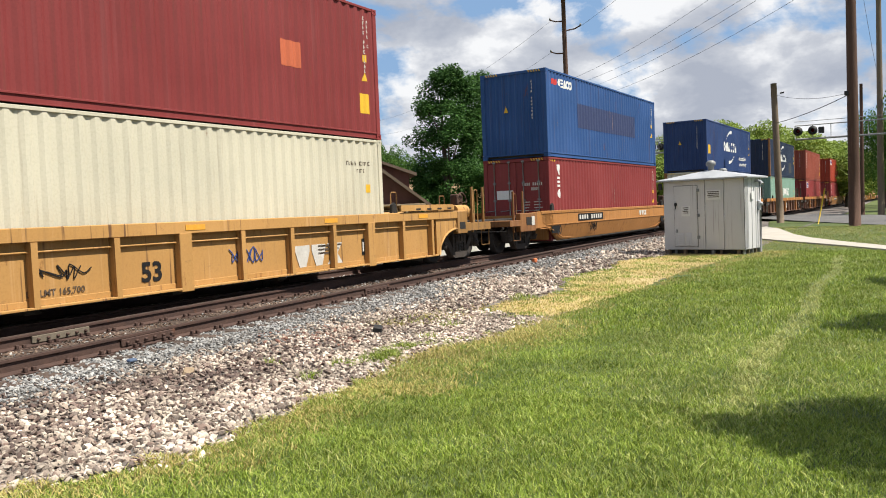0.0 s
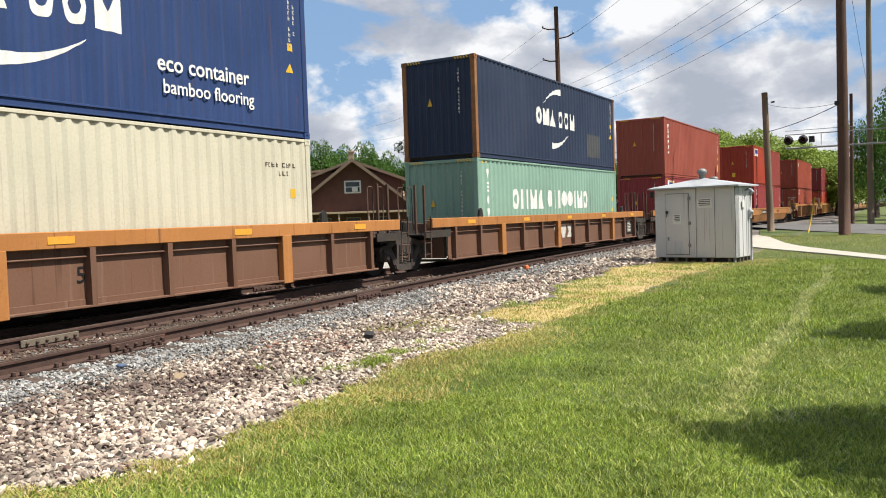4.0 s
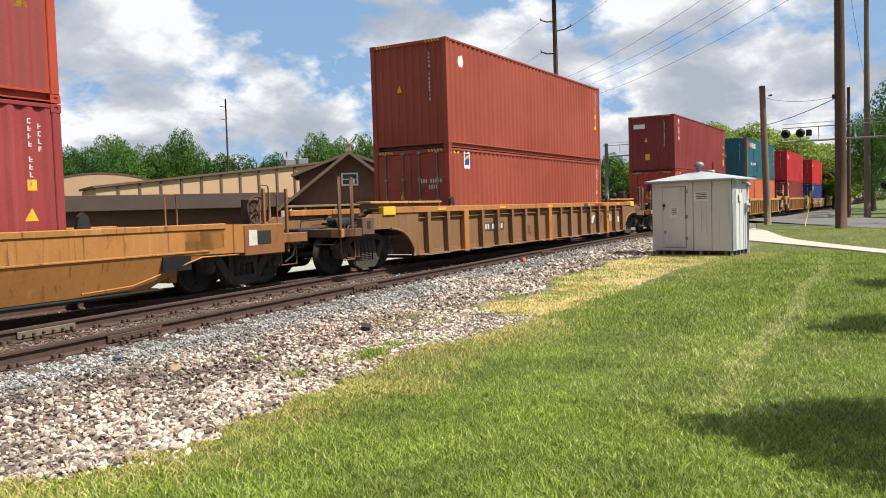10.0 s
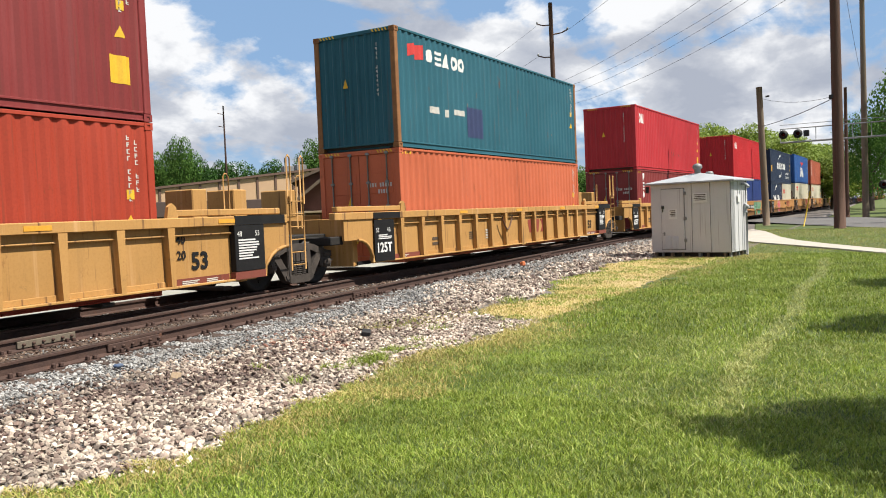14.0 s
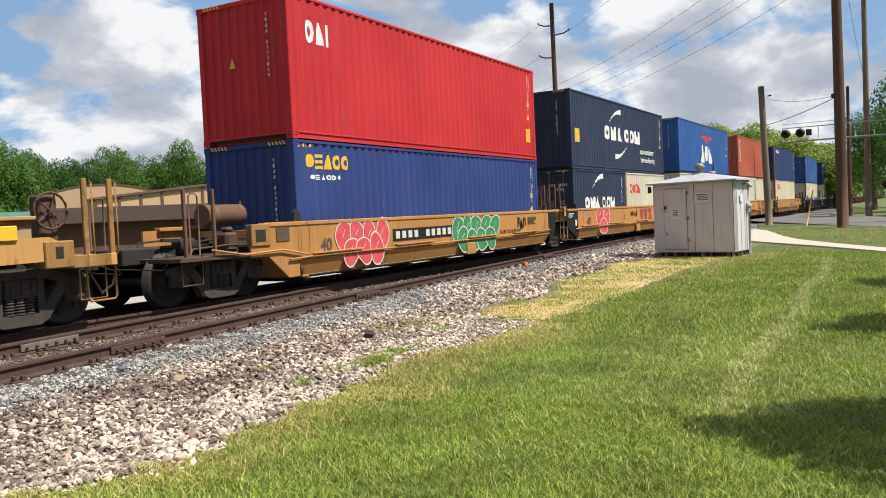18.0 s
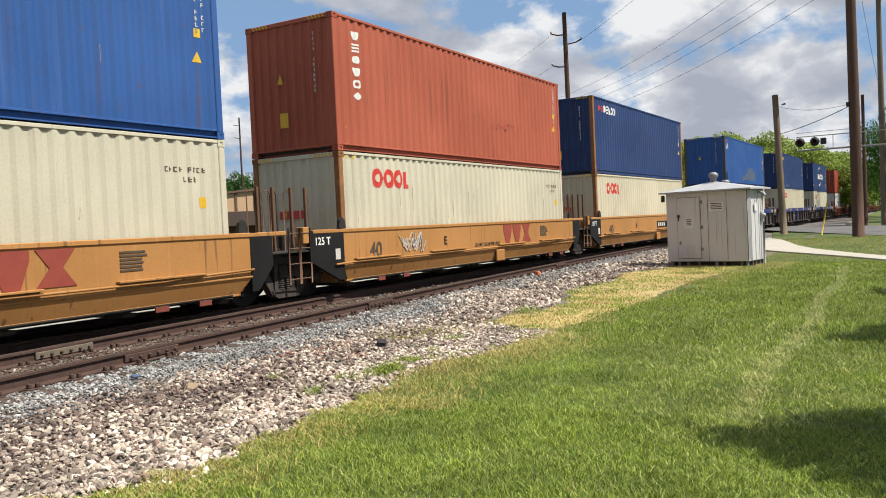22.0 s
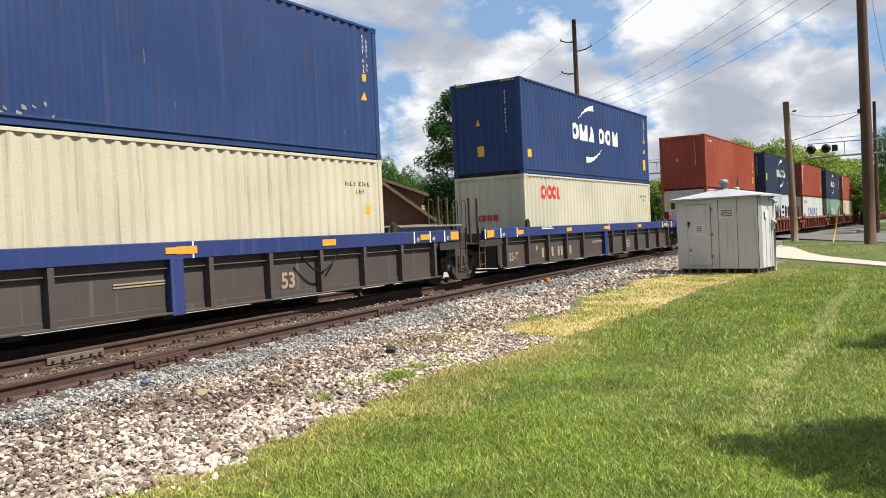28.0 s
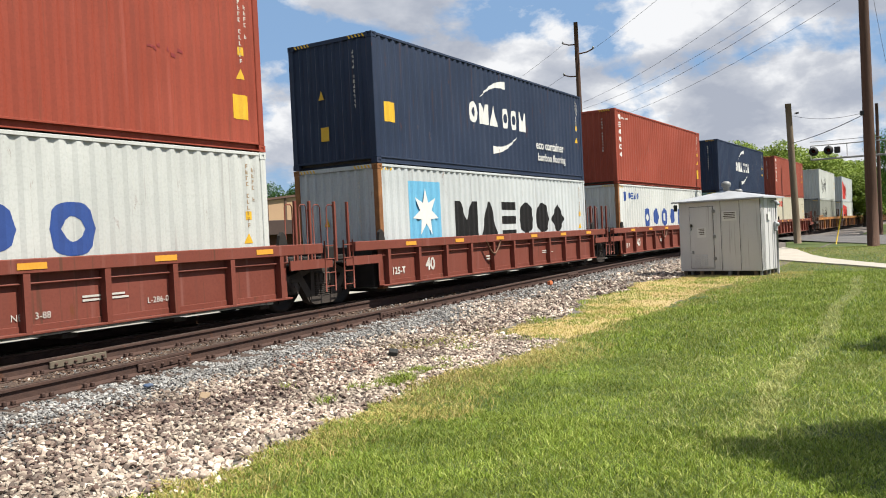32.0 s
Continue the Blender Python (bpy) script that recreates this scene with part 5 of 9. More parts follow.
def car_end(u, style, end, d, xe, long_well, mc, ms, zt, zb, cd, yn, yf):
    """What stands beyond the well: platform, railings, brake gear, coupler or shared pivot, and the bogie."""
    half = 3.65 if end == "C" else (1.66 if long_well else 1.32)
    smooth, deep = style.endswith("smooth"), style.endswith("deep")
    grim = style in ("navy_rib", "brown_rib")
    dirty = GRIME["orange" if style == "orange_smooth" else "brown" if style in ("tan_deep", "brown_rib") else "yellow"]
    deck = M_STEEL if grim else CAR["black"] if style == "ochre_smooth" else mc if style == "oxide_rib" else dirty
    railing = dirty if style in ("yellow_rib", "yellow_deep", "tan_deep", "orange_smooth") else GRIME["brown"] if style == "ochre_smooth" else ms if style == "oxide_rib" else M_RAILDARK

    def bx(g, a, ya, za, b, yb, zb2, bev=0.0):
        p, q = sorted((xe + d * a, xe + d * b))
        return g.box(p, ya, za, q, yb, zb2, bev)

    def at(a):
        return xe + d * a

    def flank(name, pts, mat, thick=0.05, inset=0.02, label=""):
        """A plate in the plane of each side."""
        for y_out, sg in ((yn, 1), (yf, -1)):
            ya, yb = sorted((y_out + sg * inset, y_out + sg * (inset + thick)))
            part(name, Shape().prism([(at(a), z) for a, z in pts], ya, yb), mat, u, label)

    def hooped(a, y, z0, z1, w=0.30, mat=None, r=0.017):
        part("grab_hoop", hoop([(at(a), y, z0), (at(a), y, z1 - 0.06), (at(a + 0.05), y, z1), (at(a + w - 0.05), y, z1), (at(a + w), y, z1 - 0.06), (at(a + w), y, z0)], r), mat or railing, u, "bent tube grab rail")

    # oxide bulkhead coloured black to stand for the dark hollow under the chord
    part("end_bulkhead", bx(Shape(), -0.15, 0.02, 0.55, 0.02, CW - 0.02, zt - 0.12, 0.01), M_UNDER if style == "oxide_rib" else ms, u)
    part("end_sill", bx(bx(Shape(), 0.02, 0.75, 1.02, half - 0.35, CW - 0.75, 1.30, 0.02), 0.5, -0.10, 1.06, 0.95, CW + 0.10, 1.24, 0.02), M_UNDER, u, "black centre sill over the bogie")
    if end == "C":
        top = zt - 0.34
        if smooth and style == "orange_smooth":
            flank("end_flank", [(0.0, zt), (2.45, zt - 0.05), (2.45, zt - 0.56), (0.0, zt - 0.50)], ms)
            part("end_box", bx(Shape(), 1.4, yn - 0.004, zt - 0.60, 2.5, yn + 0.16, zt - 0.04, 0.015), dirty, u)
            # flat black plate on the box stands for a shaded recess
            part("box_recess", bx(Shape(), 1.72, yn - 0.012, zt - 0.40, 2.10, yn - 0.003, zt - 0.16), M_UNDER, u, "black plate standing for a shaded recess")
            part("paper_notice", bx(Shape(), 1.5, yn - 0.012, zt - 0.42, 1.72, yn - 0.005, zt - 0.14), M_OFFWHITE, u, "pale paper notice")
            part("capacity_panel", Shape().prism([(at(-0.48), zt - 0.50), (at(0.12), zt - 0.50), (at(0.12), zt - 0.74), (at(-0.48), zt - 0.74)], yn + 0.018, yn + 0.03), M_BLACKINK, u, "black capacity panel")
            part("air_pipe", Shape().tube([(at(-1.9), yn + 0.14, zb + 0.10), (at(-1.0), yn + 0.13, zb + 0.13), (at(0.35), yn - 0.01, zt - 0.55), (at(1.2), yn - 0.02, zt - 0.56)], 0.016, 6), mc, u, "bent air pipe")
            part("end_platform", bx(Shape(), 2.4, yn, zt - 0.42, 3.2, yf, zt - 0.24, 0.01), dirty, u)
        elif smooth:
            reach = 1.3 if d < 0 else 2.0
            flank("end_flank", [(-0.02, zt - 0.04), (reach, zt - 0.06), (reach, zt - 0.62), (0.85, zt - 0.62), (0.30, zb + 0.04), (-0.02, zb + 0.04)], ms)
            part("end_box", bx(Shape(), reach - 0.5, yn - 0.012, zt - 0.42, reach, yn + 0.14, zt - 0.02, 0.012), dirty, u)
            # black plate in place of a recess lying in shade
            part("box_recess", bx(Shape(), reach - 0.36, yn - 0.018, zt - 0.34, reach - 0.1, yn - 0.010, zt - 0.12), M_UNDER, u, "black plate standing for a shaded recess")
            part("capacity_panel", bx(Shape(), 0.25, yn + 0.005, zt - 0.36, 0.62, yn + 0.017, zt - 0.10), M_DARKINK, u, "small faded panel")
            part("end_platform", bx(Shape(), reach, yn + 0.02, zt - 0.60, 2.95, yf - 0.02, zt - 0.52, 0.01), ms if d > 0 else M_RAILDARK, u)
            part("air_pipe", Shape().tube([(at(-0.4), yn - 0.03, zb + 0.42), (at(0.5), yn - 0.03, zt - 0.52), (at(1.5), yn - 0.02, zt - 0.55), (at(2.3), yn - 0.02, zt - 0.42)], 0.020, 6), ms, u, "bent air pipe")
            if d > 0:
                text_on(u, "11 REEFER CLEARANCE", 10.75, zt - 0.24, 0.15, M_BLACKINK, yn + 0.012, 0.002)
                text_on(u, "L 261-6", at(-0.1), zb + 0.52, 0.13, M_BLACKINK, yn + 0.014, 0.002)
                bars_on(u, at(-0.28), zt - 0.16, 0.55, 0.02, 7, M_DARKINK, yn + 0.016)
                for k, q in enumerate((0.42, 0.80, 1.2)):
                    part("gear_cover", bx(Shape(), q, yn + 0.2, zt - 0.02, q + 0.34, yn + 0.75, zt + 0.06 + 0.03 * (k % 2), 0.02), M_UNDER if k % 2 else GRIME["brown"], u, "low grimy brake gear cover")
            else:
                part("air_reservoir", Shape().tube([(at(0.75), 0.55, zt + 0.18), (at(0.80), 0.55, zt + 0.18), (at(1.65), 0.55, zt + 0.18), (at(1.70), 0.55, zt + 0.18)], 0.20, 14), GRIME["brown"], u, "rusty round air tank")
        elif deep:
            arc = [(0.22 + 1.0 * (1 - math.cos(k * math.pi / 12)), zb + 0.02 + (zt - 0.52 - zb) * math.sin(k * math.pi / 12)) for k in range(7)]
            flank("wheel_arch", [(-0.02, zt - cd), (2.0, zt - cd), (2.3, zt - 0.30), (2.3, zt - 0.49)] + arc[::-1] + [(-0.02, zb + 0.02)], ms, 0.06, 0.03, "side plate cut round over the bogie")
            edge = [(at(a), yn + 0.02, z) for a, z in arc]
            part("arch_lip", Shape().tube(edge, 0.035, 6), ms, u)
            part("end_box", bx(Shape(), 1.9, yn - 0.006, zt - 0.60, 2.36, yn + 0.16, zt - 0.22, 0.015), dirty, u)
            # the hole's shade is a black plate on the box front
            part("box_recess", bx(Shape(), 2.06, yn - 0.012, zt - 0.46, 2.18, yn - 0.003, zt - 0.30), M_UNDER, u, "black plate standing for a shaded hole")
            part("end_platform", bx(Shape(), 2.3, yn + 0.02, zt - 0.62, 3.0, yf - 0.02, zt - 0.44, 0.01), dirty, u)
            if style != "tan_deep" and d > 0:
                part("capacity_panel", bx(Shape(), -0.62, yn + 0.10, zb + 0.42, -0.10, yn + 0.12, zb + 0.78), M_BLACKINK, u, "black capacity panel")
            for k in range(4):
                part("walkway_plank", bx(Shape(), -1.30 + 0.80 * k, yn + 0.10, zt + 0.085, -0.53 + 0.80 * k, yn + 0.50, zt + 0.135, 0.008), CAR["yellow"], u, "yellow walkway plank over the deck")
            part("walkway_beam", bx(Shape(), -1.35, yn + 0.17, zt - 0.04, 1.85, yn + 0.44, zt + 0.083, 0.01), GRIME["brown"], u, "grimy beam under the walkway")
            part("chord_tip", bx(Shape(), 1.02, yn - 0.006, zt - 0.19, 1.52, yn + 0.14, zt + 0.01, 0.012), M_YELLOWINK, u, "bright yellow repainted tip")
            for a in (2.58, 3.02):
                part("handrail_post", bx(Shape(), a, yn + 0.05, zt - 0.60, a + 0.085, yn + 0.10, zt + 0.66, 0.008), railing, u, "flat yellow handrail post")
            for a in (2.72, 3.14):
                part("grab_rail", hoop([(at(a), yn + 0.07, zt - 0.45), (at(a), yn + 0.03, zt - 0.40), (at(a), yn + 0.03, zt + 0.60), (at(a), yn + 0.07, zt + 0.64)], 0.012), railing, u, "thin grab rail")
            part("step_plate", bx(Shape(), 2.60, yn + 0.02, zt - 0.62, 3.10, yn + 0.30, zt - 0.44, 0.01), mc, u, "yellow step plate")
            part("stirrup_step", hoop([(at(2.58), yn + 0.06, zt - 0.60), (at(2.58), yn + 0.05, 0.66), (at(2.62), yn + 0.05, 0.62), (at(3.04), yn + 0.05, 0.62), (at(3.08), yn + 0.05, 0.66), (at(3.08), yn + 0.06, zt - 0.60)], 0.018), railing, u, "hanging stirrup step")
        else:
            part("end_platform", bx(Shape(), 1.0, yn + 0.06, top - 0.05, 2.95, yf - 0.06, top, 0.008), deck, u)
            flank("platform_edge", [(0.98, top), (2.96, top), (2.96, top - 0.20), (0.98, top - 0.20)], deck, 0.04, 0.015)
            part("end_box", bx(Shape(), 1.02, yn - 0.012, zt - 0.60, 1.55, yn + 0.14, zt - (0.20 if style == "oxide_rib" else 0.02), 0.012), mc if style in ("navy_rib", "oxide_rib") else dirty, u)
            if style in ("yellow_rib", "brown_rib"):
                board = part("walkway_board", Shape().prism([(at(-1.7), zt + 0.03), (at(0.80), zt + 0.03), (at(0.80), zt + 0.14), (at(0.70), zt + 0.17), (at(-1.7), zt + 0.17)], yn - 0.035, yn + 0.015), CAR["yellow"] if style == "yellow_rib" else CAR["rusty"], u, "worn board standing on the chord")
                part("board_top", bx(Shape(), -1.7, yn + 0.017, zt + 0.12, 0.80, yn + 0.42, zt + 0.17, 0.006), dirty, u, "walkway over the chord")
                # cut-outs are black plates: their shade is colour, not depth
                for k in range(4):
                    part("board_slot", bx(Shape(), -1.05 + 0.5 * k, yn - 0.041, zt + 0.05, -0.85 + 0.5 * k, yn - 0.036, zt + 0.09), M_UNDER, board, "black plate standing for a shaded cut-out")
            if style == "yellow_rib":
                arc = [(0.10 + 0.95 * (1 - math.cos(k * math.pi / 12)), zb + 0.02 + (zt - 0.48 - zb) * math.sin(k * math.pi / 12)) for k in range(7)]
                flank("wheel_arch", [(-0.02, zt - cd), (1.6, zt - cd), (1.6, zt - 0.46)] + arc[::-1] + [(-0.02, zb + 0.02)], ms, 0.05, 0.04, "side plate cut round over the bogie")
                part("arch_lip", Shape().tube([(at(a), yn + 0.03, z) for a, z in arc], 0.03, 6), ms, u)
                part("air_reservoir", Shape().tube([(at(1.25), yn + 0.26, zt - 0.02), (at(1.30), yn + 0.26, zt - 0.02), (at(1.85), yn + 0.26, zt - 0.02), (at(1.90), yn + 0.26, zt - 0.02)], 0.17, 14), CAR["yellow"], u, "round yellow air tank")
            if style == "navy_rib":
                part("end_reflector", bx(Shape(), 1.10, yn - 0.02, zt - 0.26, 1.48, yn - 0.013, zt - 0.06), M_REFLECT, u, "large amber reflector")
            # recess drawn as a black plate, its shade put into the colour
            part("box_recess", bx(Shape(), 1.12, yn - 0.018, zt - 0.48, 1.42, yn - 0.010, zt - 0.30), M_UNDER, u, "black plate standing for a shaded recess")
            for k, (a0, a1, y, z) in enumerate(((0.1, 2.2, 0.25, 0.16), (0.3, 2.6, 0.5, 0.24), (0.2, 1.9, 0.85, 0.12), (0.4, 2.4, 1.3, 0.2))):
                part("brake_pipe", hoop([(at(a0), y, top + z), (at((a0 + a1) / 2), y + 0.05, top + z), (at(a1 - 0.15), y, top + z), (at(a1), y, top + 0.02)], 0.022), railing if k % 2 else M_UNDER, u)
            part("valve_box", bx(bx(Shape(), 0.75, 0.2, top, 1.15, 0.55, top + 0.42, 0.04), 0.85, 0.28, top + 0.42, 1.0, 0.45, top + 0.52, 0.03), deck, u, "cast brake valve")
            part("tool_shelf", bx(bx(bx(Shape(), 2.0, 0.15, top + 0.34, 2.7, 0.8, top + 0.38, 0.006), 2.05, 0.2, top, 2.1, 0.25, top + 0.34), 2.6, 0.2, top, 2.65, 0.25, top + 0.34), railing, u, "raised steel step")
            part("air_reservoir", Shape().tube([(at(0.5), CW - 0.6, top + 0.2), (at(1.6), CW - 0.6, top + 0.2)], 0.17, 12), mc, u, "round air tank")
        if smooth or deep:
            zd = zt - 0.50
            part("brake_cylinder", Shape().tube([(at(1.5), 0.75, zd + 0.16), (at(2.15), 0.75, zd + 0.16)], 0.13, 12).tube([(at(2.15), 0.75, zd + 0.16), (at(2.5), 0.75, zd + 0.16)], 0.03, 6), M_UNDER, u)
            part("brake_valve", bx(bx(Shape(), 1.1, 0.25, zd, 1.42, 0.6, zd + 0.36, 0.05), 1.16, 0.3, zd + 0.36, 1.34, 0.5, zd + 0.46, 0.04), M_RAILDARK, u, "cast brake valve")
            for k, (a0, a1, y, z) in enumerate(((0.4, 2.4, 0.2, 0.10), (0.6, 2.2, 0.42, 0.22), (0.9, 2.7, 1.0, 0.14), (0.5, 2.5, 1.45, 0.24))):
                part("brake_pipe", hoop([(at(a0), y, zd + z), (at((a0 + a1) / 2), y + 0.06, zd + z + 0.03), (at(a1 - 0.12), y, zd + z), (at(a1), y, zd - 0.05)], 0.02), M_UNDER if k % 2 else M_RAILDARK, u)
            part("brake_lever", Shape().bar((at(1.2), 0.95, zd + 0.2), (at(2.6), 0.6, zd + 0.28), 0.05, 0.06), M_UNDER, u)
        for a, z1 in ((2.05, 0.62), (2.7, 0.62)) if not deep else ():
            part("handrail_post", bx(Shape(), a, yn + 0.09, zt - 0.60, a + 0.055, yn + 0.15, zt + z1, 0.008), railing, u)
        if not deep:
            hooped(2.35, yn + 0.2, zt - 0.5, zt + 0.55, 0.20, None, 0.014)
        hooped(2.2, yf - 0.1, zt - 0.5, zt + 0.60)
        part("step_stirrup", hoop([(at(2.45), yn + 0.05, zt - 0.5), (at(2.45), yn + 0.05, 0.66), (at(2.90), yn + 0.05, 0.66), (at(2.90), yn + 0.05, zt - 0.5)], 0.015), railing, u, "bent rod foot step")
        part("coupler", bx(bx(Shape(), half - 0.4, MID - 0.09, 1.02, half - 0.06, MID + 0.09, 1.22, 0.02), half - 0.14, MID - 0.16, 0.97, half - 0.0, MID + 0.12, 1.27, 0.03), M_UNDER, u, "knuckle coupler")
        part("cut_lever", hoop([(at(half - 0.5), yn + 0.1, 1.05), (at(half - 0.42), yn + 0.12, 0.95), (at(half - 0.3), MID - 0.2, 0.98), (at(half - 0.2), MID, 1.1)], 0.014), M_UNDER, u, "uncoupling lever")
        part("air_hose", hoop([(at(half - 0.3), MID - 0.4, 1.05), (at(half - 0.15), MID - 0.45, 0.75), (at(half), MID - 0.35, 0.62)], 0.022), M_UNDER, u, "rubber air hose")
        if d > 0 or style in ("brown_rib", "navy_rib"):
            part("hand_wheel", shared("hand_wheel", hand_wheel), PAINT["orange"] if style in ("navy_rib", "ochre_smooth") else M_RAILDARK, u, "spoked brake hand wheel", at=(at(2.5), 0.42, zt + 0.22))
            part("brake_stand", bx(Shape(), 2.36, 0.48, 1.05, 2.66, 0.72, zt + 0.46, 0.03), M_RAILDARK, u, "upright brake gear housing")
        bogie(u, at(1.27 if style == "oxide_rib" else 1.52 if style == "brown_rib" else 1.74))
        return
    # articulated joint
    if deep:
        b0, b1, b2 = (-0.42, 0.15, 0.62) if d < 0 else (0.25, 0.95, 1.0)
        arc = [(b0 + (b1 - b0) * (1 - math.cos(k * math.pi / 12)), zb + 0.02 + (zt - 0.62 - zb) * math.sin(k * math.pi / 12)) for k in range(7)]
        flank("wheel_arch", [(min(0, b0) - 0.04, zt - cd), (b2, zt - cd), (b2, zt - 0.6)] + arc[::-1] + [(min(0, b0) - 0.04, zb + 0.02)], ms, 0.06, 0.03, "side plate cut round over the bogie")
        part("arch_lip", Shape().tube([(at(a), yn + 0.02, z) for a, z in arc], 0.035, 6), ms, u)
        if d > 0:
            part("capacity_panel", bx(bx(Shape(), -0.52, yn - 0.008, zb + 0.16, b0, yn + 0.12, zt - cd, 0.006), -0.5, yn - 0.012, zt - cd * 0.98, b1 - 0.1, yn + 0.01, zt + 0.004), M_BLACKINK, u, "black capacity panel")
            part("maroon_notice", bx(Shape(), -0.55, yn - 0.012, zb + 0.02, b0, yn + 0.1, zb + 0.15), CAR["oxide"], u, "maroon notice strip")
        part("stop_beam", bx(Shape(), -1.9, yn + 0.05, zt + 0.02, 0.8, yn + 0.19, zt + 0.13, 0.012), mc, u, "raised guide beam on the chord")
        for a, w in ((-0.15, 0.38), (0.95, 0.38)) if d > 0 else ((0.55, 0.34),):
            part("deck_block", bx(Shape(), a, CW * 0.45, zt - 0.05, a + w, CW * 0.75, zt + 0.55, 0.02), mc, u, "square yellow block on the deck")
        if d > 0:
            g = ladder(at(1.02), yn + 0.0, 0.66, zt + 0.35, 0.42, 6)
            part("end_ladder", g, mc, u, "tall end ladder")
            for a in (1.02, 1.42):
                hooped(a, yn + 0.03, zt + 0.2, zt + 1.15, 0.10, mc, 0.015)
        hooped(0.55, CW * 0.4, zt - 0.3, zt + 0.85, 0.14, mc, 0.014)
    else:
        if style == "ochre_smooth":
            reach = 1.05 if d < 0 else 0.55
            part("black_end_panel", Shape().prism([(at(-0.02), zt + 0.004), (at(reach), zt - 0.02), (at(reach), zt - 0.62), (at(0.15), zb + 0.06), (at(-0.02), zb + 0.06)], yn + 0.005, yn + 0.09), CAR["black"], u, "black end panel")
            if d < 0:
                text_on(u, "125 T", at(0.92), zt - 0.30, 0.21, M_WHITE, yn + 0.004, 0.004)
                part("paper_notice", bx(Shape(), 0.12, yn - 0.004, zt - 0.62, 0.28, yn + 0.004, zt - 0.40), M_OFFWHITE, u, "pale paper notice")
                part("end_bracket", bx(Shape(), 1.05, yn + 0.02, zt - 0.26, 1.22, yn + 0.2, zt + 0.06, 0.01), mc, u)
        elif not smooth:
            flank("platform_edge", [(0.0, zt - 0.30), (1.25, zt - 0.30), (1.25, zt - 0.48), (0.0, zt - 0.48)], deck, 0.04, 0.02)
        if style == "navy_rib":
            part("end_reflector", bx(Shape(), 0.50, yn - 0.008, zt - 0.24, 0.90, yn - 0.001, zt - 0.04), M_REFLECT, u, "large amber reflector")
            if d > 0:
                part("deck_board", bx(bx(Shape(), -1.6, yn + 0.10, zt + 0.10, 1.3, yn + 0.42, zt + 0.14, 0.006), -1.6, yn + 0.24, zt - 0.02, 0.9, yn + 0.28, zt + 0.10), M_GALV, u, "grey raised walkway board")
        for ya, yb in ((-0.20, 0.42), (CW - 0.42, CW + 0.20)):
            part("end_walkway", bx(Shape(), 0.3, ya, zt - 0.42, 1.35, yb, zt - 0.38, 0.006), M_STEEL, u, "steel end walkway")
        for yy in (yn + 0.02, yf - 0.02):
            part("end_ladder", ladder(at(1.02), yy, 0.62, zt + 0.05, 0.30 * d, 4), railing, u, "short end ladder")
        for q in (0.62, 1.05):
            part("handrail_post", bx(Shape(), q, 0.15, zt - 0.4, q + 0.06, 0.21, zt + 0.85, 0.008), railing, u)
            hooped(q + 0.1, 0.5, zt - 0.4, zt + 0.8, 0.22, railing, 0.013)
        g = Shape()
        part("brake_valve", bx(bx(g, 0.35, 0.7, zt - 0.45, 0.75, 1.1, zt - 0.05, 0.05), 0.45, 1.1, zt - 0.4, 0.65, 1.5, zt - 0.15, 0.04), M_UNDER, u)
    part("pivot_arm", bx(Shape(), half - 0.6, MID - 0.3, 1.05, half + 0.15, MID + 0.3, 1.3, 0.03), M_UNDER, u)
    if d > 0:
        bogie(u, CL + (3.70 if long_well else 1.61))


def lower_panel(u, mat, xa, xb, taper, z_top, z_low, y_out, sg, inward=0.19):
    """The lower half of a smooth side, leaning in towards the well's floor."""
    y0, y1, q = y_out + sg * 0.012, y_out + sg * (0.012 + inward), sg * 0.03
    outer = [(xa, y0, z_top), (xb, y0, z_top), (xb - taper, y1, z_low), (xa + taper, y1, z_low)]
    g = Shape()
    g.add(outer + [(x, y + q, z) for x, y, z in outer], [(3, 2, 1, 0), (4, 5, 6, 7)] + [(i, (i + 1) % 4, (i + 1) % 4 + 4, i + 4) for i in range(4)])
    part("lower_side_panel", g, mat, u)
    part("side_crease", Shape().box(xa, min(y_out + sg * 0.002, y_out + sg * 0.03), z_top - 0.012, xb, max(y_out + sg * 0.002, y_out + sg * 0.03), z_top + 0.02, 0.006), mat, u)


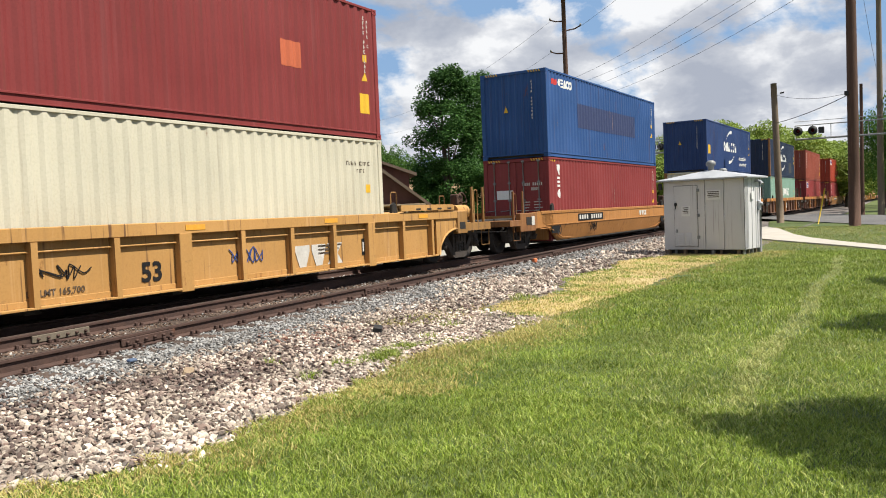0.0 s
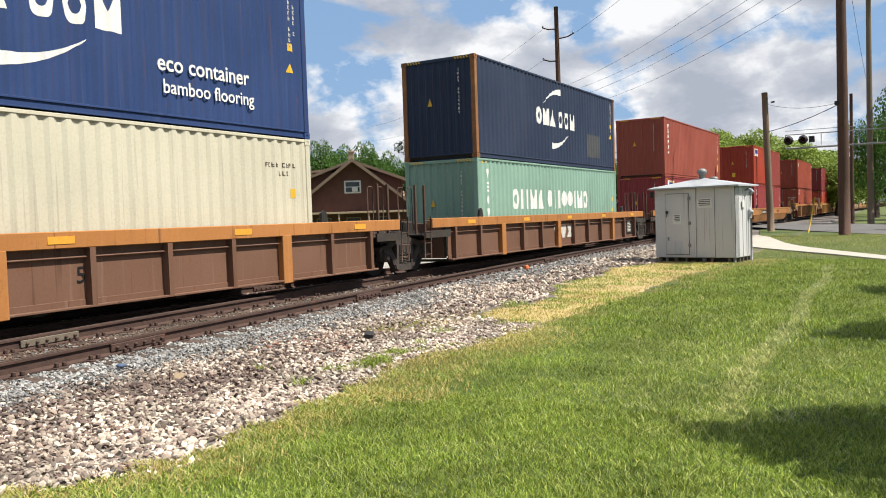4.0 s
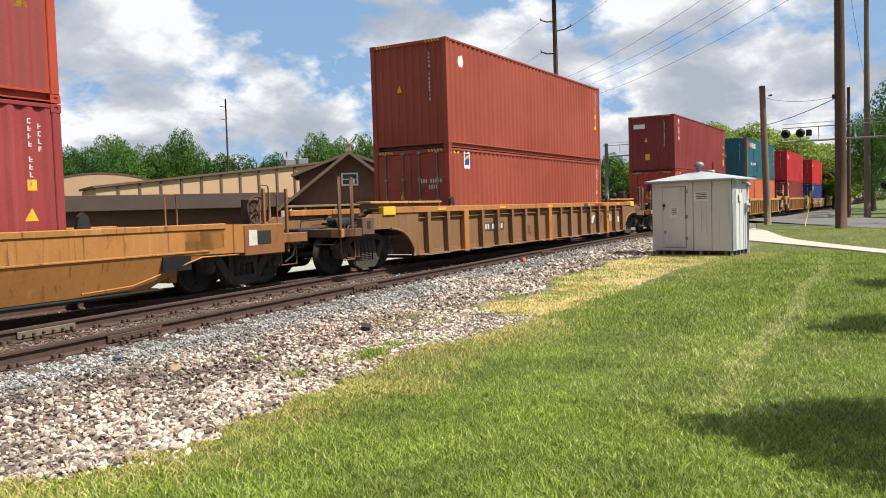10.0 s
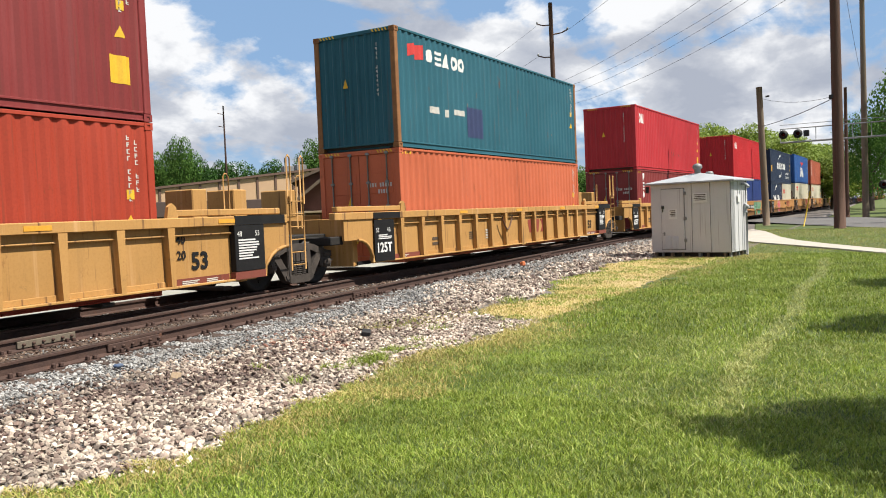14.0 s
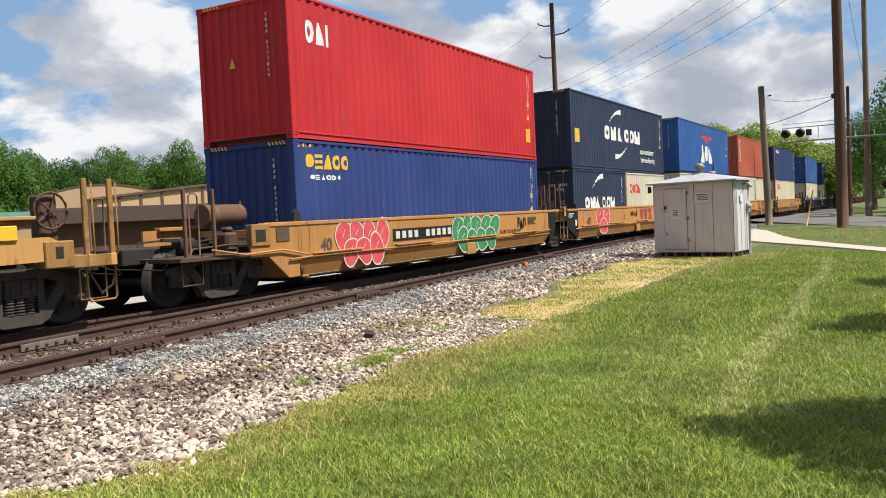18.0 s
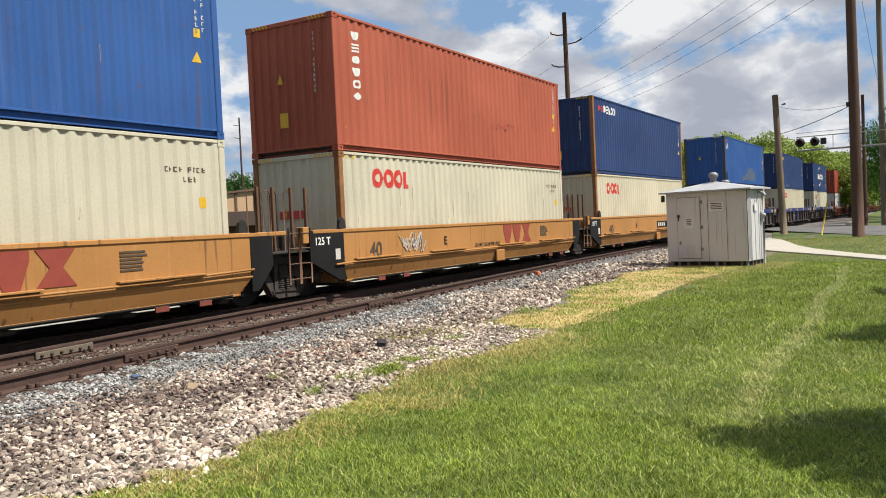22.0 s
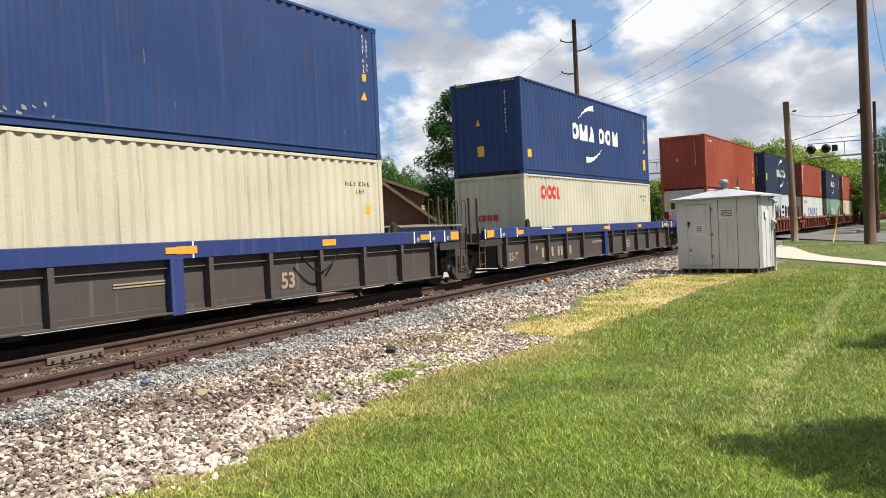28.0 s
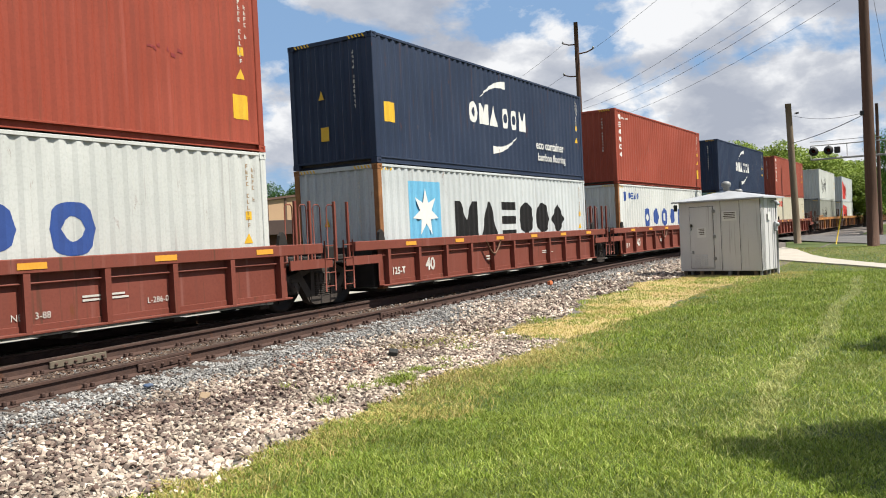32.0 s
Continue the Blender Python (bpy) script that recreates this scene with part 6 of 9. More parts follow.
def well_car(style, long_well, lead, trail, dip=False):
    """One unit: x from the leading end of its load. lead and trail: 'C' coupler, 'A' articulated (it carries the shared bogie at its tail)."""
    chord_c, side_c, zt, cd, zb, step, deep = STYLE[style]
    mc, ms = CAR[chord_c], CAR[side_c]
    over = 2.0 if long_well else 0.28
    x0, x1 = -over, CL + over
    yn, yf = -0.235, CW + 0.235
    u = thing("well_car", STYLE_WORD[style] + (", long well" if long_well else ", short well"), "freight car", "well cars of the train")
    for side, y_out, sg in (("near", yn, 1), ("far", yf, -1)):
        ya, yb = (y_out, y_out + 0.16) if sg > 0 else (y_out - 0.16, y_out)
        chord = part("top_chord", Shape().box(x0 - (1.5 if lead == "C" and step else 0.95), ya, zt - cd, x1 + (1.5 if trail == "C" and step else 0.95), yb, zt, 0.012), mc, u)
        if step:
            sheet_y = y_out + sg * 0.13
            xs0 = x0 + (0.45 if deep and lead == "A" else 0.0)
            part("side_sheet", Shape().box(xs0, min(sheet_y, sheet_y + sg * 0.012), zb + 0.05, x1, max(sheet_y, sheet_y + sg * 0.012), zt - cd), ms, u)
            part("bottom_sill", Shape().box(xs0, ya, zb, x1, yb, zb + 0.035, 0.006).box(xs0, sheet_y - 0.01, zb, x1, sheet_y + 0.02, zb + 0.12, 0.004), ms, u)
            n = max(2, int(round((x1 - xs0 - 0.5) / step)))
            post = shared(("post", style, side), lambda: Shape().prism([(-0.045, zb + 0.03), (0.045, zb + 0.03), (0.075 if deep else 0.05, zt - cd), (-0.075 if deep else -0.05, zt - cd)], 0, 0.13))
            wide = shared(("wide_post", style, side), lambda: Shape().box(-0.13, -0.004, zb - 0.03, 0.13, 0.13, zt - cd + 0.02, 0.01))
            for k in range(n + 1):
                x = xs0 + 0.25 + k * (x1 - xs0 - 0.5) / n + (0.24 if style == "tan_deep" else 0.0)
                big = k in (2, n // 2, n - 2) and long_well and (not deep or style == "tan_deep")
                if style == "yellow_deep":
                    x += 0.26 if k >= n // 2 else 0.0
                    big = k == n // 2
                    if 12.45 < x:
                        continue
                if style == "navy_rib":
                    big = k == n // 2
                    x = 6.10 if big else x
                part("post", wide if big else post, mc if big and style != "brown_rib" else ms if not big else mc, u, at=(x, ya if sg > 0 else yb - 0.13, 0))
            part("side_rail", Shape().tube([(x0, y_out + sg * 0.09, zt - cd - 0.13), (x1, y_out + sg * 0.09, zt - cd - 0.13)], 0.018, 6), ms, u)
        elif style == "orange_smooth":
            poly = [(x0 - 0.9, zt - 0.10), (x0 - 0.9, zt - 0.42), (x0 - 0.35, zt - 0.46), (x1 + 0.35, zt - 0.46), (x1 + 0.9, zt - 0.42), (x1 + 0.9, zt - 0.10)]
            part("side_sheet", Shape().prism(poly, min(y_out + sg * 0.02, y_out + sg * 0.07), max(y_out + sg * 0.02, y_out + sg * 0.07)), ms, u)
            lower_panel(u, ms, x0 - 0.55, x1 + 0.55, 1.30, zt - 0.46, zb, y_out, sg)
        else:
            poly = [(x0, zt - 0.08), (x0, zb + 0.32), (x1, zb + 0.32), (x1, zt - 0.08)]
            lower_panel(u, ms, x0, x1, 0.25, zb + 0.32, zb + 0.02, y_out, sg, 0.12)
            part("side_sheet", Shape().prism(poly, min(y_out + sg * 0.02, y_out + sg * 0.07), max(y_out + sg * 0.02, y_out + sg * 0.07)), ms, u)
            part("bottom_sill", Shape().box(x0 + 0.2, min(y_out + sg * 0.12, y_out + sg * 0.2), zb, x1 - 0.2, max(y_out + sg * 0.12, y_out + sg * 0.2), zb + 0.05, 0.008), ms, u)
            z = zb + 0.40
            part("air_pipe", Shape().tube([(x0 - 0.3, y_out - sg * 0.02, z - 0.02), (x0 + 0.3, y_out - sg * 0.03, z), (x1 - 2.4, y_out - sg * 0.03, z), (x1 - 2.0, y_out - sg * 0.03, z - (0.28 if dip else 0.0)), (x1 - 1.7, y_out - sg * 0.03, z + 0.02), (x1, y_out - sg * 0.03, z + 0.05)], 0.022, 6), ms, u)
            for a in (0.35, 3.4, 7.0, 9.9):
                part("lift_ledge", Shape().box(x0 + a, min(y_out - sg * 0.07, y_out + sg * 0.02), z + 0.04, x0 + a + 1.7, max(y_out - sg * 0.07, y_out + sg * 0.02), z + 0.075, 0.006), ms, u)
            part("jacking_pad", Shape().box(6.6, min(y_out - sg * 0.03, y_out + sg * 0.02), zb + 0.0, 7.1, max(y_out - sg * 0.03, y_out + sg * 0.02), zb + 0.32, 0.02), ms, u)
    for k in range(7):
        x = x0 + 0.5 + k * (x1 - x0 - 1.0) / 6
        part("cross_member", shared("cross_member", lambda: Shape().box(-0.12, 0.0, 0.435, 0.12, CW, 0.498, 0.01)), M_STEEL, u, at=(x, 0, 0))
    # added black strips that hide the load's base and keep the underside dark
    for ya, yb in ((-0.05, -0.02), (CW + 0.02, CW + 0.05)):
        part("floor_angle", Shape().box(x0 + (1.0 if style == "orange_smooth" else 0.05), ya, zb - 0.02, x1 - (1.0 if style == "orange_smooth" else 0.05), yb, zb + 0.06, 0.004), CAR["black"], u, "black strip added to keep the space under the side dark")
    part("brake_pipe", Shape().tube([(x0 + 0.4, -0.10, zb + 0.02), (x1 - 0.4, -0.10, zb + 0.02)], 0.025, 6), M_UNDER, u, "black brake pipe")
    # ends
    for end, d, xe in ((lead, -1, x0), (trail, 1, x1)):
        car_end(u, style, end, d, xe, long_well, mc, ms, zt, zb, cd, yn, yf)
    # guide wedge at each corner of the well
    for x in (x0 + over - 0.25, x1 - over + 0.12):
        part("container_guide", Shape().prism([(x - 0.12, zt - 0.02), (x + 0.12, zt - 0.02), (x + 0.08, zt + 0.18), (x, zt + 0.24), (x - 0.08, zt + 0.18)], yn + 0.03, yn + 0.10), M_UNDER if style != "yellow_deep" else mc, u, "steel container guide")
    # amber reflectors along the chord
    if step:
        for k in range(5 if long_well else 6):
            x = x0 + 0.9 + k * (x1 - x0 - 1.8) / (4 if long_well else 5)
            part("reflector", Shape().box(x, yn - 0.008, zt - cd * 0.72, x + 0.42, yn, zt - cd * 0.28), M_REFLECT, u, "amber reflective strip")
    return u


# ------------------------------------------------------------ the train
UNIT_S = [3.30, 25.10, 47.01, 66.59, 86.22, 109.68, 133.31, 156.82, 176.41, 196.00, 217.73, 233.16, 248.41, 263.84, 279.27, 300.98, 320.31, 339.82,
          361.53, 377.22, 392.80, 408.70, 424.80, 446.6, 466.2, 485.8, 507.6, 531.1, 554.6, 578.1]
LOW_Z, UP_Z = 0.375, 3.285


def put(unit_no, c, upper, dx=0.0, z=None):
    MOVERS.append((c, UNIT_S[unit_no] + dx, z if z is not None else (UP_Z if upper else LOW_Z)))
    return c


def load(no, low, top, low_doors=False, top_doors=False, low_post=None, top_post=None):
    a = put(no, container(low, False, low_doors, post=low_post), False)
    b = put(no, container(top, True, top_doors, post=top_post), True)
    for c, d in ((a, low_doors), (b, top_doors)):
        end_marks(c, CH, d)
    hazard(a, CH)
    return a, b


def car(no, *args):
    u = well_car(*args)
    MOVERS.append((u, UNIT_S[no], 0.0))
    return u


RUSTRUN = surface("rust_run_stain", (0.20, 0.105, 0.055), (0.34, 0.22, 0.13), scale=9, rough=0.9, bump=0.1)
RUSTPOST = surface("rusty_corner_post", (0.20, 0.082, 0.030), (0.33, 0.150, 0.055), scale=4, rough=0.85, bump=0.3, rust=0.3)


def plate_on(u, x, z, w, h, mat=None, ink=None, n=10, y=-0.232):
    """A dark panel with the car's number as plain bars."""
    part("number_panel", Shape().box(x, y - 0.006, z, x + w, y, z + h), mat or M_BLACKINK, u, "black number panel")
    step = w * 0.92 / n
    bar = Shape().box(0, -0.010, h * 0.2, step * 0.62, -0.007, h * 0.8).mesh("number_bar", BLANK)
    for k in range(n):
        if k != 4:
            part("number_bar", bar, ink or M_OFFWHITE, u, at=(x + w * 0.04 + k * step, y, z))


def number_bars(u, x, z, w, h, ink, n=10, y=-0.1, gap=4):
    step = w / n
    bar = Shape().box(0, -0.010, 0, step * 0.62, -0.003, h).mesh("number_bar", BLANK)
    for k in range(n):
        if k != gap:
            part("number_bar", bar, ink, u, at=(x + k * step, y, z))


def owner_blocks(u, x, z, w, h, ink, y=-0.232):
    for k in range(2):
        q = x + k * w / 3
        part("owner_mark", Shape().prism([(q, z + h), (q, z + h * 0.74), (q + w * 0.08, z), (q + w * 0.21, z), (q + w * 0.29, z + h * 0.74), (q + w * 0.29, z + h)], y - 0.006, y - 0.001), ink, u, "plain wedge shape")
    q = x + w * 0.665
    part("owner_mark", Shape().prism([(q, z), (q + w * 0.33, z), (q + w * 0.22, z + h * 0.5), (q + w * 0.33, z + h), (q, z + h), (q + w * 0.11, z + h * 0.5)], y - 0.006, y - 0.001), ink, u, "plain waisted shape")


def blob(u, x, z, w, h, ink, edge, y=-0.232, n=5, seed=1):
    """Sprayed graffiti: two rows of overlapping bulging shapes, each with a pale outline and a stroke inside."""
    rnd = random.Random(seed)
    m, layer = 26, 0
    for row, count in ((0, n), (1, max(1, n - 1))):
        for k in range(count):
            cx = x + w * (k + (0.5 if count == n else 1.0)) / n
            cz = z + h * (0.66 if row == 0 else 0.34) + rnd.uniform(-0.03, 0.03) * h
            rx, rz, tilt, lump = w / n * 0.60, h * 0.345 * rnd.uniform(0.9, 1.05), rnd.uniform(-0.25, 0.25), rnd.uniform(0, 6)
            ring = []
            for q in range(m):
                a = q * math.tau / m
                r = 1 + 0.10 * math.sin(2 * a + lump) + 0.06 * math.sin(3 * a + lump * 2)
                px_, pz = rx * r * math.cos(a), rz * r * math.sin(a)
                ring.append((px_ + tilt * pz, pz))
            yy = y - 0.008 - layer * 0.0012
            layer += 1
            part("graffiti", Shape().add([(cx, yy, cz)] + [(cx + a, yy, cz + b) for a, b in ring], [(0, q + 1, (q + 1) % m + 1) for q in range(m)]), ink, u, "sprayed graffiti shape")
            g = Shape()
            g.add([(cx + a * f, yy - 0.0006, cz + b * f) for f in (1.03, 0.93) for a, b in ring], [(q, (q + 1) % m, m + (q + 1) % m, m + q) for q in range(m)])
            part("graffiti_outline", g, edge, u, "pale sprayed outline")
            v = Shape().bar((cx - rx * 0.25, yy - 0.001, cz + rz * rnd.uniform(-0.3, 0.1)), (cx + rx * 0.15, yy - 0.001, cz + rz * 0.45), 0.022, 0.004)
            part("graffiti_stroke", v, edge, u, "pale sprayed stroke")


def scrawl(u, x, z, w, h, ink, y=-0.1, seed=3, line=0.02):
    """A quick sprayed tag: two rounded, tangled lines."""
    rnd = random.Random(seed)
    for stroke in range(2):
        n = 11
        ctrl = [(x + w * (0.04 + 0.92 * k / (n - 1)) + rnd.uniform(-0.10, 0.10) * w, z + h * ((0.78 if k % 2 else 0.18) + rnd.uniform(-0.18, 0.2))) for k in range(n)]
        pts = []
        for k in range(1, n - 2):
            p0, p1, p2, p3 = ctrl[k - 1:k + 3]
            for q in (0, 0.25, 0.5, 0.75):
                pts.append(tuple(0.5 * (2 * p1[i] + (p2[i] - p0[i]) * q + (2 * p0[i] - 5 * p1[i] + 4 * p2[i] - p3[i]) * q * q + (3 * p1[i] - p0[i] - 3 * p2[i] + p3[i]) * q**3) for i in (0, 1)))
        g = Shape()
        for a, b in zip(pts, pts[1:]):
            g.bar((a[0], y - 0.006 - 0.002 * stroke, a[1]), (b[0], y - 0.006 - 0.002 * stroke, b[1]), 0.010, line * 0.7)
        part("graffiti", g, ink, u, "tangled spray-paint line")


def make_train():
    YN = -0.235
    # 0: maroon on cream, yellow ribbed car
    u = car(0, "yellow_rib", True, "C", "C")
    a, b = load(0, "cream", "maroon")
    decal_set(b, CL, CH, plate=True)
    column(0, 0, b, "repair_patch", PAINT["orange"], [rect(8.9, 9.5, 1.25, 1.75)], "orange repaired patch")
    mark_discs(a, ink=M_REDINK)
    text_on(u, "53", 5.28, 0.72, 0.42, M_BLACKINK, -0.11, 0.012)
    scrawl(u, 3.35, 0.86, 1.15, 0.24, M_BLACKINK, -0.112, 5)
    text_on(u, "LD LMT 165,700", 3.4, 0.68, 0.13, M_DARKINK, -0.112, 0.002)
    scrawl(u, 7.1, 0.78, 1.0, 0.36, M_BLUEINK, -0.112, 6)
    owner_blocks(u, 8.9, 0.64, 1.5, 0.42, M_OFFWHITE, -0.11)
    plate_on(u, 11.1, 0.75, 0.5, 0.35, M_BLACKINK, M_OFFWHITE, 6, -0.11)
    bars_on(u, 9.6, 1.0, 0.9, 0.04, 3, M_DARKINK, -0.11)
    # 1: weathered blue on maroon with doors, smooth orange car
    u = car(1, "orange_smooth", False, "C", "C")
    a, b = load(1, "maroon", "slate", low_doors=True)
    decal_set(a, CL, CH, plate=False)
    decal_set(b, CL, CH)
    mark_upright(a, 0.75, 2.66, 3, 0.34, 0.26, 0.07)
    column(0, 0, b, "owner_mark", M_REDINK, [(0.5, 0.75, 2.42, 2.60, 2.46, 2.62), (0.72, 0.98, 2.40, 2.56, 2.46, 2.66)], "red slanted shapes")
    mark_row(b, 1.05, 2.38, 5, 0.2, 0.28, 0.05, M_WHITE, "white blocks")
    column(0, 0, b, "repaint_patch", M_PATCH, [rect(2.75, 9.25, 1.12, 1.98)], "dark blue repainted panel")
    part("end_owner_mark", Shape().box(0.006, 1.35, 1.55, 0.012, 1.95, 1.85), M_WHITE, a, "white block mark")
    text_on(u, "40", -0.05, 0.72, 0.42, M_BLACKINK, YN + 0.015, 0.012)
    plate_on(u, 1.9, 1.10, 2.5, 0.25, None, None, 10, YN + 0.015)
    owner_blocks(u, 8.8, 1.13, 1.0, 0.2, M_OFFWHITE, YN + 0.015)
    scrawl(u, 2.9, 0.68, 1.0, 0.4, M_BLACKINK, YN + 0.012, 8)
    # 2, 3, 4: rusty brown three-unit car
    u = car(2, "brown_rib", True, "C", "A")
    a, b = load(2, "cream", "navy", low_post=RUSTPOST)
    mark_discs(a)
    mark_swooshes(b)
    decal_set(b, CL, CH)
    column(0, 0, b, "large_placard", M_YELLOWINK, [rect(0.45, 0.85, 1.0, 1.5)], "yellow placard")
    text_on(u, "B", 0.3, 0.95, 0.24, M_DARKINK, YN - 0.006)
    number_bars(u, 1.3, 0.83, 2.2, 0.20, M_OFFWHITE, 10, -0.11)
    text_on(u, "53", 6.6, 0.86, 0.34, M_BLACKINK, -0.11)
    bars_on(u, 3.5, 1.46, 2.2, 0.035, 1, M_DARKINK, YN)
    u = car(3, "brown_rib", True, "A", "A")
    a, b = load(3, "mint", "midnight", top_post=RUSTPOST, low_post=None)
    mark_swooshes(b, small=False)
    decal_set(b, CL, CH)
    decal_set(a, CL, CH, bars=False)
    mark_shapes(a, 2.3, 1.42, "oiima_siippimo", 0.46, 0.62, 0.09, M_WHITE)
    mark_upright(a, 0.55, 2.6, 4, 0.28, 0.2, 0.1)
    column(0, 0, b, "repaint_patch", M_GREYPATCH, [rect(8.9, 10.35, 0.42, 1.28)], "faded grey patch")
    owner_blocks(u, 5.2, 0.78, 1.7, 0.42, M_OFFWHITE, -0.11)
    part("capacity_panel", Shape().box(13.08, -0.113, 0.64, 13.98, -0.106, 1.26), M_BLACKINK, u, "black capacity panel")
    bars_on(u, 13.2, 1.14, 0.55, 0.035, 7, M_OFFWHITE, -0.116)
    u = car(4, "brown_rib", True, "A", "C")
    a, b = load(4, "wine", "brick")
    decal_set(a, CL, CH)
    decal_set(b, CL, CH, plate=True)
    mark_upright(b, 0.60, 2.58, 6, 0.18, 0.25, 0.08)
    column(0, 0, a, "emblem", M_WHITE, [rect(0.52, 1.66, 2.12, 2.70)], "white emblem board")
    column(0, -0.003, a, "emblem_field", M_BLUEDECAL, [(0.80, 1.62, 2.32, 2.66, 2.42, 2.54), (0.56, 1.62, 2.15, 2.28, 2.15, 2.28)], "blue field")
    column(0, -0.003, a, "emblem_blaze", M_YELLOWINK, [(0.86, 1.60, 2.60, 2.66, 2.54, 2.66)], "yellow blaze")
    text_on(u, "25-T", -1.05, 0.82, 0.30, M_OFFWHITE, -0.11, 0.006)
    number_bars(u, 1.0, 0.83, 2.0, 0.2, M_OFFWHITE, 10, -0.11)
    text_on(u, "53", 9.3, 0.8, 0.38, M_BLACKINK, -0.11, 0.01)
    text_on(u, "52900 LBS MAX GROSS WT FOR 20 FT CONTAINER", 5.9, 1.46, 0.10, M_BLACKINK, YN - 0.012, 0.001)
    # 5: flame red on wine, smooth orange car
    u = car(5, "orange_smooth", True, "C", "C")
    a, b = load(5, "wine", "flame")
    decal_set(a, CL, CH)
    decal_set(b, CL, CH)
    mark_upright(a, 0.88, 2.54, 3, 0.42, 0.33, 0.26, kinds="oes")
    column(0, 0, b, "repaint_patch", M_REDPATCH, [rect(8.1, 12.0, 0.16, 2.82)], "duller repainted panel")
    column(0, 0, b, "emblem", M_WHITE, [rect(0.51, 1.77, 2.12, 2.66)], "white emblem board")
    column(0, -0.003, b, "emblem_field", M_BLUEDECAL, [rect(0.60, 1.68, 2.30, 2.60)], "blue field")
    column(0, -0.003, b, "emblem_blaze", M_YELLOWINK, [rect(1.2, 1.68, 2.42, 2.60)], "yellow blaze")
    plate_on(u, 1.8, 1.08, 2.7, 0.27, None, None, 10, YN + 0.015)
    text_on(u, "40", 0.72, 1.24, 0.17, M_BLACKINK, YN + 0.015, 0.003)
    text_on(u, "20", 0.72, 1.06, 0.17, M_BLACKINK, YN + 0.015, 0.003)
    text_on(u, "K", 5.06, 1.12, 0.14, M_DARKINK, YN + 0.015, 0.002)
    owner_blocks(u, 8.6, 1.08, 1.1, 0.25, M_MAROONINK, YN + 0.015)
    column(0, 0, b, "repair_spot", M_WHITE, [rect(6.2, 6.4, 0.75, 0.9)])
    # 6: tan deep-ribbed single car
    u = car(6, "tan_deep", True, "C", "C")
    a, b = load(6, "rustred", "rustred", low_doors=True)
    decal_set(a, CL, CH)
    decal_set(b, CL, CH)
    mark_emblem(a, 0.85, 2.36, 0.46)
    column(0, 0, b, "emblem", M_WHITE, disc(0.85, 2.35, 0.16, 0.16, 8), "white disc")
    plate_on(u, 1.4, 0.98, 1.6, 0.24, M_DARKINK, M_OFFWHITE, 10, -0.11)
    bars_on(u, 4.5, 1.0, 0.5, 0.04, 4, M_DARKINK, -0.11)
    text_on(u, "53", 11.42, 0.95, 0.42, M_DARKINK, -0.11, 0.012)
    text_on(u, "20", 12.13, 1.28, 0.16, M_BLACKINK, YN - 0.006, 0.003)
    text_on(u, "40", 12.13, 1.10, 0.16, M_BLACKINK, YN - 0.006, 0.003)
    part("logo_panel", Shape().box(10.33, -0.113, 0.93, 11.10, -0.108, 1.25), M_DARKINK, u, "worn dark painted panel")
    for k in range(4):
        part("logo_stripe", Shape().box(10.33, -0.118, 0.98 + 0.055 * k, 10.62 + 0.04 * k, -0.1135, 1.01 + 0.055 * k), M_OFFWHITE, u, "worn pale stripe")
    part("logo_shape", Shape().prism([(10.60, 0.94), (10.84, 0.94), (11.04, 1.24), (10.80, 1.24)], -0.1175, -0.1135), M_OFFWHITE, u, "worn pale slanted shape")
    bars_on(u, 12.46, 1.20, 0.56, 0.018, 8, M_OFFWHITE, -0.11, False)
    bars_on(u, 13.34, 1.10, 0.34, 0.03, 5, M_OFFWHITE, -0.11)
    part("paper_notice", Shape().box(13.80, -0.116, 0.90, 13.98, -0.110, 1.12), M_WHITE, u, "small white notice")
    part("capacity_sticker", Shape().box(9.55, YN - 0.012, 1.60, 9.95, YN - 0.002, 1.69), M_DARKINK, u, "faded stencil patch")
    bars_on(u, 10.7, 1.67, 1.2, 0.016, 3, M_REDINK, YN - 0.006)
    # 7, 8, 9: yellow three-unit car
    u = car(7, "yellow_deep", True, "C", "A")
    a, b = load(7, "flame", "maroon", low_doors=True)
    decal_set(a, CL, CH)
    decal_set(b, CL, CH, plate=True)
    mark_emblem(a, 0.88, 2.34, 0.48)
    mark_upright(b, 0.80, 2.68, 3, 0.34, 0.26, 0.07)
    part("end_owner_mark", Shape().box(0.004, 1.55, 2.25, 0.012, 2.15, 2.48), M_WHITE, b, "white block mark")
    plate_on(u, 0.60, 1.00, 1.65, 0.24, None, None, 10, -0.11)
    text_on(u, "40", 0.15, 1.28, 0.22, M_BLACKINK, -0.115, 0.004)
    text_on(u, "20", 0.15, 1.02, 0.22, M_BLACKINK, -0.115, 0.004)
    u8 = car(8, "yellow_deep", True, "A", "A")
    a, b = load(8, "orange", "teal", low_doors=True, top_post=RUSTPOST)
    decal_set(b, CL, CH)
    decal_set(a, CL, CH)
    column(0, 0, b, "owner_mark", M_REDINK, [(0.58, 0.95, 2.24, 2.54, 2.34, 2.62), (0.92, 1.36, 2.20, 2.56, 2.26, 2.62)], "red slanted shapes")
    mark_row(b, 1.48, 2.20, 5, 0.36, 0.36, 0.07, M_WHITE, "white blocks")
    column(0, 0, b, "repaint_patch", M_PATCH, [rect(3.6, 4.6, 0.45, 1.28)], "dark blue patch")
    for box in (rect(1.6, 2.1, 0.95, 1.12), rect(2.4, 2.55, 0.9, 1.1), rect(2.9, 3.5, 1.0, 1.15)):
        column(0, 0, b, "sticker", M_OFFWHITE, [box], "pale worn sticker")
    u9 = car(9, "yellow_deep", True, "A", "C")
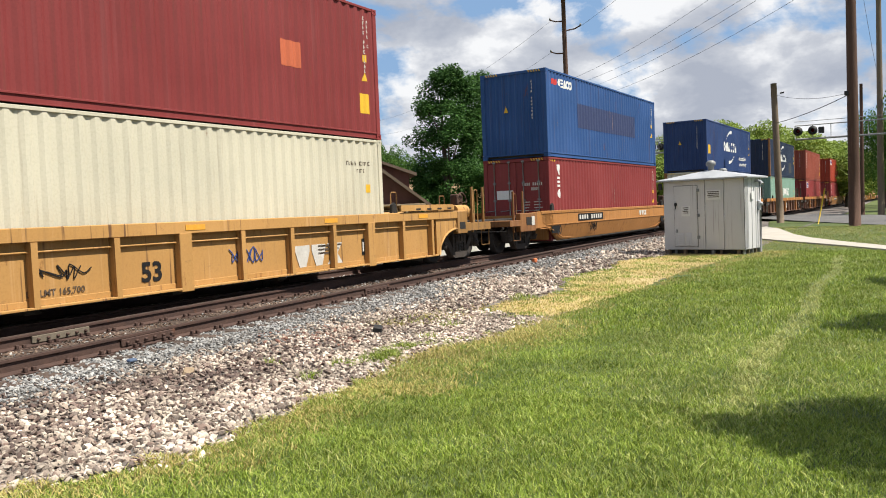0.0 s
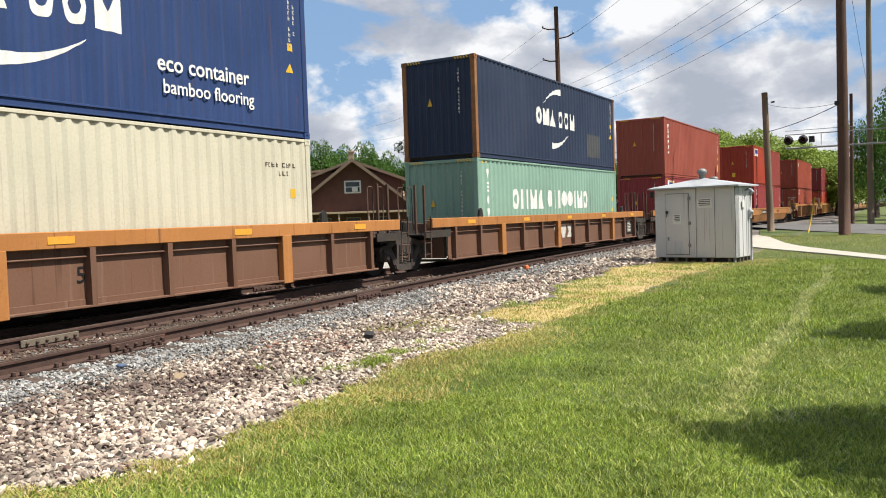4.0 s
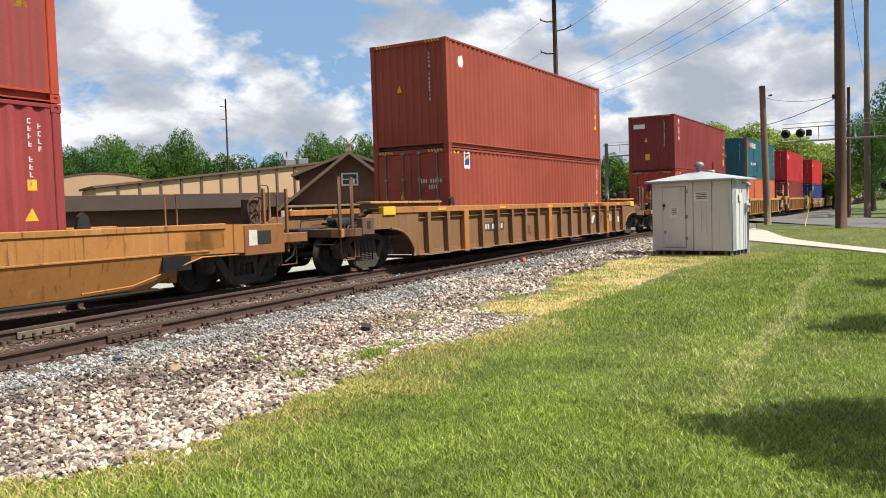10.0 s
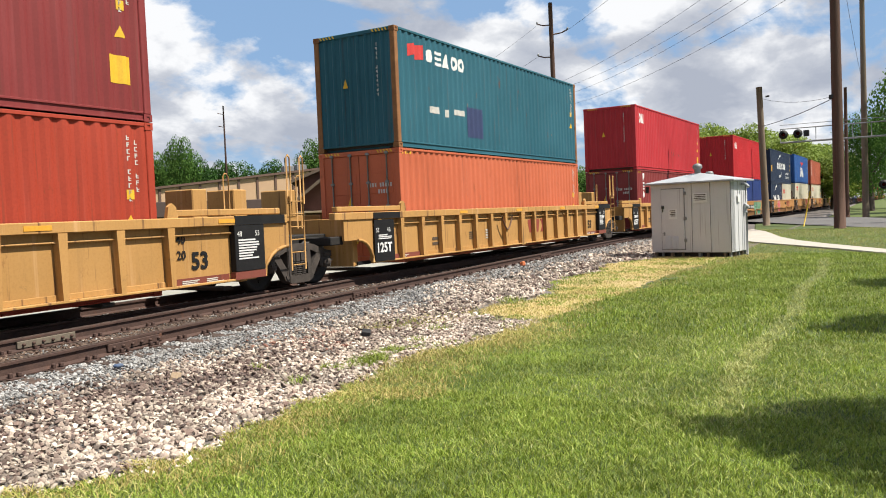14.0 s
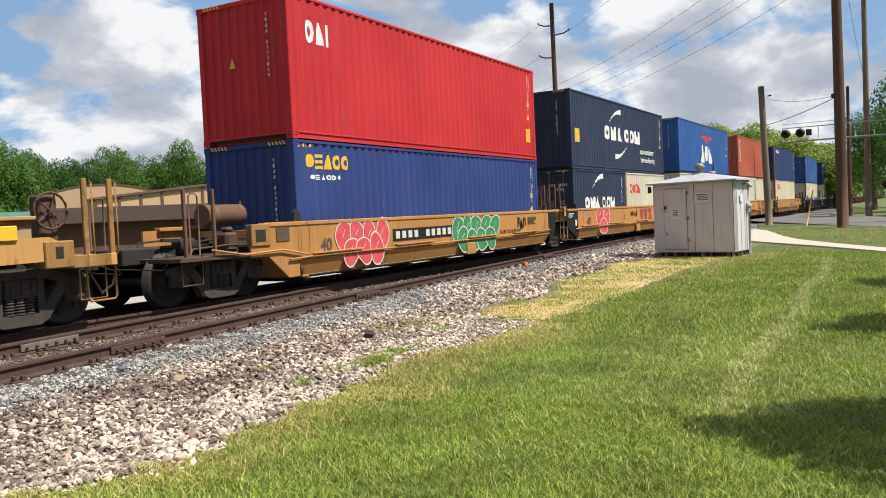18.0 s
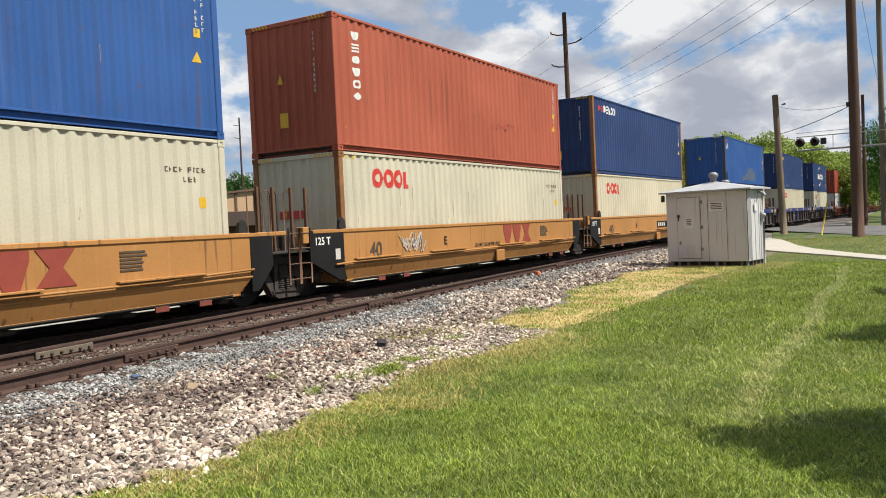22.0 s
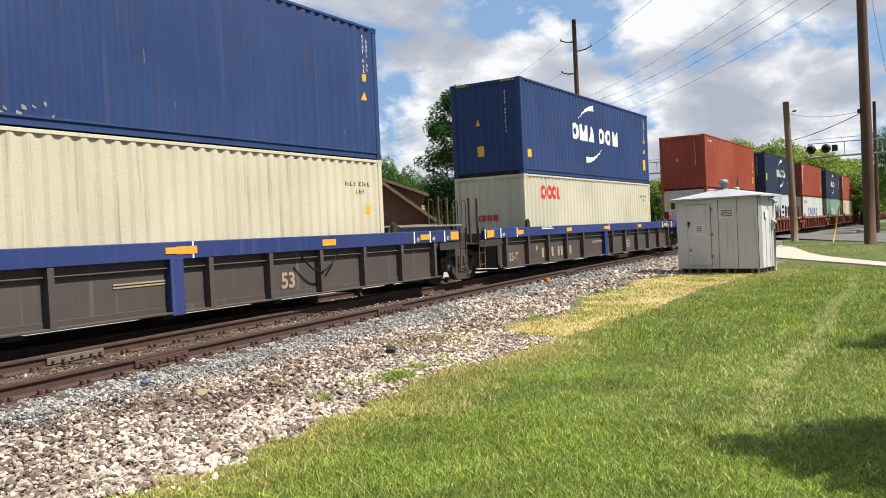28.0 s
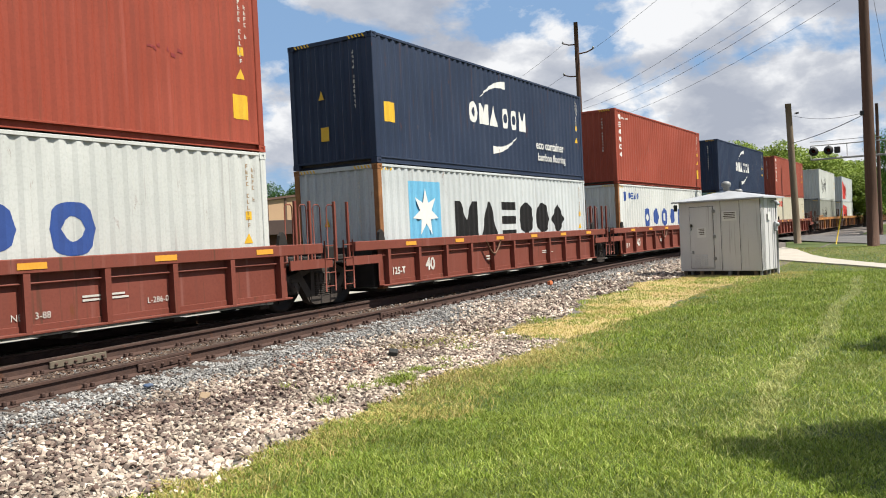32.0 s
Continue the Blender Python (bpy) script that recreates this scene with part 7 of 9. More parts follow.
    a, b = load(9, "maroon", "crimson", low_doors=True)
    decal_set(a, CL, CH)
    decal_set(b, CL, CH, plate=True)
    mark_upright(a, 0.87, 2.74, 3, 0.34, 0.26, 0.07)
    mark_shapes(b, 0.6, 2.12, "oai", 0.26, 0.44, 0.05, M_WHITE)
    dents(b, 6.0, 0.9, M_DARKINK, 6, 0.09, 0.4)
    for un in (u8, u9):
        plate = part("capacity_panel", Shape().box(-1.55, YN - 0.012, 0.62, -0.75, YN - 0.002, 1.56), CAR["black"], un, "black capacity panel")
        text_on(un, "125T", -1.50, 0.83, 0.30, M_WHITE, YN - 0.014, 0.008)
        text_on(un, "48", -1.05, 1.28, 0.14, M_WHITE, YN - 0.014)
        text_on(un, "53", -1.5, 1.28, 0.14, M_WHITE, YN - 0.014)
        bars_on(un, -1.4, 1.2, 0.55, 0.022, 3, M_WHITE, YN - 0.013)
    for un in (u, u8, u9):
        part("red_base_panel", Shape().box(-1.5, YN + 0.10, 0.585, 0.6, YN + 0.122, 0.74), CAR["oxide"], un, "dark red lower panel")
        part("red_base_panel", Shape().box(12.3, YN + 0.10, 0.585, 13.6, YN + 0.122, 0.74), CAR["oxide"], un, "dark red lower panel")
        for q in (-1.4, -0.4, 12.5, 13.05):
            bars_on(un, q, 0.685, 0.42, 0.016, 3, M_OFFWHITE, YN + 0.098)
        if un is not u:
            part("black_band", Shape().box(-1.55, YN - 0.010, 1.585, -0.45, YN - 0.001, 1.725), CAR["black"], un, "black band on the chord")
        bars_on(un, 13.75, 1.30, 0.55, 0.026, 8, M_WHITE, YN - 0.010)
        text_on(un, "48", 13.72, 1.38, 0.13, M_WHITE, YN - 0.012)
        text_on(un, "53", 14.18, 1.38, 0.13, M_WHITE, YN - 0.012)
        text_on(un, "40", 12.43, 1.32, 0.20, M_BLACKINK, -0.115, 0.004)
        text_on(un, "20", 12.43, 1.06, 0.20, M_BLACKINK, -0.115, 0.004)
        text_on(un, "53", 12.74, 0.88, 0.40, M_BLACKINK, -0.115, 0.012)
        bars_on(un, 1.2, 0.98, 0.55, 0.07, 2, M_DARKINK, -0.11)
        bars_on(un, 3.2, 1.08, 0.6, 0.03, 4, M_DARKINK, -0.11)
        bars_on(un, 4.2, 1.1, 0.5, 0.04, 4, M_OFFWHITE, -0.11, False)
    for un in (u8, u9):
        text_on(un, "40", 0.55, 1.32, 0.24, M_BLACKINK, -0.115, 0.004)
        text_on(un, "20", 0.55, 1.03, 0.24, M_BLACKINK, -0.115, 0.004)
        if un is u8:
            part("lifting_chain", Shape().tube([(5.0 + 0.08 * k, YN - 0.03, 1.5 - 0.40 * math.sin(math.pi * k / 9)) for k in range(10)], 0.024, 5), CAR["brown"], un, "hanging lifting chain")
    owner_blocks(u8, 7.2, 0.92, 1.5, 0.42, M_MAROONINK, -0.105)
    plate_on(u9, 9.7, 1.1, 1.7, 0.24, None, None, 10, -0.10)
    text_on(u9, "NWG33G", 7.20, 0.76, 0.20, M_BLACKINK, -0.112, 0.004)
    for txt, q, z in (("next", 4.46, 1.10), ("load", 4.46, 0.94), ("any", 5.62, 1.10), ("road", 5.60, 0.94)):
        text_on(u9, txt, q, z, 0.17, M_DARKINK, -0.112, 0.003)
    for sg, ink, dy in ((1, M_PINK, 0.0), (-1, M_BLUEDECAL, 0.003)):
        part("crossed_band", Shape().prism([(5.0, 1.06 - sg * 0.18), (5.1, 1.06 - sg * 0.18), (5.52, 1.06 + sg * 0.16), (5.42, 1.06 + sg * 0.16)], -0.117 - dy, -0.113 - dy), ink, u9, "crossed coloured band")
    # 10 to 14: ochre five-unit car
    u = car(10, "ochre_smooth", False, "C", "A")
    a, b = load(10, "royal", "scarlet")
    decal_set(a, CL, CH)
    decal_set(b, CL, CH, plate=True)
    mark_shapes(b, 0.56, 1.98, "oai", 0.28, 0.46, 0.05, M_WHITE)
    mark_row(a, 0.38, 2.32, 5, 0.25, 0.30, 0.05, M_YELLOWINK, "yellow blocks")
    mark_row(a, 0.5, 2.10, 6, 0.14, 0.10, 0.04, M_WHITE, "white blocks")
    text_on(u, "40", 0.42, 1.02, 0.36, M_DARKINK, YN + 0.015, 0.01)
    blob(u, 0.96, 0.62, 1.9, 1.0, M_PINK, M_OFFWHITE, YN + 0.015, 4, 11)
    plate_on(u, 3.07, 1.08, 2.95, 0.28, None, None, 10, YN + 0.015)
    text_on(u, "LD LMT 123,100 PER UNIT", 8.75, 1.02, 0.13, M_BLACKINK, YN + 0.015, 0.002)
    blob(u, 5.92, 0.60, 2.72, 1.0, M_GREENSPRAY, M_OFFWHITE, YN + 0.015, 5, 12)
    scrawl(u, 9.85, 1.08, 0.8, 0.42, M_BLACKINK, YN + 0.008, 13)
    bars_on(u, 10.75, 1.42, 0.7, 0.022, 6, M_DARKINK, YN + 0.015)
    u = car(11, "ochre_smooth", False, "A", "A", True)
    b = put(11, container("midnight", True), True, z=3.10)
    mark_swooshes(b, 3.72, 1.28, 4.5)
    decal_set(b, CL, CH)
    end_marks(b, CH)
    column(0, 0, b, "large_placard", M_YELLOWINK, [rect(0.45, 0.85, 1.0, 1.5)], "yellow placard")
    a = put(11, container("midnight", False, True, length=6.058, height=2.591), False, 0.02, 0.50)
    decal_set(a, 6.058, 2.591, warn=False)
    column(0, 0, a, "owner_swoosh", M_WHITE, swoosh(2.0, 3.3, 1.85, 2.38, 0.22), "white tapering arc")
    mark_shapes(a, 1.22, 1.10, "oma_oom", 0.46, 0.46, 0.06, M_WHITE)
    end_marks(a, 2.591, True)
    a = put(11, container("cream", False, False, length=6.058, height=2.591, post=RUSTPOST), False, 6.12, 0.50)
    mark_shapes(a, 0.66, 1.70, "oool", 0.36, 0.40, 0.02, M_REDINK, "red plain shape")
    end_marks(a, 2.591)
    decal_set(a, 6.058, 2.591, warn=False, ink=M_DARKINK)
    text_on(u, "40", 0.65, 0.98, 0.46, M_DARKINK, YN + 0.015, 0.008)
    text_on(u, "C", 5.0, 1.12, 0.26, M_BLACKINK, YN + 0.015, 0.006)
    blob(u, 1.73, 0.58, 1.45, 1.05, M_PINK, M_OFFWHITE, YN + 0.015, 2, 15)
    owner_blocks(u, 7.27, 1.0, 1.8, 0.5, M_MAROONINK, YN + 0.015)
    scrawl(u, 5.8, 1.15, 1.2, 0.35, M_BLACKINK, YN + 0.008, 16)
    for no, low_ink, top, unit_letter in ((12, M_REDINK, "blue", "D"), (13, M_REDINK, "terracotta", "E"), (14, M_REDINK, "navy", "A")):
        u = car(no, "ochre_smooth", False, "A", "C" if no == 14 else "A")
        a, b = load(no, "ivory" if no == 14 else "cream", top, low_post=RUSTPOST if no > 12 else None, top_post=RUSTPOST if no == 14 else None)
        mark_discs(a)
        decal_set(b, CL, CH, bars=True)
        text_on(u, "40", 0.65, 1.0, 0.46, M_DARKINK, YN + 0.015, 0.008)
        text_on(u, unit_letter, 3.8, 1.14, 0.28, M_BLACKINK, YN + 0.015, 0.006)
        bars_on(u, 9.7, 1.42, 0.65, 0.03, 6, M_DARKINK, YN + 0.015)
        if no == 12:
            mark_shapes(b, 4.87, 0.68, "apl", 0.86, 1.02, 0.05, M_WHITE)
            column(0, 0, b, "owner_eagle", M_REDINK, [(5.05, 6.2, 2.14, 2.24, 1.98, 2.22), (6.2, 7.65, 1.98, 2.22, 2.06, 2.26), (5.95, 6.6, 1.84, 2.0, 1.84, 2.0)], "red spread-wing shape")
        elif no == 13:
            mark_upright(b, 0.68, 2.60, 6, 0.18, 0.27, 0.08)
            side_runs(a, 61, RUSTRUN, 26, 0.9, 2.3)
            side_runs(b, 62, PAINT["wine"], 14, 0.9, 1.6, 5.0, 10.5)
            side_runs(b, 63, M_SCRAPE, 10, 1.2, 1.9, 5.0, 9.0)
            dents(b, 7.0, 1.1, PAINT["wine"], 6, 0.10, 0.4)
            column(0, 0, b, "large_placard", M_YELLOWINK, [rect(0.3, 0.34, 0.5, 0.52)])
            scrawl(u, 1.6, 1.0, 1.5, 0.5, M_OFFWHITE, YN + 0.012, 17)
            scrawl(u, 1.7, 1.0, 1.4, 0.5, M_OFFWHITE, YN + 0.010, 19)
        else:
            side_runs(a, 64, RUSTRUN, 16, 1.2, 2.6)
            side_runs(b, 65, M_SCRUBBED, 60, 0.6, 2.2, 0.8, 11.8)
            mark_row(b, 0.6, 2.38, 2, 0.24, 0.22, 0.06, M_REDINK, "red blocks")
            mark_row(b, 1.2, 2.34, 5, 0.22, 0.30, 0.05, M_WHITE, "white blocks")
        if no != 14:
            owner_blocks(u, 7.13, 1.02, 1.85, 0.52, M_MAROONINK, YN + 0.015)
            text_on(u, "LD LMT 123,100 PER UNIT", 5.4, 1.0, 0.13, M_BLACKINK, YN + 0.015, 0.002)
        else:
            plate_on(u, 6.8, 1.06, 3.1, 0.28, None, None, 10, YN + 0.015)
        for q in (0.9, 1.9, 10.3, 11.2):
            part("red_tag", Shape().box(q, YN + 0.0, 0.475, q + 0.26, YN + 0.03, 0.56), CAR["oxide"], u, "red and white safety tag")
    # 15, 16, 17: blue and dark grey three-unit car
    spec = {15: ("blue", M_ORANGEINK), 16: ("navy", M_REDINK), 17: ("navy", M_REDINK)}
    for no, (top, ink) in spec.items():
        u = car(no, "navy_rib", True, "C" if no == 15 else "A", "C" if no == 17 else "A")
        a, b = load(no, "ivory" if no != 17 else "cream", top, low_post=RUSTPOST if no == 15 else None, top_post=CAR["slate"] if no == 15 else None)
        mark_discs(a, ink=ink)
        decal_set(b, CL, CH, bars=True, plate=no == 17)
        if no == 15:
            mark_shapes(b, 0.33, 2.16, "apl", 0.22, 0.36, 0.02, M_WHITE)
            column(0, 0, b, "owner_eagle", M_REDINK, [(0.33, 1.0, 2.60, 2.66, 2.60, 2.66)], "red bar")
            for q0, q1, r0, r1 in ((4.9, 5.7, 0.30, 0.62), (5.7, 6.5, 0.36, 0.78), (6.5, 7.3, 0.40, 1.12), (7.3, 8.3, 0.30, 1.20), (8.3, 8.9, 0.42, 0.95)):
                column(0, 0, b, "scrubbed_patch", M_SCRUBBED, [rect(q0, q1, r0, r1)], "paler scrubbed patch")
            scrawl(u, 2.0, 1.42, 0.6, 0.2, M_WHITE, YN - 0.003, 20)
            scrawl(u, 4.1, 1.42, 1.2, 0.16, M_WHITE, YN - 0.003, 21)
            scrawl(u, -1.9, 0.72, 0.6, 0.5, M_OFFWHITE, -0.112, 22)
        elif no == 16:
            mark_row(b, 0.40, 2.36, 5, 0.25, 0.22, 0.06, M_YELLOWINK, "yellow blocks")
            dents(b, 2.0, 0.25, PAINT["drab"], 9, 0.12, 0.3)
            text_on(u, "125-T", -1.5, 0.85, 0.32, M_OFFWHITE, -0.11, 0.006)
            part("lifting_chain", Shape().tube([(9.0 + 0.13 * k, YN - 0.02, 1.32 - 0.36 * math.sin(math.pi * k / 9)) for k in range(10)], 0.018, 5), CAR["black"], u, "hanging lifting chain")
        else:
            text_on(u, "125-T", -1.6, 0.72, 0.32, M_TRIM, -0.11, 0.006)
            mark_swooshes(b, 3.94, 1.32, 4.4, small=False)
            column(0, 0, b, "large_placard", M_YELLOWINK, [rect(0.42, 0.62, 0.5, 0.75)])
        number_bars(u, 0.78, 0.70, 2.4, 0.30, M_TRIM, 10, -0.11)
        text_on(u, "53", 8.60, 0.72, 0.40, M_TRIM, -0.11, 0.012)
        text_on(u, "B", 0.1, 0.95, 0.2, M_OFFWHITE, YN - 0.008)
        bars_on(u, 5.0, 1.05, 1.3, 0.025, 2, M_TRIM, -0.11)
        bars_on(u, 0.6, 1.62, 1.1, 0.025, 2, M_WHITE, YN)
        for q, txt in ((-2.9, "45"), (-2.0, "48"), (-1.0, "53"), (13.12, "45"), (13.82, "48"), (14.50, "53")):
            text_on(u, txt, q, 1.43, 0.13, M_WHITE, YN)
            part("white_stripe", Shape().box(q - 0.12, YN - 0.006, 1.385, q - 0.07, YN, 1.655), M_WHITE, u)
        part("chord_joint", Shape().box(5.88, YN - 0.010, 1.47, 6.33, YN, 1.57, 0.003), M_REFLECT, u, "amber cross strip")
        part("white_stripe", Shape().box(6.42, YN - 0.006, 1.385, 6.45, YN, 1.655), M_WHITE, u)
    # 18 to 22: oxide red five-unit car
    for no, low, top in ((18, "paleg", "rustred"), (19, "paleblue", "midnight"), (20, "paleg", "rustred"), (21, "mint", "midnight"), (22, "cream", "brick")):
        u = car(no, "oxide_rib", False, "C" if no == 18 else "A", "C" if no == 22 else "A")
        a, b = load(no, low, top, low_post=RUSTPOST if low != "mint" else None)
        decal_set(b, CL, CH, plate=no in (18, 20))
        decal_set(a, CL, CH, bars=True, ink=M_TRIM)
        if low == "paleg":
            rust_runs(a, no)
            mark_shapes(a, 3.08, 1.20, "ososo", 0.74, 0.76, 0.45, M_BLUEINK)
            mark_row(a, 0.62, 2.2, 1, 0.30, 0.42, 0.1, M_BLUEINK, "blue emblem")
            mark_row(a, 1.2, 2.32, 4, 0.26, 0.26, 0.07, M_BLUEINK, "blue blocks")
            mark_row(b, 0.55, 2.55, 5, 0.16, 0.07, 0.03, M_WHITE, "white blocks")
            if no == 20:
                mark_upright(b, 0.45, 2.7, 6, 0.2, 0.24, 0.09)
            else:
                dents(b, 9.6, 1.5, PAINT["wine"], 3, 0.12, 0.2)
        elif low == "paleblue":
            mark_swooshes(b)
            column(0, 0, b, "large_placard", M_YELLOWINK, [rect(0.4, 0.8, 0.95, 1.4)], "yellow placard")
            column(0, 0, a, "emblem_field", M_SKYBLUE, [rect(1.19, 2.62, 1.05, 2.55)], "sky blue square")
            star = []
            for k in range(14):
                r = 0.58 if k % 2 == 0 else 0.26
                star.append((1.9 + r * math.sin(k * math.tau / 14), 1.80 + r * math.cos(k * math.tau / 14)))
            g = Shape().add([(1.9, 0.008, 1.80)] + [(x, 0.008, z) for x, z in star], [(0, k + 1, (k + 1) % 14 + 1) for k in range(14)])
            part("emblem_star", g, M_WHITE, a, "white seven-pointed star")
            mark_shapes(a, 3.30, 1.08, "maepsk", 0.98, 1.02, 0.19, M_BLACKINK)
        elif low == "mint":
            mark_swooshes(b, small=False)
            scrawl(a, 1.5, 0.6, 6.0, 1.4, M_WHITE, 0.004, 31)
        else:
            mark_upright(b, 0.45, 2.7, 6, 0.2, 0.24, 0.09)
            mark_discs(a)
        text_on(u, "40", 6.35 if no == 18 else 1.6, 0.82, 0.40, M_OFFWHITE, -0.11, 0.012)
        if no != 18:
            text_on(u, "125-T", 0.2, 0.80, 0.22, M_OFFWHITE, -0.11, 0.006)
        bars_on(u, 4.6, 0.98, 0.5, 0.04, 2, M_OFFWHITE, -0.11)
        bars_on(u, 8.2, 0.98, 0.9, 0.03, 2, M_OFFWHITE, -0.11)
        if no == 18:
            number_bars(u, 1.45, 0.74, 1.0, 0.34, M_TRIM, 4, -0.112, 9)
            number_bars(u, 2.65, 0.74, 1.0, 0.34, M_TRIM, 6, -0.112, 9)
            text_on(u, "L-286-0", 9.3, 0.80, 0.13, M_OFFWHITE, -0.112)
            text_on(u, "NEW 3-88", 7.14, 0.76, 0.13, M_OFFWHITE, -0.112)
        part("lifting_chain", Shape().tube([(4.4 + 0.09 * k, YN - 0.02, 1.40 - 0.34 * math.sin(math.pi * k / 9)) for k in range(10)], 0.026, 5), CAR["brown"], u, "hanging lifting chain")
    # 23 on: the rest of the train, far off
    far = [(23, "brown_rib", True, "C", "A", "drab", "paleg"), (24, "brown_rib", True, "A", "A", "paleg", "paleblue"), (25, "brown_rib", True, "A", "C", "paleg", "teal"), (26, "tan_deep", True, "C", "C", "maroon", "scarlet"),
           (27, "tan_deep", True, "C", "C", "cream", "navy"), (28, "yellow_deep", True, "C", "C", "brick", "rustred"), (29, "yellow_deep", True, "C", "C", "royal", "maroon")]
    for no, style, lw, e0, e1, low, top in far:
        car(no, style, lw, e0, e1)
        a, b = load(no, low, top)
        decal_set(b, CL, CH)
        if no in (23, 24):
            for c in (a, b):
                scrawl(c, 1.0, 0.5, 4.5, 1.8, M_BLACKINK if no == 23 else M_REDINK, 0.004, 40 + no)
            if no == 24:
                column(0, 0, b, "owner_field", M_REDINK, [(0.4, 3.6, 0.3, 2.5, 0.3, 1.6)], "red field")
                column(0, 0, a, "owner_field", M_REDINK, [(0.4, 4.6, 0.5, 2.6, 0.6, 2.3)], "red field")


make_train()


# ------------------------------------------------------------ equipment hut
def make_hut():
    a, b = Vector((24.57, 3.65, 0)), Vector((25.12, 6.05, 0))
    ux = (b - a).normalized()  # along the door side
    w, d, h = 2.68, 1.36, 2.22  # before the scale below
    base = 0.17
    m = Matrix.Translation((a.x, a.y, ground_z(25, 4) - 0.01)) @ Matrix.Rotation(math.atan2(ux.y, ux.x) - math.pi / 2, 4, "Z") @ Matrix.Scale(0.935, 4)
    hut = thing("equipment_hut", "light grey sheet-steel signal equipment hut with low hipped roof", "hut", at=m)
    # local: y along the door side, x into the hut
    g = Shape().box(0, 0, base, d, w, base + h, 0.015)
    body = part("body", g, M_HUT, hut)
    part("wall_seam", Shape().box(-0.003, 0.004, base + 0.02, 0.003, 0.022, base + h - 0.01), M_SIGNALBLACK, body, "dark panel joint")
    for y in (0.64, 1.25):
        part("panel_joint", Shape().box(-0.004, y + 0.012, base + 0.02, 0.003, y + 0.028, base + h - 0.01), M_SIGNALBLACK, body, "dark panel joint")
        part("wall_seam", Shape().box(-0.012, y - 0.012, base + 0.02, 0.004, y + 0.012, base + h - 0.01, 0.003), M_HUT, body)
    for k in range(4):
        x = 0.24 + k * 0.31
        part("side_rib", Shape().box(x, -0.016, base + 0.02, x + 0.035, 0.004, base + h - 0.02, 0.006), M_HUT, body, "raised standing seam")
    for k in range(4):
        part("corner_rib", Shape().box(0.04 + k * 0.045, -0.018, base + 0.05, 0.06 + k * 0.045, 0.003, base + h - 0.05, 0.004), M_HUT, body)
    door = part("door", Shape().box(-0.03, 1.52, base + 0.10, 0.004, 2.30, base + h - 0.16, 0.01), M_HUT, hut, "narrow steel door with louvres")
    part("door_gap", Shape().box(-0.006, 1.508, base + 0.088, 0.003, 2.312, base + h - 0.148), M_SIGNALBLACK, door, "dark gap round the door")
    for z in (base + 0.35, base + 1.05, base + 1.85):
        part("hinge", Shape().box(-0.055, 1.44, z, -0.02, 1.53, z + 0.10, 0.008), M_GALV, door, "steel hinge")
    part("handle", Shape().box(-0.09, 2.20, base + 1.42, -0.03, 2.27, base + 1.52, 0.012).tube([(-0.07, 2.24, base + 1.47), (-0.07, 2.24, base + 1.32)], 0.014), M_SIGNALBLACK, door, "black handle")
    part("lock_tab", Shape().box(-0.05, 2.18, base + 0.55, -0.02, 2.24, base + 0.66, 0.006), M_GALV, door)
    for col in (0, 1):
        for k in range(6):
            z = base + 0.16 + k * 0.065
            y = 1.72 + col * 0.26
            part("louvre", Shape().prism([(-0.055, z), (-0.028, z), (-0.028, z + 0.045)], y, y + 0.20), M_HUT, door)
    for name, y0, y1, z0, z1 in (("door_notice", 1.76, 2.05, base + 1.08, base + 1.40), ("wall_notice", 0.74, 1.22, base + 1.58, base + 1.88)):
        p = part(name, Shape().box(-0.04, y0, z0, -0.032, y1, z1), M_WHITE, door if name[0] == "d" else body, "white printed notice")
        for r in range(4):
            q = Shape().box(-0.046, y0 + 0.05, z1 - 0.06 - r * 0.055, -0.041, y1 - 0.05 - 0.03 * (r % 2), z1 - 0.035 - r * 0.055)
            part("notice_line", q, M_DARKINK, p, "line of small illegible writing")
    o = 0.17
    ez, tz = base + h, base + h + 0.34
    r = Shape()
    e = [(-o, -o, ez), (d + o, -o, ez), (d + o, w + o, ez), (-o, w + o, ez)]
    e2 = [(x, y, z + 0.045) for x, y, z in e]
    top = (d / 2, w / 2, tz)
    r.add(e + e2 + [top], [(3, 2, 1, 0)] + [(i, (i + 1) % 4, (i + 1) % 4 + 4, i + 4) for i in range(4)] + [(i + 4, (i + 1) % 4 + 4, 8) for i in range(4)])
    roof = part("roof", r, M_HUTROOF, hut, "pale hipped sheet roof")
    vent = part("roof_vent", Shape().lathe([(0.0, 0.30), (0.07, 0.29), (0.14, 0.24), (0.155, 0.18), (0.145, 0.13), (0.10, 0.10), (0.09, -0.1)], (d / 2, w / 2, tz), "z", 16), M_GALV, roof, "round turbine vent")
    part("vent_cap", Shape().lathe([(0.0, 0.08), (0.10, 0.07), (0.13, 0.02), (0.12, -0.12)], (d / 2 + 0.35, w / 2 - 0.25, tz - 0.05), "z", 12), M_GALV, roof, "small round vent")
    part("eave_lamp", Shape().box(-0.13, w + 0.02, ez - 0.26, -0.02, w + 0.12, ez - 0.05, 0.02), M_SIGNALBLACK, hut, "dark box under the eave")
    part("side_lamp", Shape().tube([(d * 0.62, 0.0, ez - 0.11), (d * 0.60, -0.10, ez - 0.10), (d * 0.58, -0.20, ez - 0.13), (d * 0.56, -0.27, ez - 0.21)], 0.035, 8, 0.05), M_HUTROOF, hut, "curved lamp on the side wall")
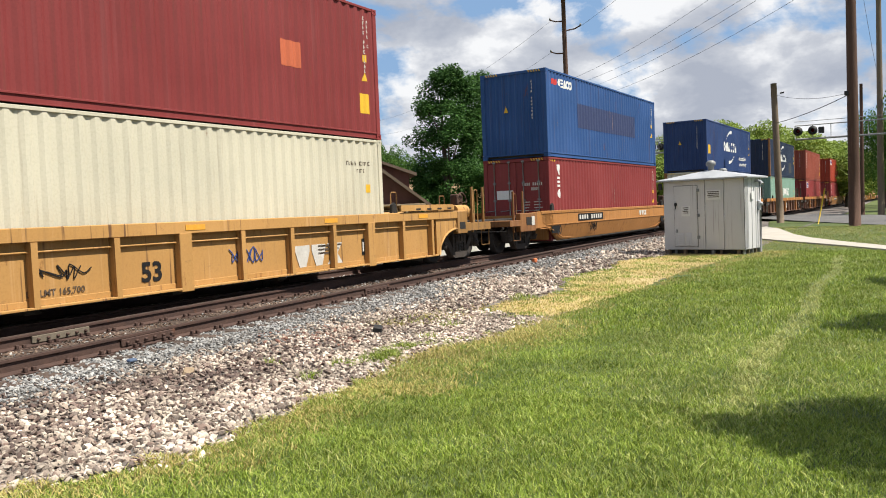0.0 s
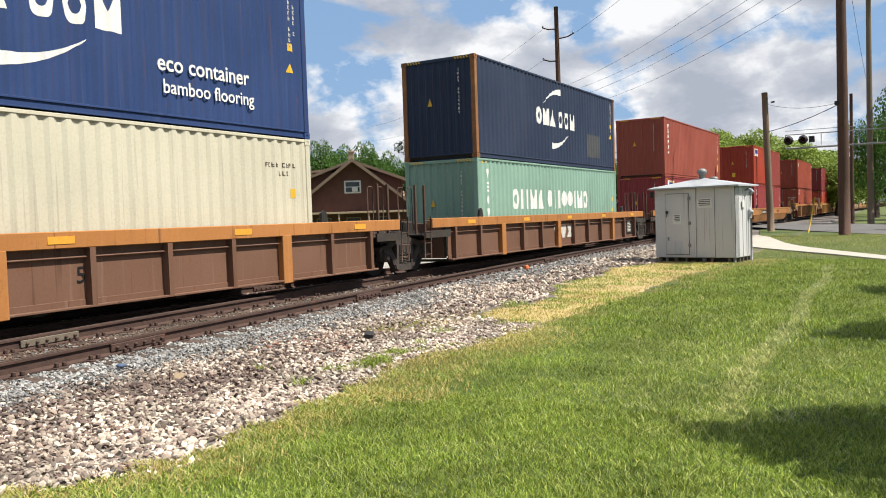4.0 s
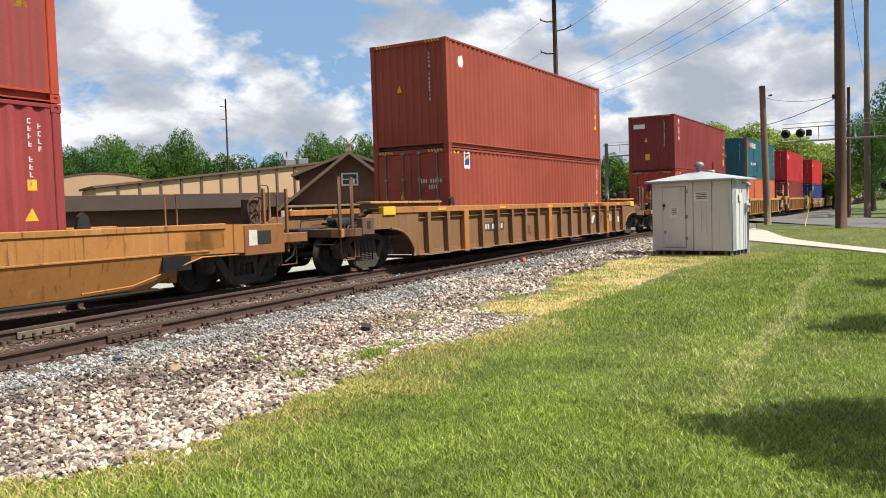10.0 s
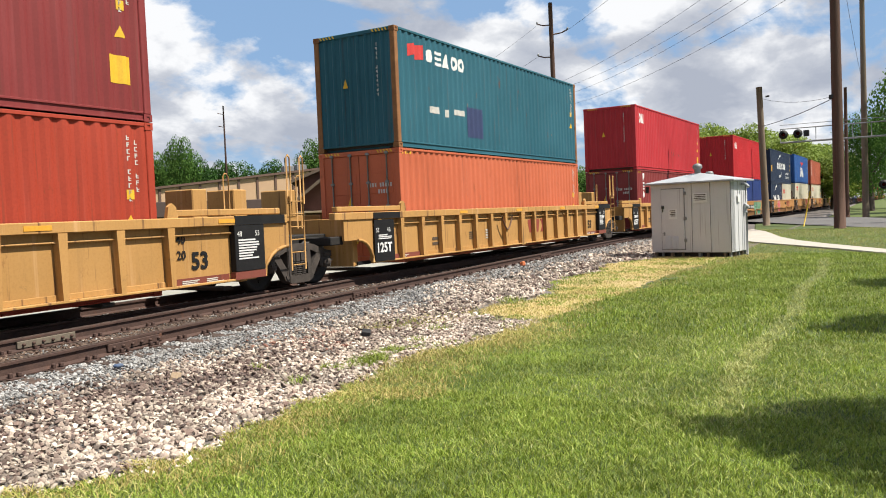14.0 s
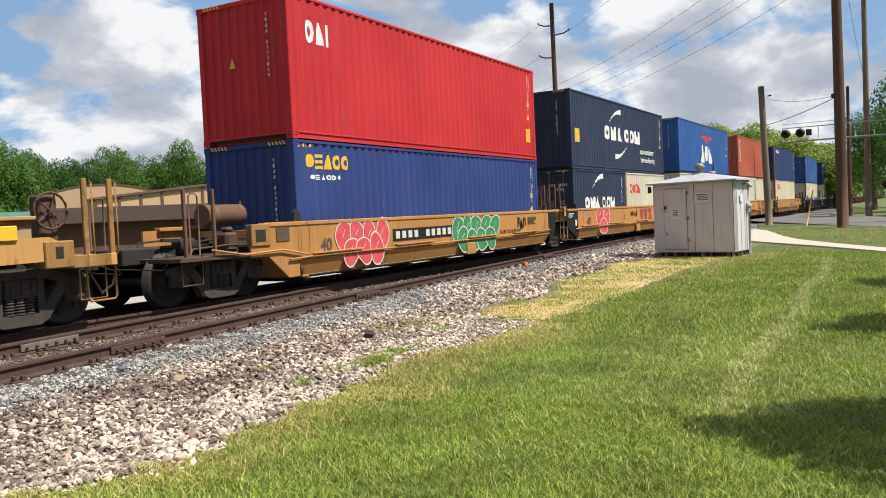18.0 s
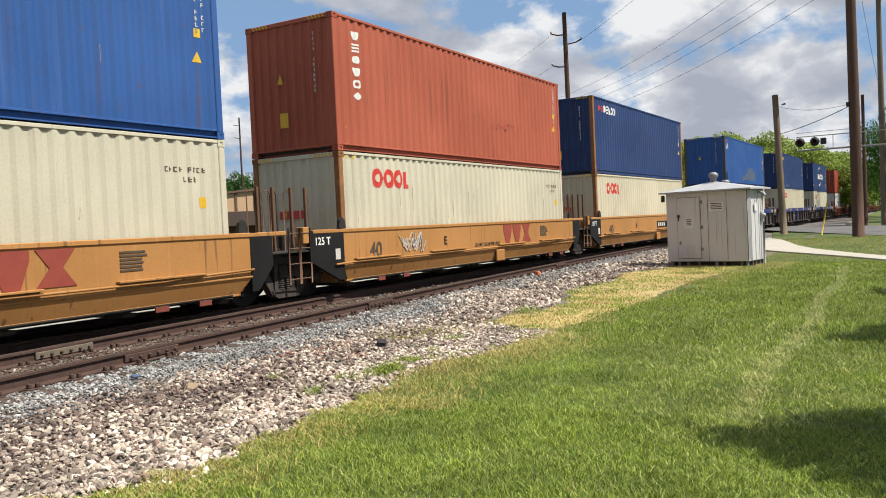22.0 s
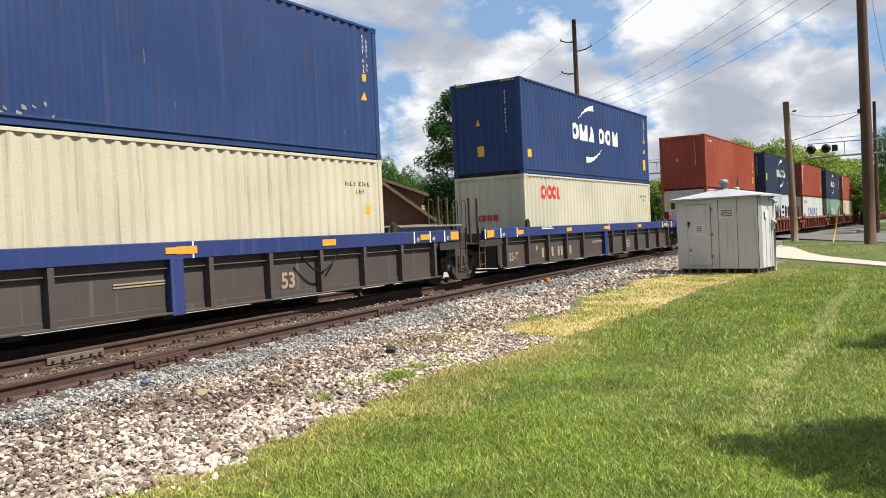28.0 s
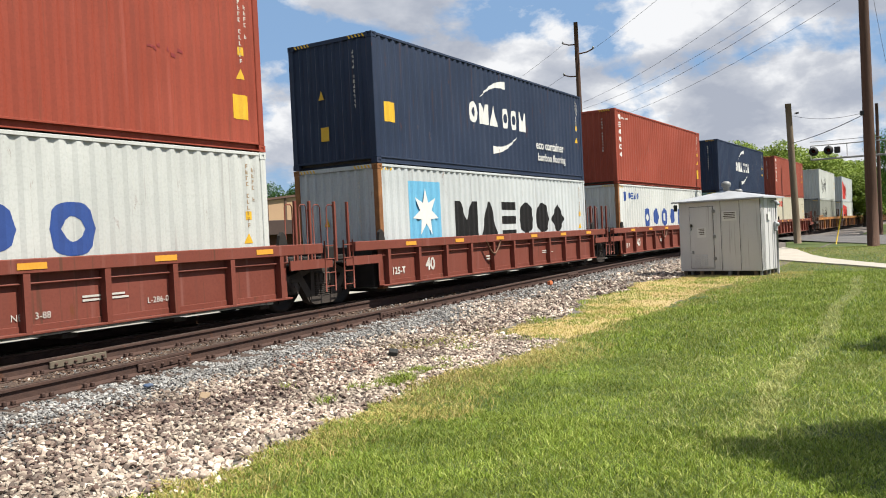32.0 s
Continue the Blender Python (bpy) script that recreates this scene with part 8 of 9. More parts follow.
    part("meter_box", Shape().box(0.99, -0.08, base + 1.20, 1.14, -0.005, base + 1.50, 0.02).lathe([(0.0, -0.07), (0.055, -0.06), (0.065, 0.0)], (1.07, -0.08, base + 1.40), "y", 12), M_HUTROOF, hut, "round electricity meter box")
    part("conduit", Shape().tube([(1.07, -0.08, base + 1.2), (1.07, -0.08, 0.0)], 0.028, 8).tube([(1.07, -0.06, base + 1.55), (1.07, -0.06, ez)], 0.022, 8), M_GALV, hut, "steel conduit")
    part("side_notice", Shape().box(0.45, -0.045, base + 1.55, 0.62, -0.038, base + 1.80), M_WHITE, hut, "white notice")
    # matt black block behind the support blocks fills the space under the body
    part("skid", Shape().box(0.16, 0.10, 0.0, d - 0.10, w - 0.10, base, 0.01), M_SIGNALBLACK, hut, "matt black block filling the space under the body")
    for k, y in enumerate((0.06, 0.20, 0.78, 1.02, 1.62, 1.96, 2.30, 2.52)):
        part("foot_block", Shape().box(0.04, y, 0.0, 0.17, y + (0.09 if k % 2 else 0.05), base, 0.008), M_POLEGREY if k % 3 else M_GALV, hut, "short support block")
    for k in range(4):
        x = 0.34 + k * 0.29
        part("foot_block", Shape().box(x, 0.02, 0.0, x + 0.05, 0.11, base, 0.006), M_GALV if k % 2 else M_POLEGREY, hut, "short support block")


make_hut()


# ------------------------------------------------------------ poles, wires and crossing signals
def pole(name, label, x, y, height, r0, r1, mat, lean=(0, 0), group="utility poles"):
    p = thing(name, label, "utility pole", group, at=pose(x, y, ground_z(x, y) - 0.05))
    pts = [(lean[0] * k / 6, lean[1] * k / 6, height * k / 6) for k in range(7)]
    part("shaft", Shape().tube(pts, r0, 14, r1), mat, p)
    return p


def wire(a, b, sag, r, label="thin black overhead power wire"):
    a, b = Vector(a), Vector(b)
    pts = [a.lerp(b, k / 20) - Vector((0, 0, sag * 4 * (k / 20) * (1 - k / 20))) for k in range(21)]
    return solid("overhead_wire", Shape().tube(pts, r, 5), M_WIRE, label, "wire", "overhead wires")


p1 = pole("utility_pole", "short weathered wooden utility pole by the crossing road", 51.8, 5.70, 8.3, 0.21, 0.17, M_POLEGREY, (0.1, 0.25))
part("insulator", Shape().tube([(0.05, -0.1, 7.7), (0.05, -0.32, 7.72)], 0.05, 8), M_SIGNALBLACK, p1)
p2 = pole("utility_pole", "tall brown wooden utility pole beside the road", 43.2, 1.47, 15.5, 0.27, 0.20, M_POLE, (0, 0.05))
part("crossarm", Shape().box(-0.06, -1.3, 14.6, 0.06, 1.3, 14.75, 0.01), M_POLE, p2)
part("cable_clamp", Shape().box(-0.2, 0.18, 6.25, 0.0, 0.36, 6.45, 0.02), M_SIGNALBLACK, p2)
p3 = pole("utility_pole", "tall greyish wooden utility pole beyond the road", 66.5, 0.55, 17.5, 0.24, 0.16, M_POLEGREY)
p4 = pole("utility_pole", "thin dark steel pole behind the crossing", 62.0, 1.62, 9.0, 0.13, 0.10, M_POLE)
p5 = pole("utility_pole", "tall brown wooden line pole with bent steel arms", 56.4, 20.4, 16.5, 0.22, 0.15, M_POLE, (0, 0.1))
for _z, _dy in ((14.9, 1.0), (14.2, -1.0), (12.6, 1.0)):
    part("bracket_arm", Shape().tube([(0, 0, _z), (0, _dy * 0.7, _z + 0.05), (0, _dy * 1.15, _z + 0.22)], 0.05, 6), M_POLE, p5, "bent bracket arm")
    part("insulator", Shape().lathe([(0.0, 0.2), (0.06, 0.16), (0.08, 0.08), (0.05, 0.0)], (0, _dy * 1.15, _z + 0.2), "z", 8), M_GALV, p5)
p6 = pole("utility_pole", "distant brown line pole with two crossarms", 82.0, 37.2, 15.6, 0.22, 0.14, M_POLE)
for _z in (12.9, 14.6):
    part("crossarm", Shape().bar((-1.2, 1.6, _z), (1.2, -1.6, _z), 0.12, 0.14), M_POLE, p6)
p7 = pole("utility_pole", "distant thin reddish pole with short arms", 88.0, 81.5, 18.2, 0.18, 0.10, M_RAILRUST)
for _z in (15.2, 17.0):
    part("bracket_arm", Shape().tube([(0, 0, _z), (-0.6, 0.6, _z + 0.15)], 0.05, 6), M_RAILRUST, p7)

for _k, _z in ((-1.2, 14.9), (1.2, 14.9), (0.1, 13.6), (0.0, 12.4)):
    wire((43.2, 1.47 + _k, _z), (82.0, 37.2 + _k, 13.2 + (_z - 14.0) * 0.6), 2.0, 0.010)
wire((56.4, 19.25, 14.45), (20, -9, 17.5), 0.8, 0.010)
wire((56.4, 21.55, 15.1), (95, 62, 14.5), 1.2, 0.009)
wire((56.4, 21.55, 12.85), (95, 62, 12.5), 1.2, 0.009)
wire((51.9, 5.85, 7.7), (43.2, 1.65, 6.45), 0.25, 0.010)
wire((43.2, 1.7, 6.35), (51.9, 5.85, 6.05), 0.12, 0.020, "thick black overhead cable")
wire((43.2, 1.40, 14.2), (66.5, 0.55, 9.5), 0.5, 0.010)


def flasher(parent, x, y, z, turn=0.0):
    """A pair of round crossing lamps on black discs."""
    for s in (-0.38, 0.38):
        m = Matrix.Translation((x, y, z)) @ Matrix.Rotation(turn, 4, "Z") @ Matrix.Translation((0, s, 0))
        f = part("flasher", Shape().lathe([(0.0, 0.02), (0.25, 0.02), (0.25, 0.0), (0.0, 0.0)], (0, 0, 0), "x", 18).lathe([(0.10, 0.0), (0.12, -0.14), (0.13, -0.26)], (0, 0, 0), "x", 12).tube([(0, 0, 0), (0.22, 0, 0)], 0.11, 10), M_SIGNALBLACK, parent, "round crossing lamp on a black disc", at=m)
        part("lens", Shape().lathe([(0.0, -0.04), (0.06, -0.03), (0.10, -0.005)], (0, 0, 0), "x", 12), M_REDLENS, f, "unlit red lens")


def cantilever(x, y, reach, z, turn, label):
    c = thing("crossing_signal", label, "crossing signal", "crossing signals", at=Matrix.Translation((x, y, ground_z(x, y))) @ Matrix.Rotation(turn, 4, "Z"))
    part("mast", Shape().tube([(0, 0, 0), (0, 0, z + 0.9)], 0.13, 12).box(-0.3, -0.3, 0, 0.3, 0.3, 0.1, 0.02), M_GALV, c, "galvanised mast")
    for zz in (z, z + 0.75):
        part("arm_chord", Shape().tube([(0, -0.25, zz), (0, reach, zz)], 0.032, 8), M_GALV, c)
    n = max(3, int(reach / 0.9))
    for k in range(n + 1):
        part("arm_strut", Shape().tube([(0, reach * k / n, z), (0, reach * k / n, z + 0.75)], 0.022, 6), M_GALV, c)
    part("arm_walkway", Shape().box(-0.28, 0.2, z - 0.06, 0.28, reach, z - 0.02, 0.01), M_GALV, c, "grated walkway")
    part("arm_rail", Shape().tube([(-0.28, 0.2, z + 0.95), (-0.28, reach, z + 0.95)], 0.018, 6), M_GALV, c)
    flasher(c, -0.25, reach - 0.55, z + 0.42)
    flasher(c, -0.25, 0.0, 2.1)
    part("lamp_box", Shape().box(-0.12, reach - 1.5, z + 0.25, 0.12, reach - 1.2, z + 0.6, 0.03), M_SIGNALBLACK, c)
    part("control_box", Shape().box(0.14, -0.2, 1.0, 0.5, 0.2, 1.7, 0.02), M_GALV, c)
    return c


cantilever(50.0, -0.85, 5.5, 4.75, 0.0, "galvanised cantilever crossing signal with black round lamps")
cantilever(57.6, 17.2, 4.0, 5.0, math.pi, "galvanised cantilever crossing signal beyond the track")
_g = Shape().tube([(0, 0, 0), (0.05, -0.35, 1.9)], 0.035, 8)
solid("marker_post", _g, M_PIPE, "leaning yellow plastic marker post on the verge", "marker post", at=pose(48.0, 3.40, ground_z(48, 3)))


# ------------------------------------------------------------ buildings beyond the track
def window_on(parent, x0, z0, x1, z1, y, mat=M_TRIM):
    w = part("window", Shape().box(x0 - 0.09, y - 0.06, z0 - 0.09, x1 + 0.09, y + 0.02, z0, 0.01).box(x0 - 0.09, y - 0.06, z1, x1 + 0.09, y + 0.02, z1 + 0.09, 0.01).box(x0 - 0.09, y - 0.06, z0, x0, y + 0.02, z1, 0.01).box(x1, y - 0.06, z0, x1 + 0.09, y + 0.02, z1, 0.01), M_WHITE, parent, "white window frame")
    part("pane", Shape().box(x0, y - 0.02, z0, x1, y - 0.008, z1), M_GLASS, w, "dark glass pane")
    part("glazing_bar", Shape().box(x0, y - 0.04, (z0 + z1) / 2 - 0.025, x1, y - 0.02, (z0 + z1) / 2 + 0.025), M_WHITE, w)
    return w


def make_house():
    c = Vector((41.2, 28.4, 0.0))
    face = math.radians(34.6 - 90 + 1)
    h = thing("house", "brown gabled depot house with shingled roof", "house", at=Matrix.Translation(c) @ Matrix.Rotation(face, 4, "Z"))
    half, eave, apex, deep = 3.55, 2.45, 5.35, 9.0
    g = Shape()
    poly = [(-half, -0.2), (half, -0.2), (half, eave + 0.15), (0, apex - 0.12), (-half, eave + 0.15)]
    p = [(x, 0, z) for x, z in poly] + [(x, deep, z) for x, z in poly]
    g.add(p, [(0, 1, 2, 3, 4), (9, 8, 7, 6, 5)] + [(i, (i + 1) % 5, (i + 1) % 5 + 5, i + 5) for i in range(5)])
    part("wall", g, M_BRICK, h, "brown brick walls")
    for s in (-1, 1):
        q = [(0, apex), (s * (half + 0.75), eave - 0.45), (s * (half + 0.75), eave - 0.58), (0, apex - 0.14)]
        roof = part("roof", Shape().prism(q, -0.7, deep + 0.6), M_SHINGLE, h, "shingled roof slope")
        part("barge_board", Shape().prism([(0, apex + 0.03), (s * (half + 0.8), eave - 0.45), (s * (half + 0.8), eave - 0.66), (0, apex - 0.2)], -0.76, -0.68), M_BARGE, roof, "brown barge board")
    part("chimney", Shape().box(-0.18, 1.2, apex - 0.4, 0.18, 1.6, apex + 0.60, 0.02).box(-0.23, 1.15, apex + 0.50, 0.23, 1.65, apex + 0.62, 0.02), M_TRIM, h, "brick chimney")
    window_on(h, -0.42, 3.35, 0.42, 3.95, -0.01)
    part("window_unit", Shape().box(-0.05, -0.2, 3.36, 0.3, 0.0, 3.62, 0.02), M_WHITE, h, "white air conditioner")
    for s in (-1, 1):  # raised dormer roofs behind the gable
        dorm = part("dormer_roof", Shape().prism([(0, apex - 0.02), (s * 3.5, apex - 1.28), (s * 3.5, apex - 1.42), (0, apex - 0.16)][::s], 0.9, 7.6), M_SHINGLE, h, "low dormer roof slope")
        part("dormer_eave", Shape().prism([(s * 0.3, apex - 0.06), (s * 3.56, apex - 1.26), (s * 3.56, apex - 1.46), (s * 0.3, apex - 0.2)][::s], 0.84, 0.92), M_BARGE, dorm, "brown eave board")
        part("dormer_wall", Shape().prism([(s * 1.2, apex - 1.3), (s * 1.2, apex - 0.6), (s * 3.1, apex - 1.28), (s * 3.1, apex - 2.6)][::s], 1.3, 7.2), M_BRICK, h)
    part("porch_beam", Shape().box(-half - 0.3, -1.2, 2.02, half + 0.3, -0.02, 2.14, 0.01), M_TRIM, h, "pale porch edge")
    for x in (-2.7, -0.9, 0.9, 2.7):
        part("porch_post", Shape().box(x - 0.06, -1.15, -0.1, x + 0.06, -1.03, 2.02, 0.01), M_TRIM, h, "thin porch post")
    for x in (-1.8, 0.0, 1.8):
        w = part("window", Shape().box(x - 0.45, -0.05, 0.8, x + 0.45, -0.01, 1.8, 0.01), M_TRIM, h, "brown window frame")
        part("pane", Shape().box(x - 0.38, -0.062, 0.87, x + 0.38, -0.052, 1.73), M_GLASS, w, "dark glass pane")


make_house()


def make_warehouses():
    # long tan shed with brown trim, from far left to near right
    a, b = Vector((53.7, 66.8, 0)), Vector((75.0, 54.5, 0))
    ln = (b - a).length
    u = (b - a) / ln
    m = Matrix.Translation((a.x, a.y, 0)) @ Matrix.Rotation(math.atan2(u.y, u.x), 4, "Z")
    w = thing("warehouse", "wide tan metal warehouse with low-pitched gable and brown strips", "warehouse", at=m)
    low, high, far = 4.69, 7.25, 2 * ln

    def top(x):
        return low + (high - low) * (x / ln if x < ln else 2 - x / ln)

    part("wall", Shape().prism([(0, -0.2), (far, -0.2), (far, low), (ln, high), (0, low)], 0, 9), M_TAN, w, "tan metal siding")
    for s0, s1 in ((0, ln), (ln, far)):
        q = [(s0 - 0.25 * (s0 == 0), top(s0) + 0.02), (s1 + 0.25 * (s1 == far), top(s1) + 0.02), (s1 + 0.25 * (s1 == far), top(s1) + 0.25), (s0 - 0.25 * (s0 == 0), top(s0) + 0.25)]
        part("roof", Shape().prism(q, -0.25, 9.2), M_BROWNTRIM, w, "brown metal roof slope")
    for k in range(1, 24):
        x = far * k / 24
        part("pilaster", Shape().box(x - 0.12, -0.10, -0.2, x + 0.12, 0.02, top(x) + 0.02, 0.01), M_BROWNTRIM, w, "brown vertical strip")
    for k in (3, 6, 9):
        x = far * (k + 0.2) / 24
        d = part("loading_door", Shape().box(x, -0.06, 0, x + 1.5, 0.01, 3.3, 0.01), M_HUTROOF, w, "pale grey loading door")
        part("door_lintel", Shape().box(x - 0.1, -0.10, 3.3, x + 1.6, 0.01, 3.5, 0.01), M_BROWNTRIM, d)
    for x, y in ((ln * 0.84, 3.0), (ln * 0.92, 4.0)):
        v = part("roof_unit", Shape().box(x, y, top(x), x + 1.2, y + 1.0, top(x) + 1.0, 0.03), M_GALV, w, "grey rooftop unit")
        part("roof_pipe", Shape().tube([(x + 0.3, y + 0.4, top(x) + 0.9), (x + 0.3, y + 0.4, top(x) + 1.9)], 0.1, 8), M_GALV, v)
    # arched shed behind
    ca, cb = Vector((56.8, 87.8, 0)), Vector((74.4, 73.6, 0))
    ln = (cb - ca).length
    u = (cb - ca) / ln
    m = Matrix.Translation((ca.x, ca.y, 0)) @ Matrix.Rotation(math.atan2(u.y, u.x), 4, "Z")
    s = thing("arched_shed", "tan shed with a curved bow-string roof", "shed", at=m)
    arc = [(ln * k / 24, 3.55 + 3.55 * (1 - ((k - 12) / 12) ** 2)) for k in range(25)]
    part("gable_wall", Shape().prism([(0, -0.2)] + arc + [(ln, -0.2)], 0, 0.3), M_TAN, s, "tan gable wall")
    g = Shape()
    q = [(x, -0.06, z + 0.12) for x, z in arc] + [(x, 24, z + 0.12) for x, z in arc]
    g.add(q + [(x, -0.06, z - 0.15) for x, y, z in q[:25]], [(k, k + 1, k + 26, k + 25) for k in range(24)] + [(k, k + 1, k + 51, k + 50) for k in range(24)])
    part("roof", g, M_BROWNTRIM, s, "curved brown roof")
    # low dark brown building in front
    a, b = Vector((34.5, 47.5, 0)), Vector((47.5, 39.0, 0))
    ln = (b - a).length
    u = (b - a) / ln
    m = Matrix.Translation((a.x, a.y, 0)) @ Matrix.Rotation(math.atan2(u.y, u.x), 4, "Z")
    lo = thing("low_building", "low flat-roofed dark brown building", "building", at=m)
    part("wall", Shape().box(0, 0, -0.2, ln, 9, 2.3), M_BRICK, lo)
    part("fascia", Shape().box(-0.3, -0.7, 2.2, ln + 0.3, 9.2, 3.25, 0.02), M_BROWN, lo, "deep dark brown fascia")
    aw = part("awning", Shape().prism([(-3.0, 2.45), (-0.35, 2.45), (-0.35, 3.1), (-3.0, 3.1)], -0.8, 1.5), M_TEALAWN, lo, "teal canvas awning")
    part("awning_writing", Shape().box(-1.6, -0.812, 2.5, -0.5, -0.802, 2.72), M_WHITE, aw, "line of white writing as a bar")


make_warehouses()


# ------------------------------------------------------------ trees
def crown_mesh(seed, n, leaf, mat, clumps=16, tall=1.0):
    """A crown of unit size (radius about 1, from z = -1 to 1): small leaves gathered in uneven clumps."""
    rng = np.random.default_rng(seed)
    cs = []
    for k in range(clumps):
        v = rng.normal(size=3)
        v /= np.linalg.norm(v)
        q = v * rng.uniform(0.25, 0.72) * np.array([1, 1, tall])
        cs.append((q, rng.uniform(0.26, 0.46)))
    weight = np.array([r * r for _, r in cs])
    which = rng.choice(clumps, n, p=weight / weight.sum())
    v = rng.normal(size=(n, 3))
    v /= np.linalg.norm(v, axis=1)[:, None]
    rad = np.array([cs[i][1] for i in which]) * rng.uniform(0.55, 1.06, n) ** 0.6
    pos = np.array([cs[i][0] for i in which]) + v * rad[:, None] * np.array([1, 1, 0.85])
    nrm = v * 0.7 + rng.normal(size=(n, 3)) * 0.6 + np.array([0, 0, 0.35])
    nrm /= np.linalg.norm(nrm, axis=1)[:, None]
    t = np.cross(nrm, rng.normal(size=(n, 3)))
    t /= np.linalg.norm(t, axis=1)[:, None]
    b = np.cross(nrm, t)
    s = leaf * rng.uniform(0.6, 1.3, n)[:, None]
    co = np.stack([pos - t * s, pos + b * s * 0.75, pos + t * s, pos - b * s * 0.75], 1).reshape(-1, 3)
    me = mesh_arrays("crown", co, np.arange(4 * n), np.full(n, 4), mat)
    return me


def ragged_crown(seed, clumps, leaf):
    """Leaves in given clumps (x, y, z, radius), thin towards their edges."""
    rng = np.random.default_rng(seed)
    pos = []
    for x, y, z, r in clumps:
        n = int(1250 * r * r + 5)
        v = rng.normal(size=(n, 3))
        v /= np.linalg.norm(v, axis=1)[:, None]
        pos.append(np.array([x, y, z]) + v * (r * rng.uniform(0, 1, n) ** 0.45)[:, None] * np.array([1, 1, 0.7]) + rng.normal(0, 0.05, (n, 3)))
    pos = np.concatenate(pos)
    n = len(pos)
    nrm = rng.normal(size=(n, 3)) + np.array([0, -0.4, 0.8])
    t = np.cross(nrm, rng.normal(size=(n, 3)))
    t /= np.linalg.norm(t, axis=1)[:, None]
    b = np.cross(nrm / np.linalg.norm(nrm, axis=1)[:, None], t)
    q = leaf * rng.uniform(0.6, 1.3, n)[:, None]
    co = np.stack([pos - t * q, pos + b * q * 0.75, pos + t * q, pos - b * q * 0.75], 1).reshape(-1, 3)
    return mesh_arrays("crown", co, np.arange(4 * n), np.full(n, 4), BLANK)


CROWNS = {}
for _name, _tone, _seed in (("a", "dark", 5), ("b", "mid", 6), ("c", "mid", 7), ("d", "bright", 8), ("e", "bright", 9), ("f", "dark", 10)):
    CROWNS[_name] = crown_mesh(_seed, 20000, 0.026, BLANK, 30 + _seed % 5, 1.15), M_LEAF[_tone]


def maple_crown(seed, n, leaf):
    """A broad crown of unit size, fullest low down and pointed above, in many shallow leafy boughs."""
    rng = np.random.default_rng(seed)
    cs = []
    for k in range(170):
        q = rng.uniform(0, 1) ** 0.95
        wide = math.sqrt(max(0.0, 1 - ((q - 0.30) / 0.74) ** 2)) * (0.86 if q > 0.3 else 0.80 + 0.2 * q)
        a = rng.uniform(0, math.tau)
        r = wide * rng.uniform(0.12, 0.95) ** 0.7
        cs.append((r * math.cos(a), r * math.sin(a), q * 2 - 1.0, rng.uniform(0.13, 0.27)))
    cs += [(0.0, 0.0, 0.94, 0.10), (0.12, 0.05, 0.84, 0.13), (-0.14, -0.1, 0.80, 0.14)]
    weight = np.array([c[3] ** 2 for c in cs])
    pick = np.array(cs)[rng.choice(len(cs), n, p=weight / weight.sum())]
    v = rng.normal(size=(n, 3))
    v /= np.linalg.norm(v, axis=1)[:, None]
    pos = pick[:, :3] + v * (pick[:, 3] * rng.uniform(0.3, 1.12, n) ** 0.6)[:, None] * np.array([1.1, 1.1, 0.5])
    nrm = v * 0.5 + rng.normal(size=(n, 3)) * 0.5 + np.array([0, 0, 0.7])
    nrm /= np.linalg.norm(nrm, axis=1)[:, None]
    t = np.cross(nrm, rng.normal(size=(n, 3)))
    t /= np.linalg.norm(t, axis=1)[:, None]
    b = np.cross(nrm, t)
    q = leaf * rng.uniform(0.6, 1.3, n)[:, None]
    flat = np.array([1, 1, 0.5])
    co = np.stack([pos - t * q * flat, pos + b * q * 0.75 * flat, pos + t * q * flat, pos - b * q * 0.75 * flat], 1).reshape(-1, 3)
    return mesh_arrays("crown", co, np.arange(4 * n), np.full(n, 4), BLANK)


CROWNS["big"] = maple_crown(21, 46000, 0.026), M_LEAF["dark"]
CROWNS["tall"] = maple_crown(24, 36000, 0.031), M_LEAF["dark"]
CROWNS["shade"] = crown_mesh(23, 9000, 0.085, BLANK, 30, 1.2), M_LEAF["dark"]
CROWNS["edge"] = crown_mesh(22, 15000, 0.020, BLANK, 40, 1.3), M_LEAF["mid"]


def trunk_shape(seed, h, r, limbs=6):
    rnd = random.Random(seed)
    g = Shape().tube([(0, 0, 0), (rnd.uniform(-.05, .05) * h, rnd.uniform(-.05, .05) * h, h * 0.35), (rnd.uniform(-.06, .06) * h, 0, h * 0.75)], r, 9, r * 0.3)
    for k in range(limbs):
        a = k * math.tau / limbs + rnd.uniform(-0.4, 0.4)
        z = h * rnd.uniform(0.25, 0.5)
        q = h * rnd.uniform(0.12, 0.19)
        g.tube([(0, 0, z), (math.cos(a) * q * 0.5, math.sin(a) * q * 0.5, z + q * 0.7), (math.cos(a) * q, math.sin(a) * q, z + q * 1.3)], r * 0.35, 6, r * 0.1)
    return g


def tree(kind, x, y, h, w, label, low=0.12, turn=0.0, group="trees along the railway"):
    t = thing("tree", label, "tree", group, at=pose(x, y, ground_z(x, y) - 0.1, 0, 0, turn))
    key = int(h * 2) % 4
    me = shared(("trunk", key), lambda: trunk_shape(50 + key, 1.0, 0.024))
    part("trunk", me, M_BARK, t, at=Matrix.Diagonal((h, h, h, 1)))
    crown, mat = CROWNS[kind]
    zc, rz = h * (1 + low) / 2, h * (1 - low) / 2
    part("crown", crown, mat, t, at=Matrix.Translation((0, 0, zc)) @ Matrix.Diagonal((w / 2, w / 2, rz * 0.93, 1)))
    return t


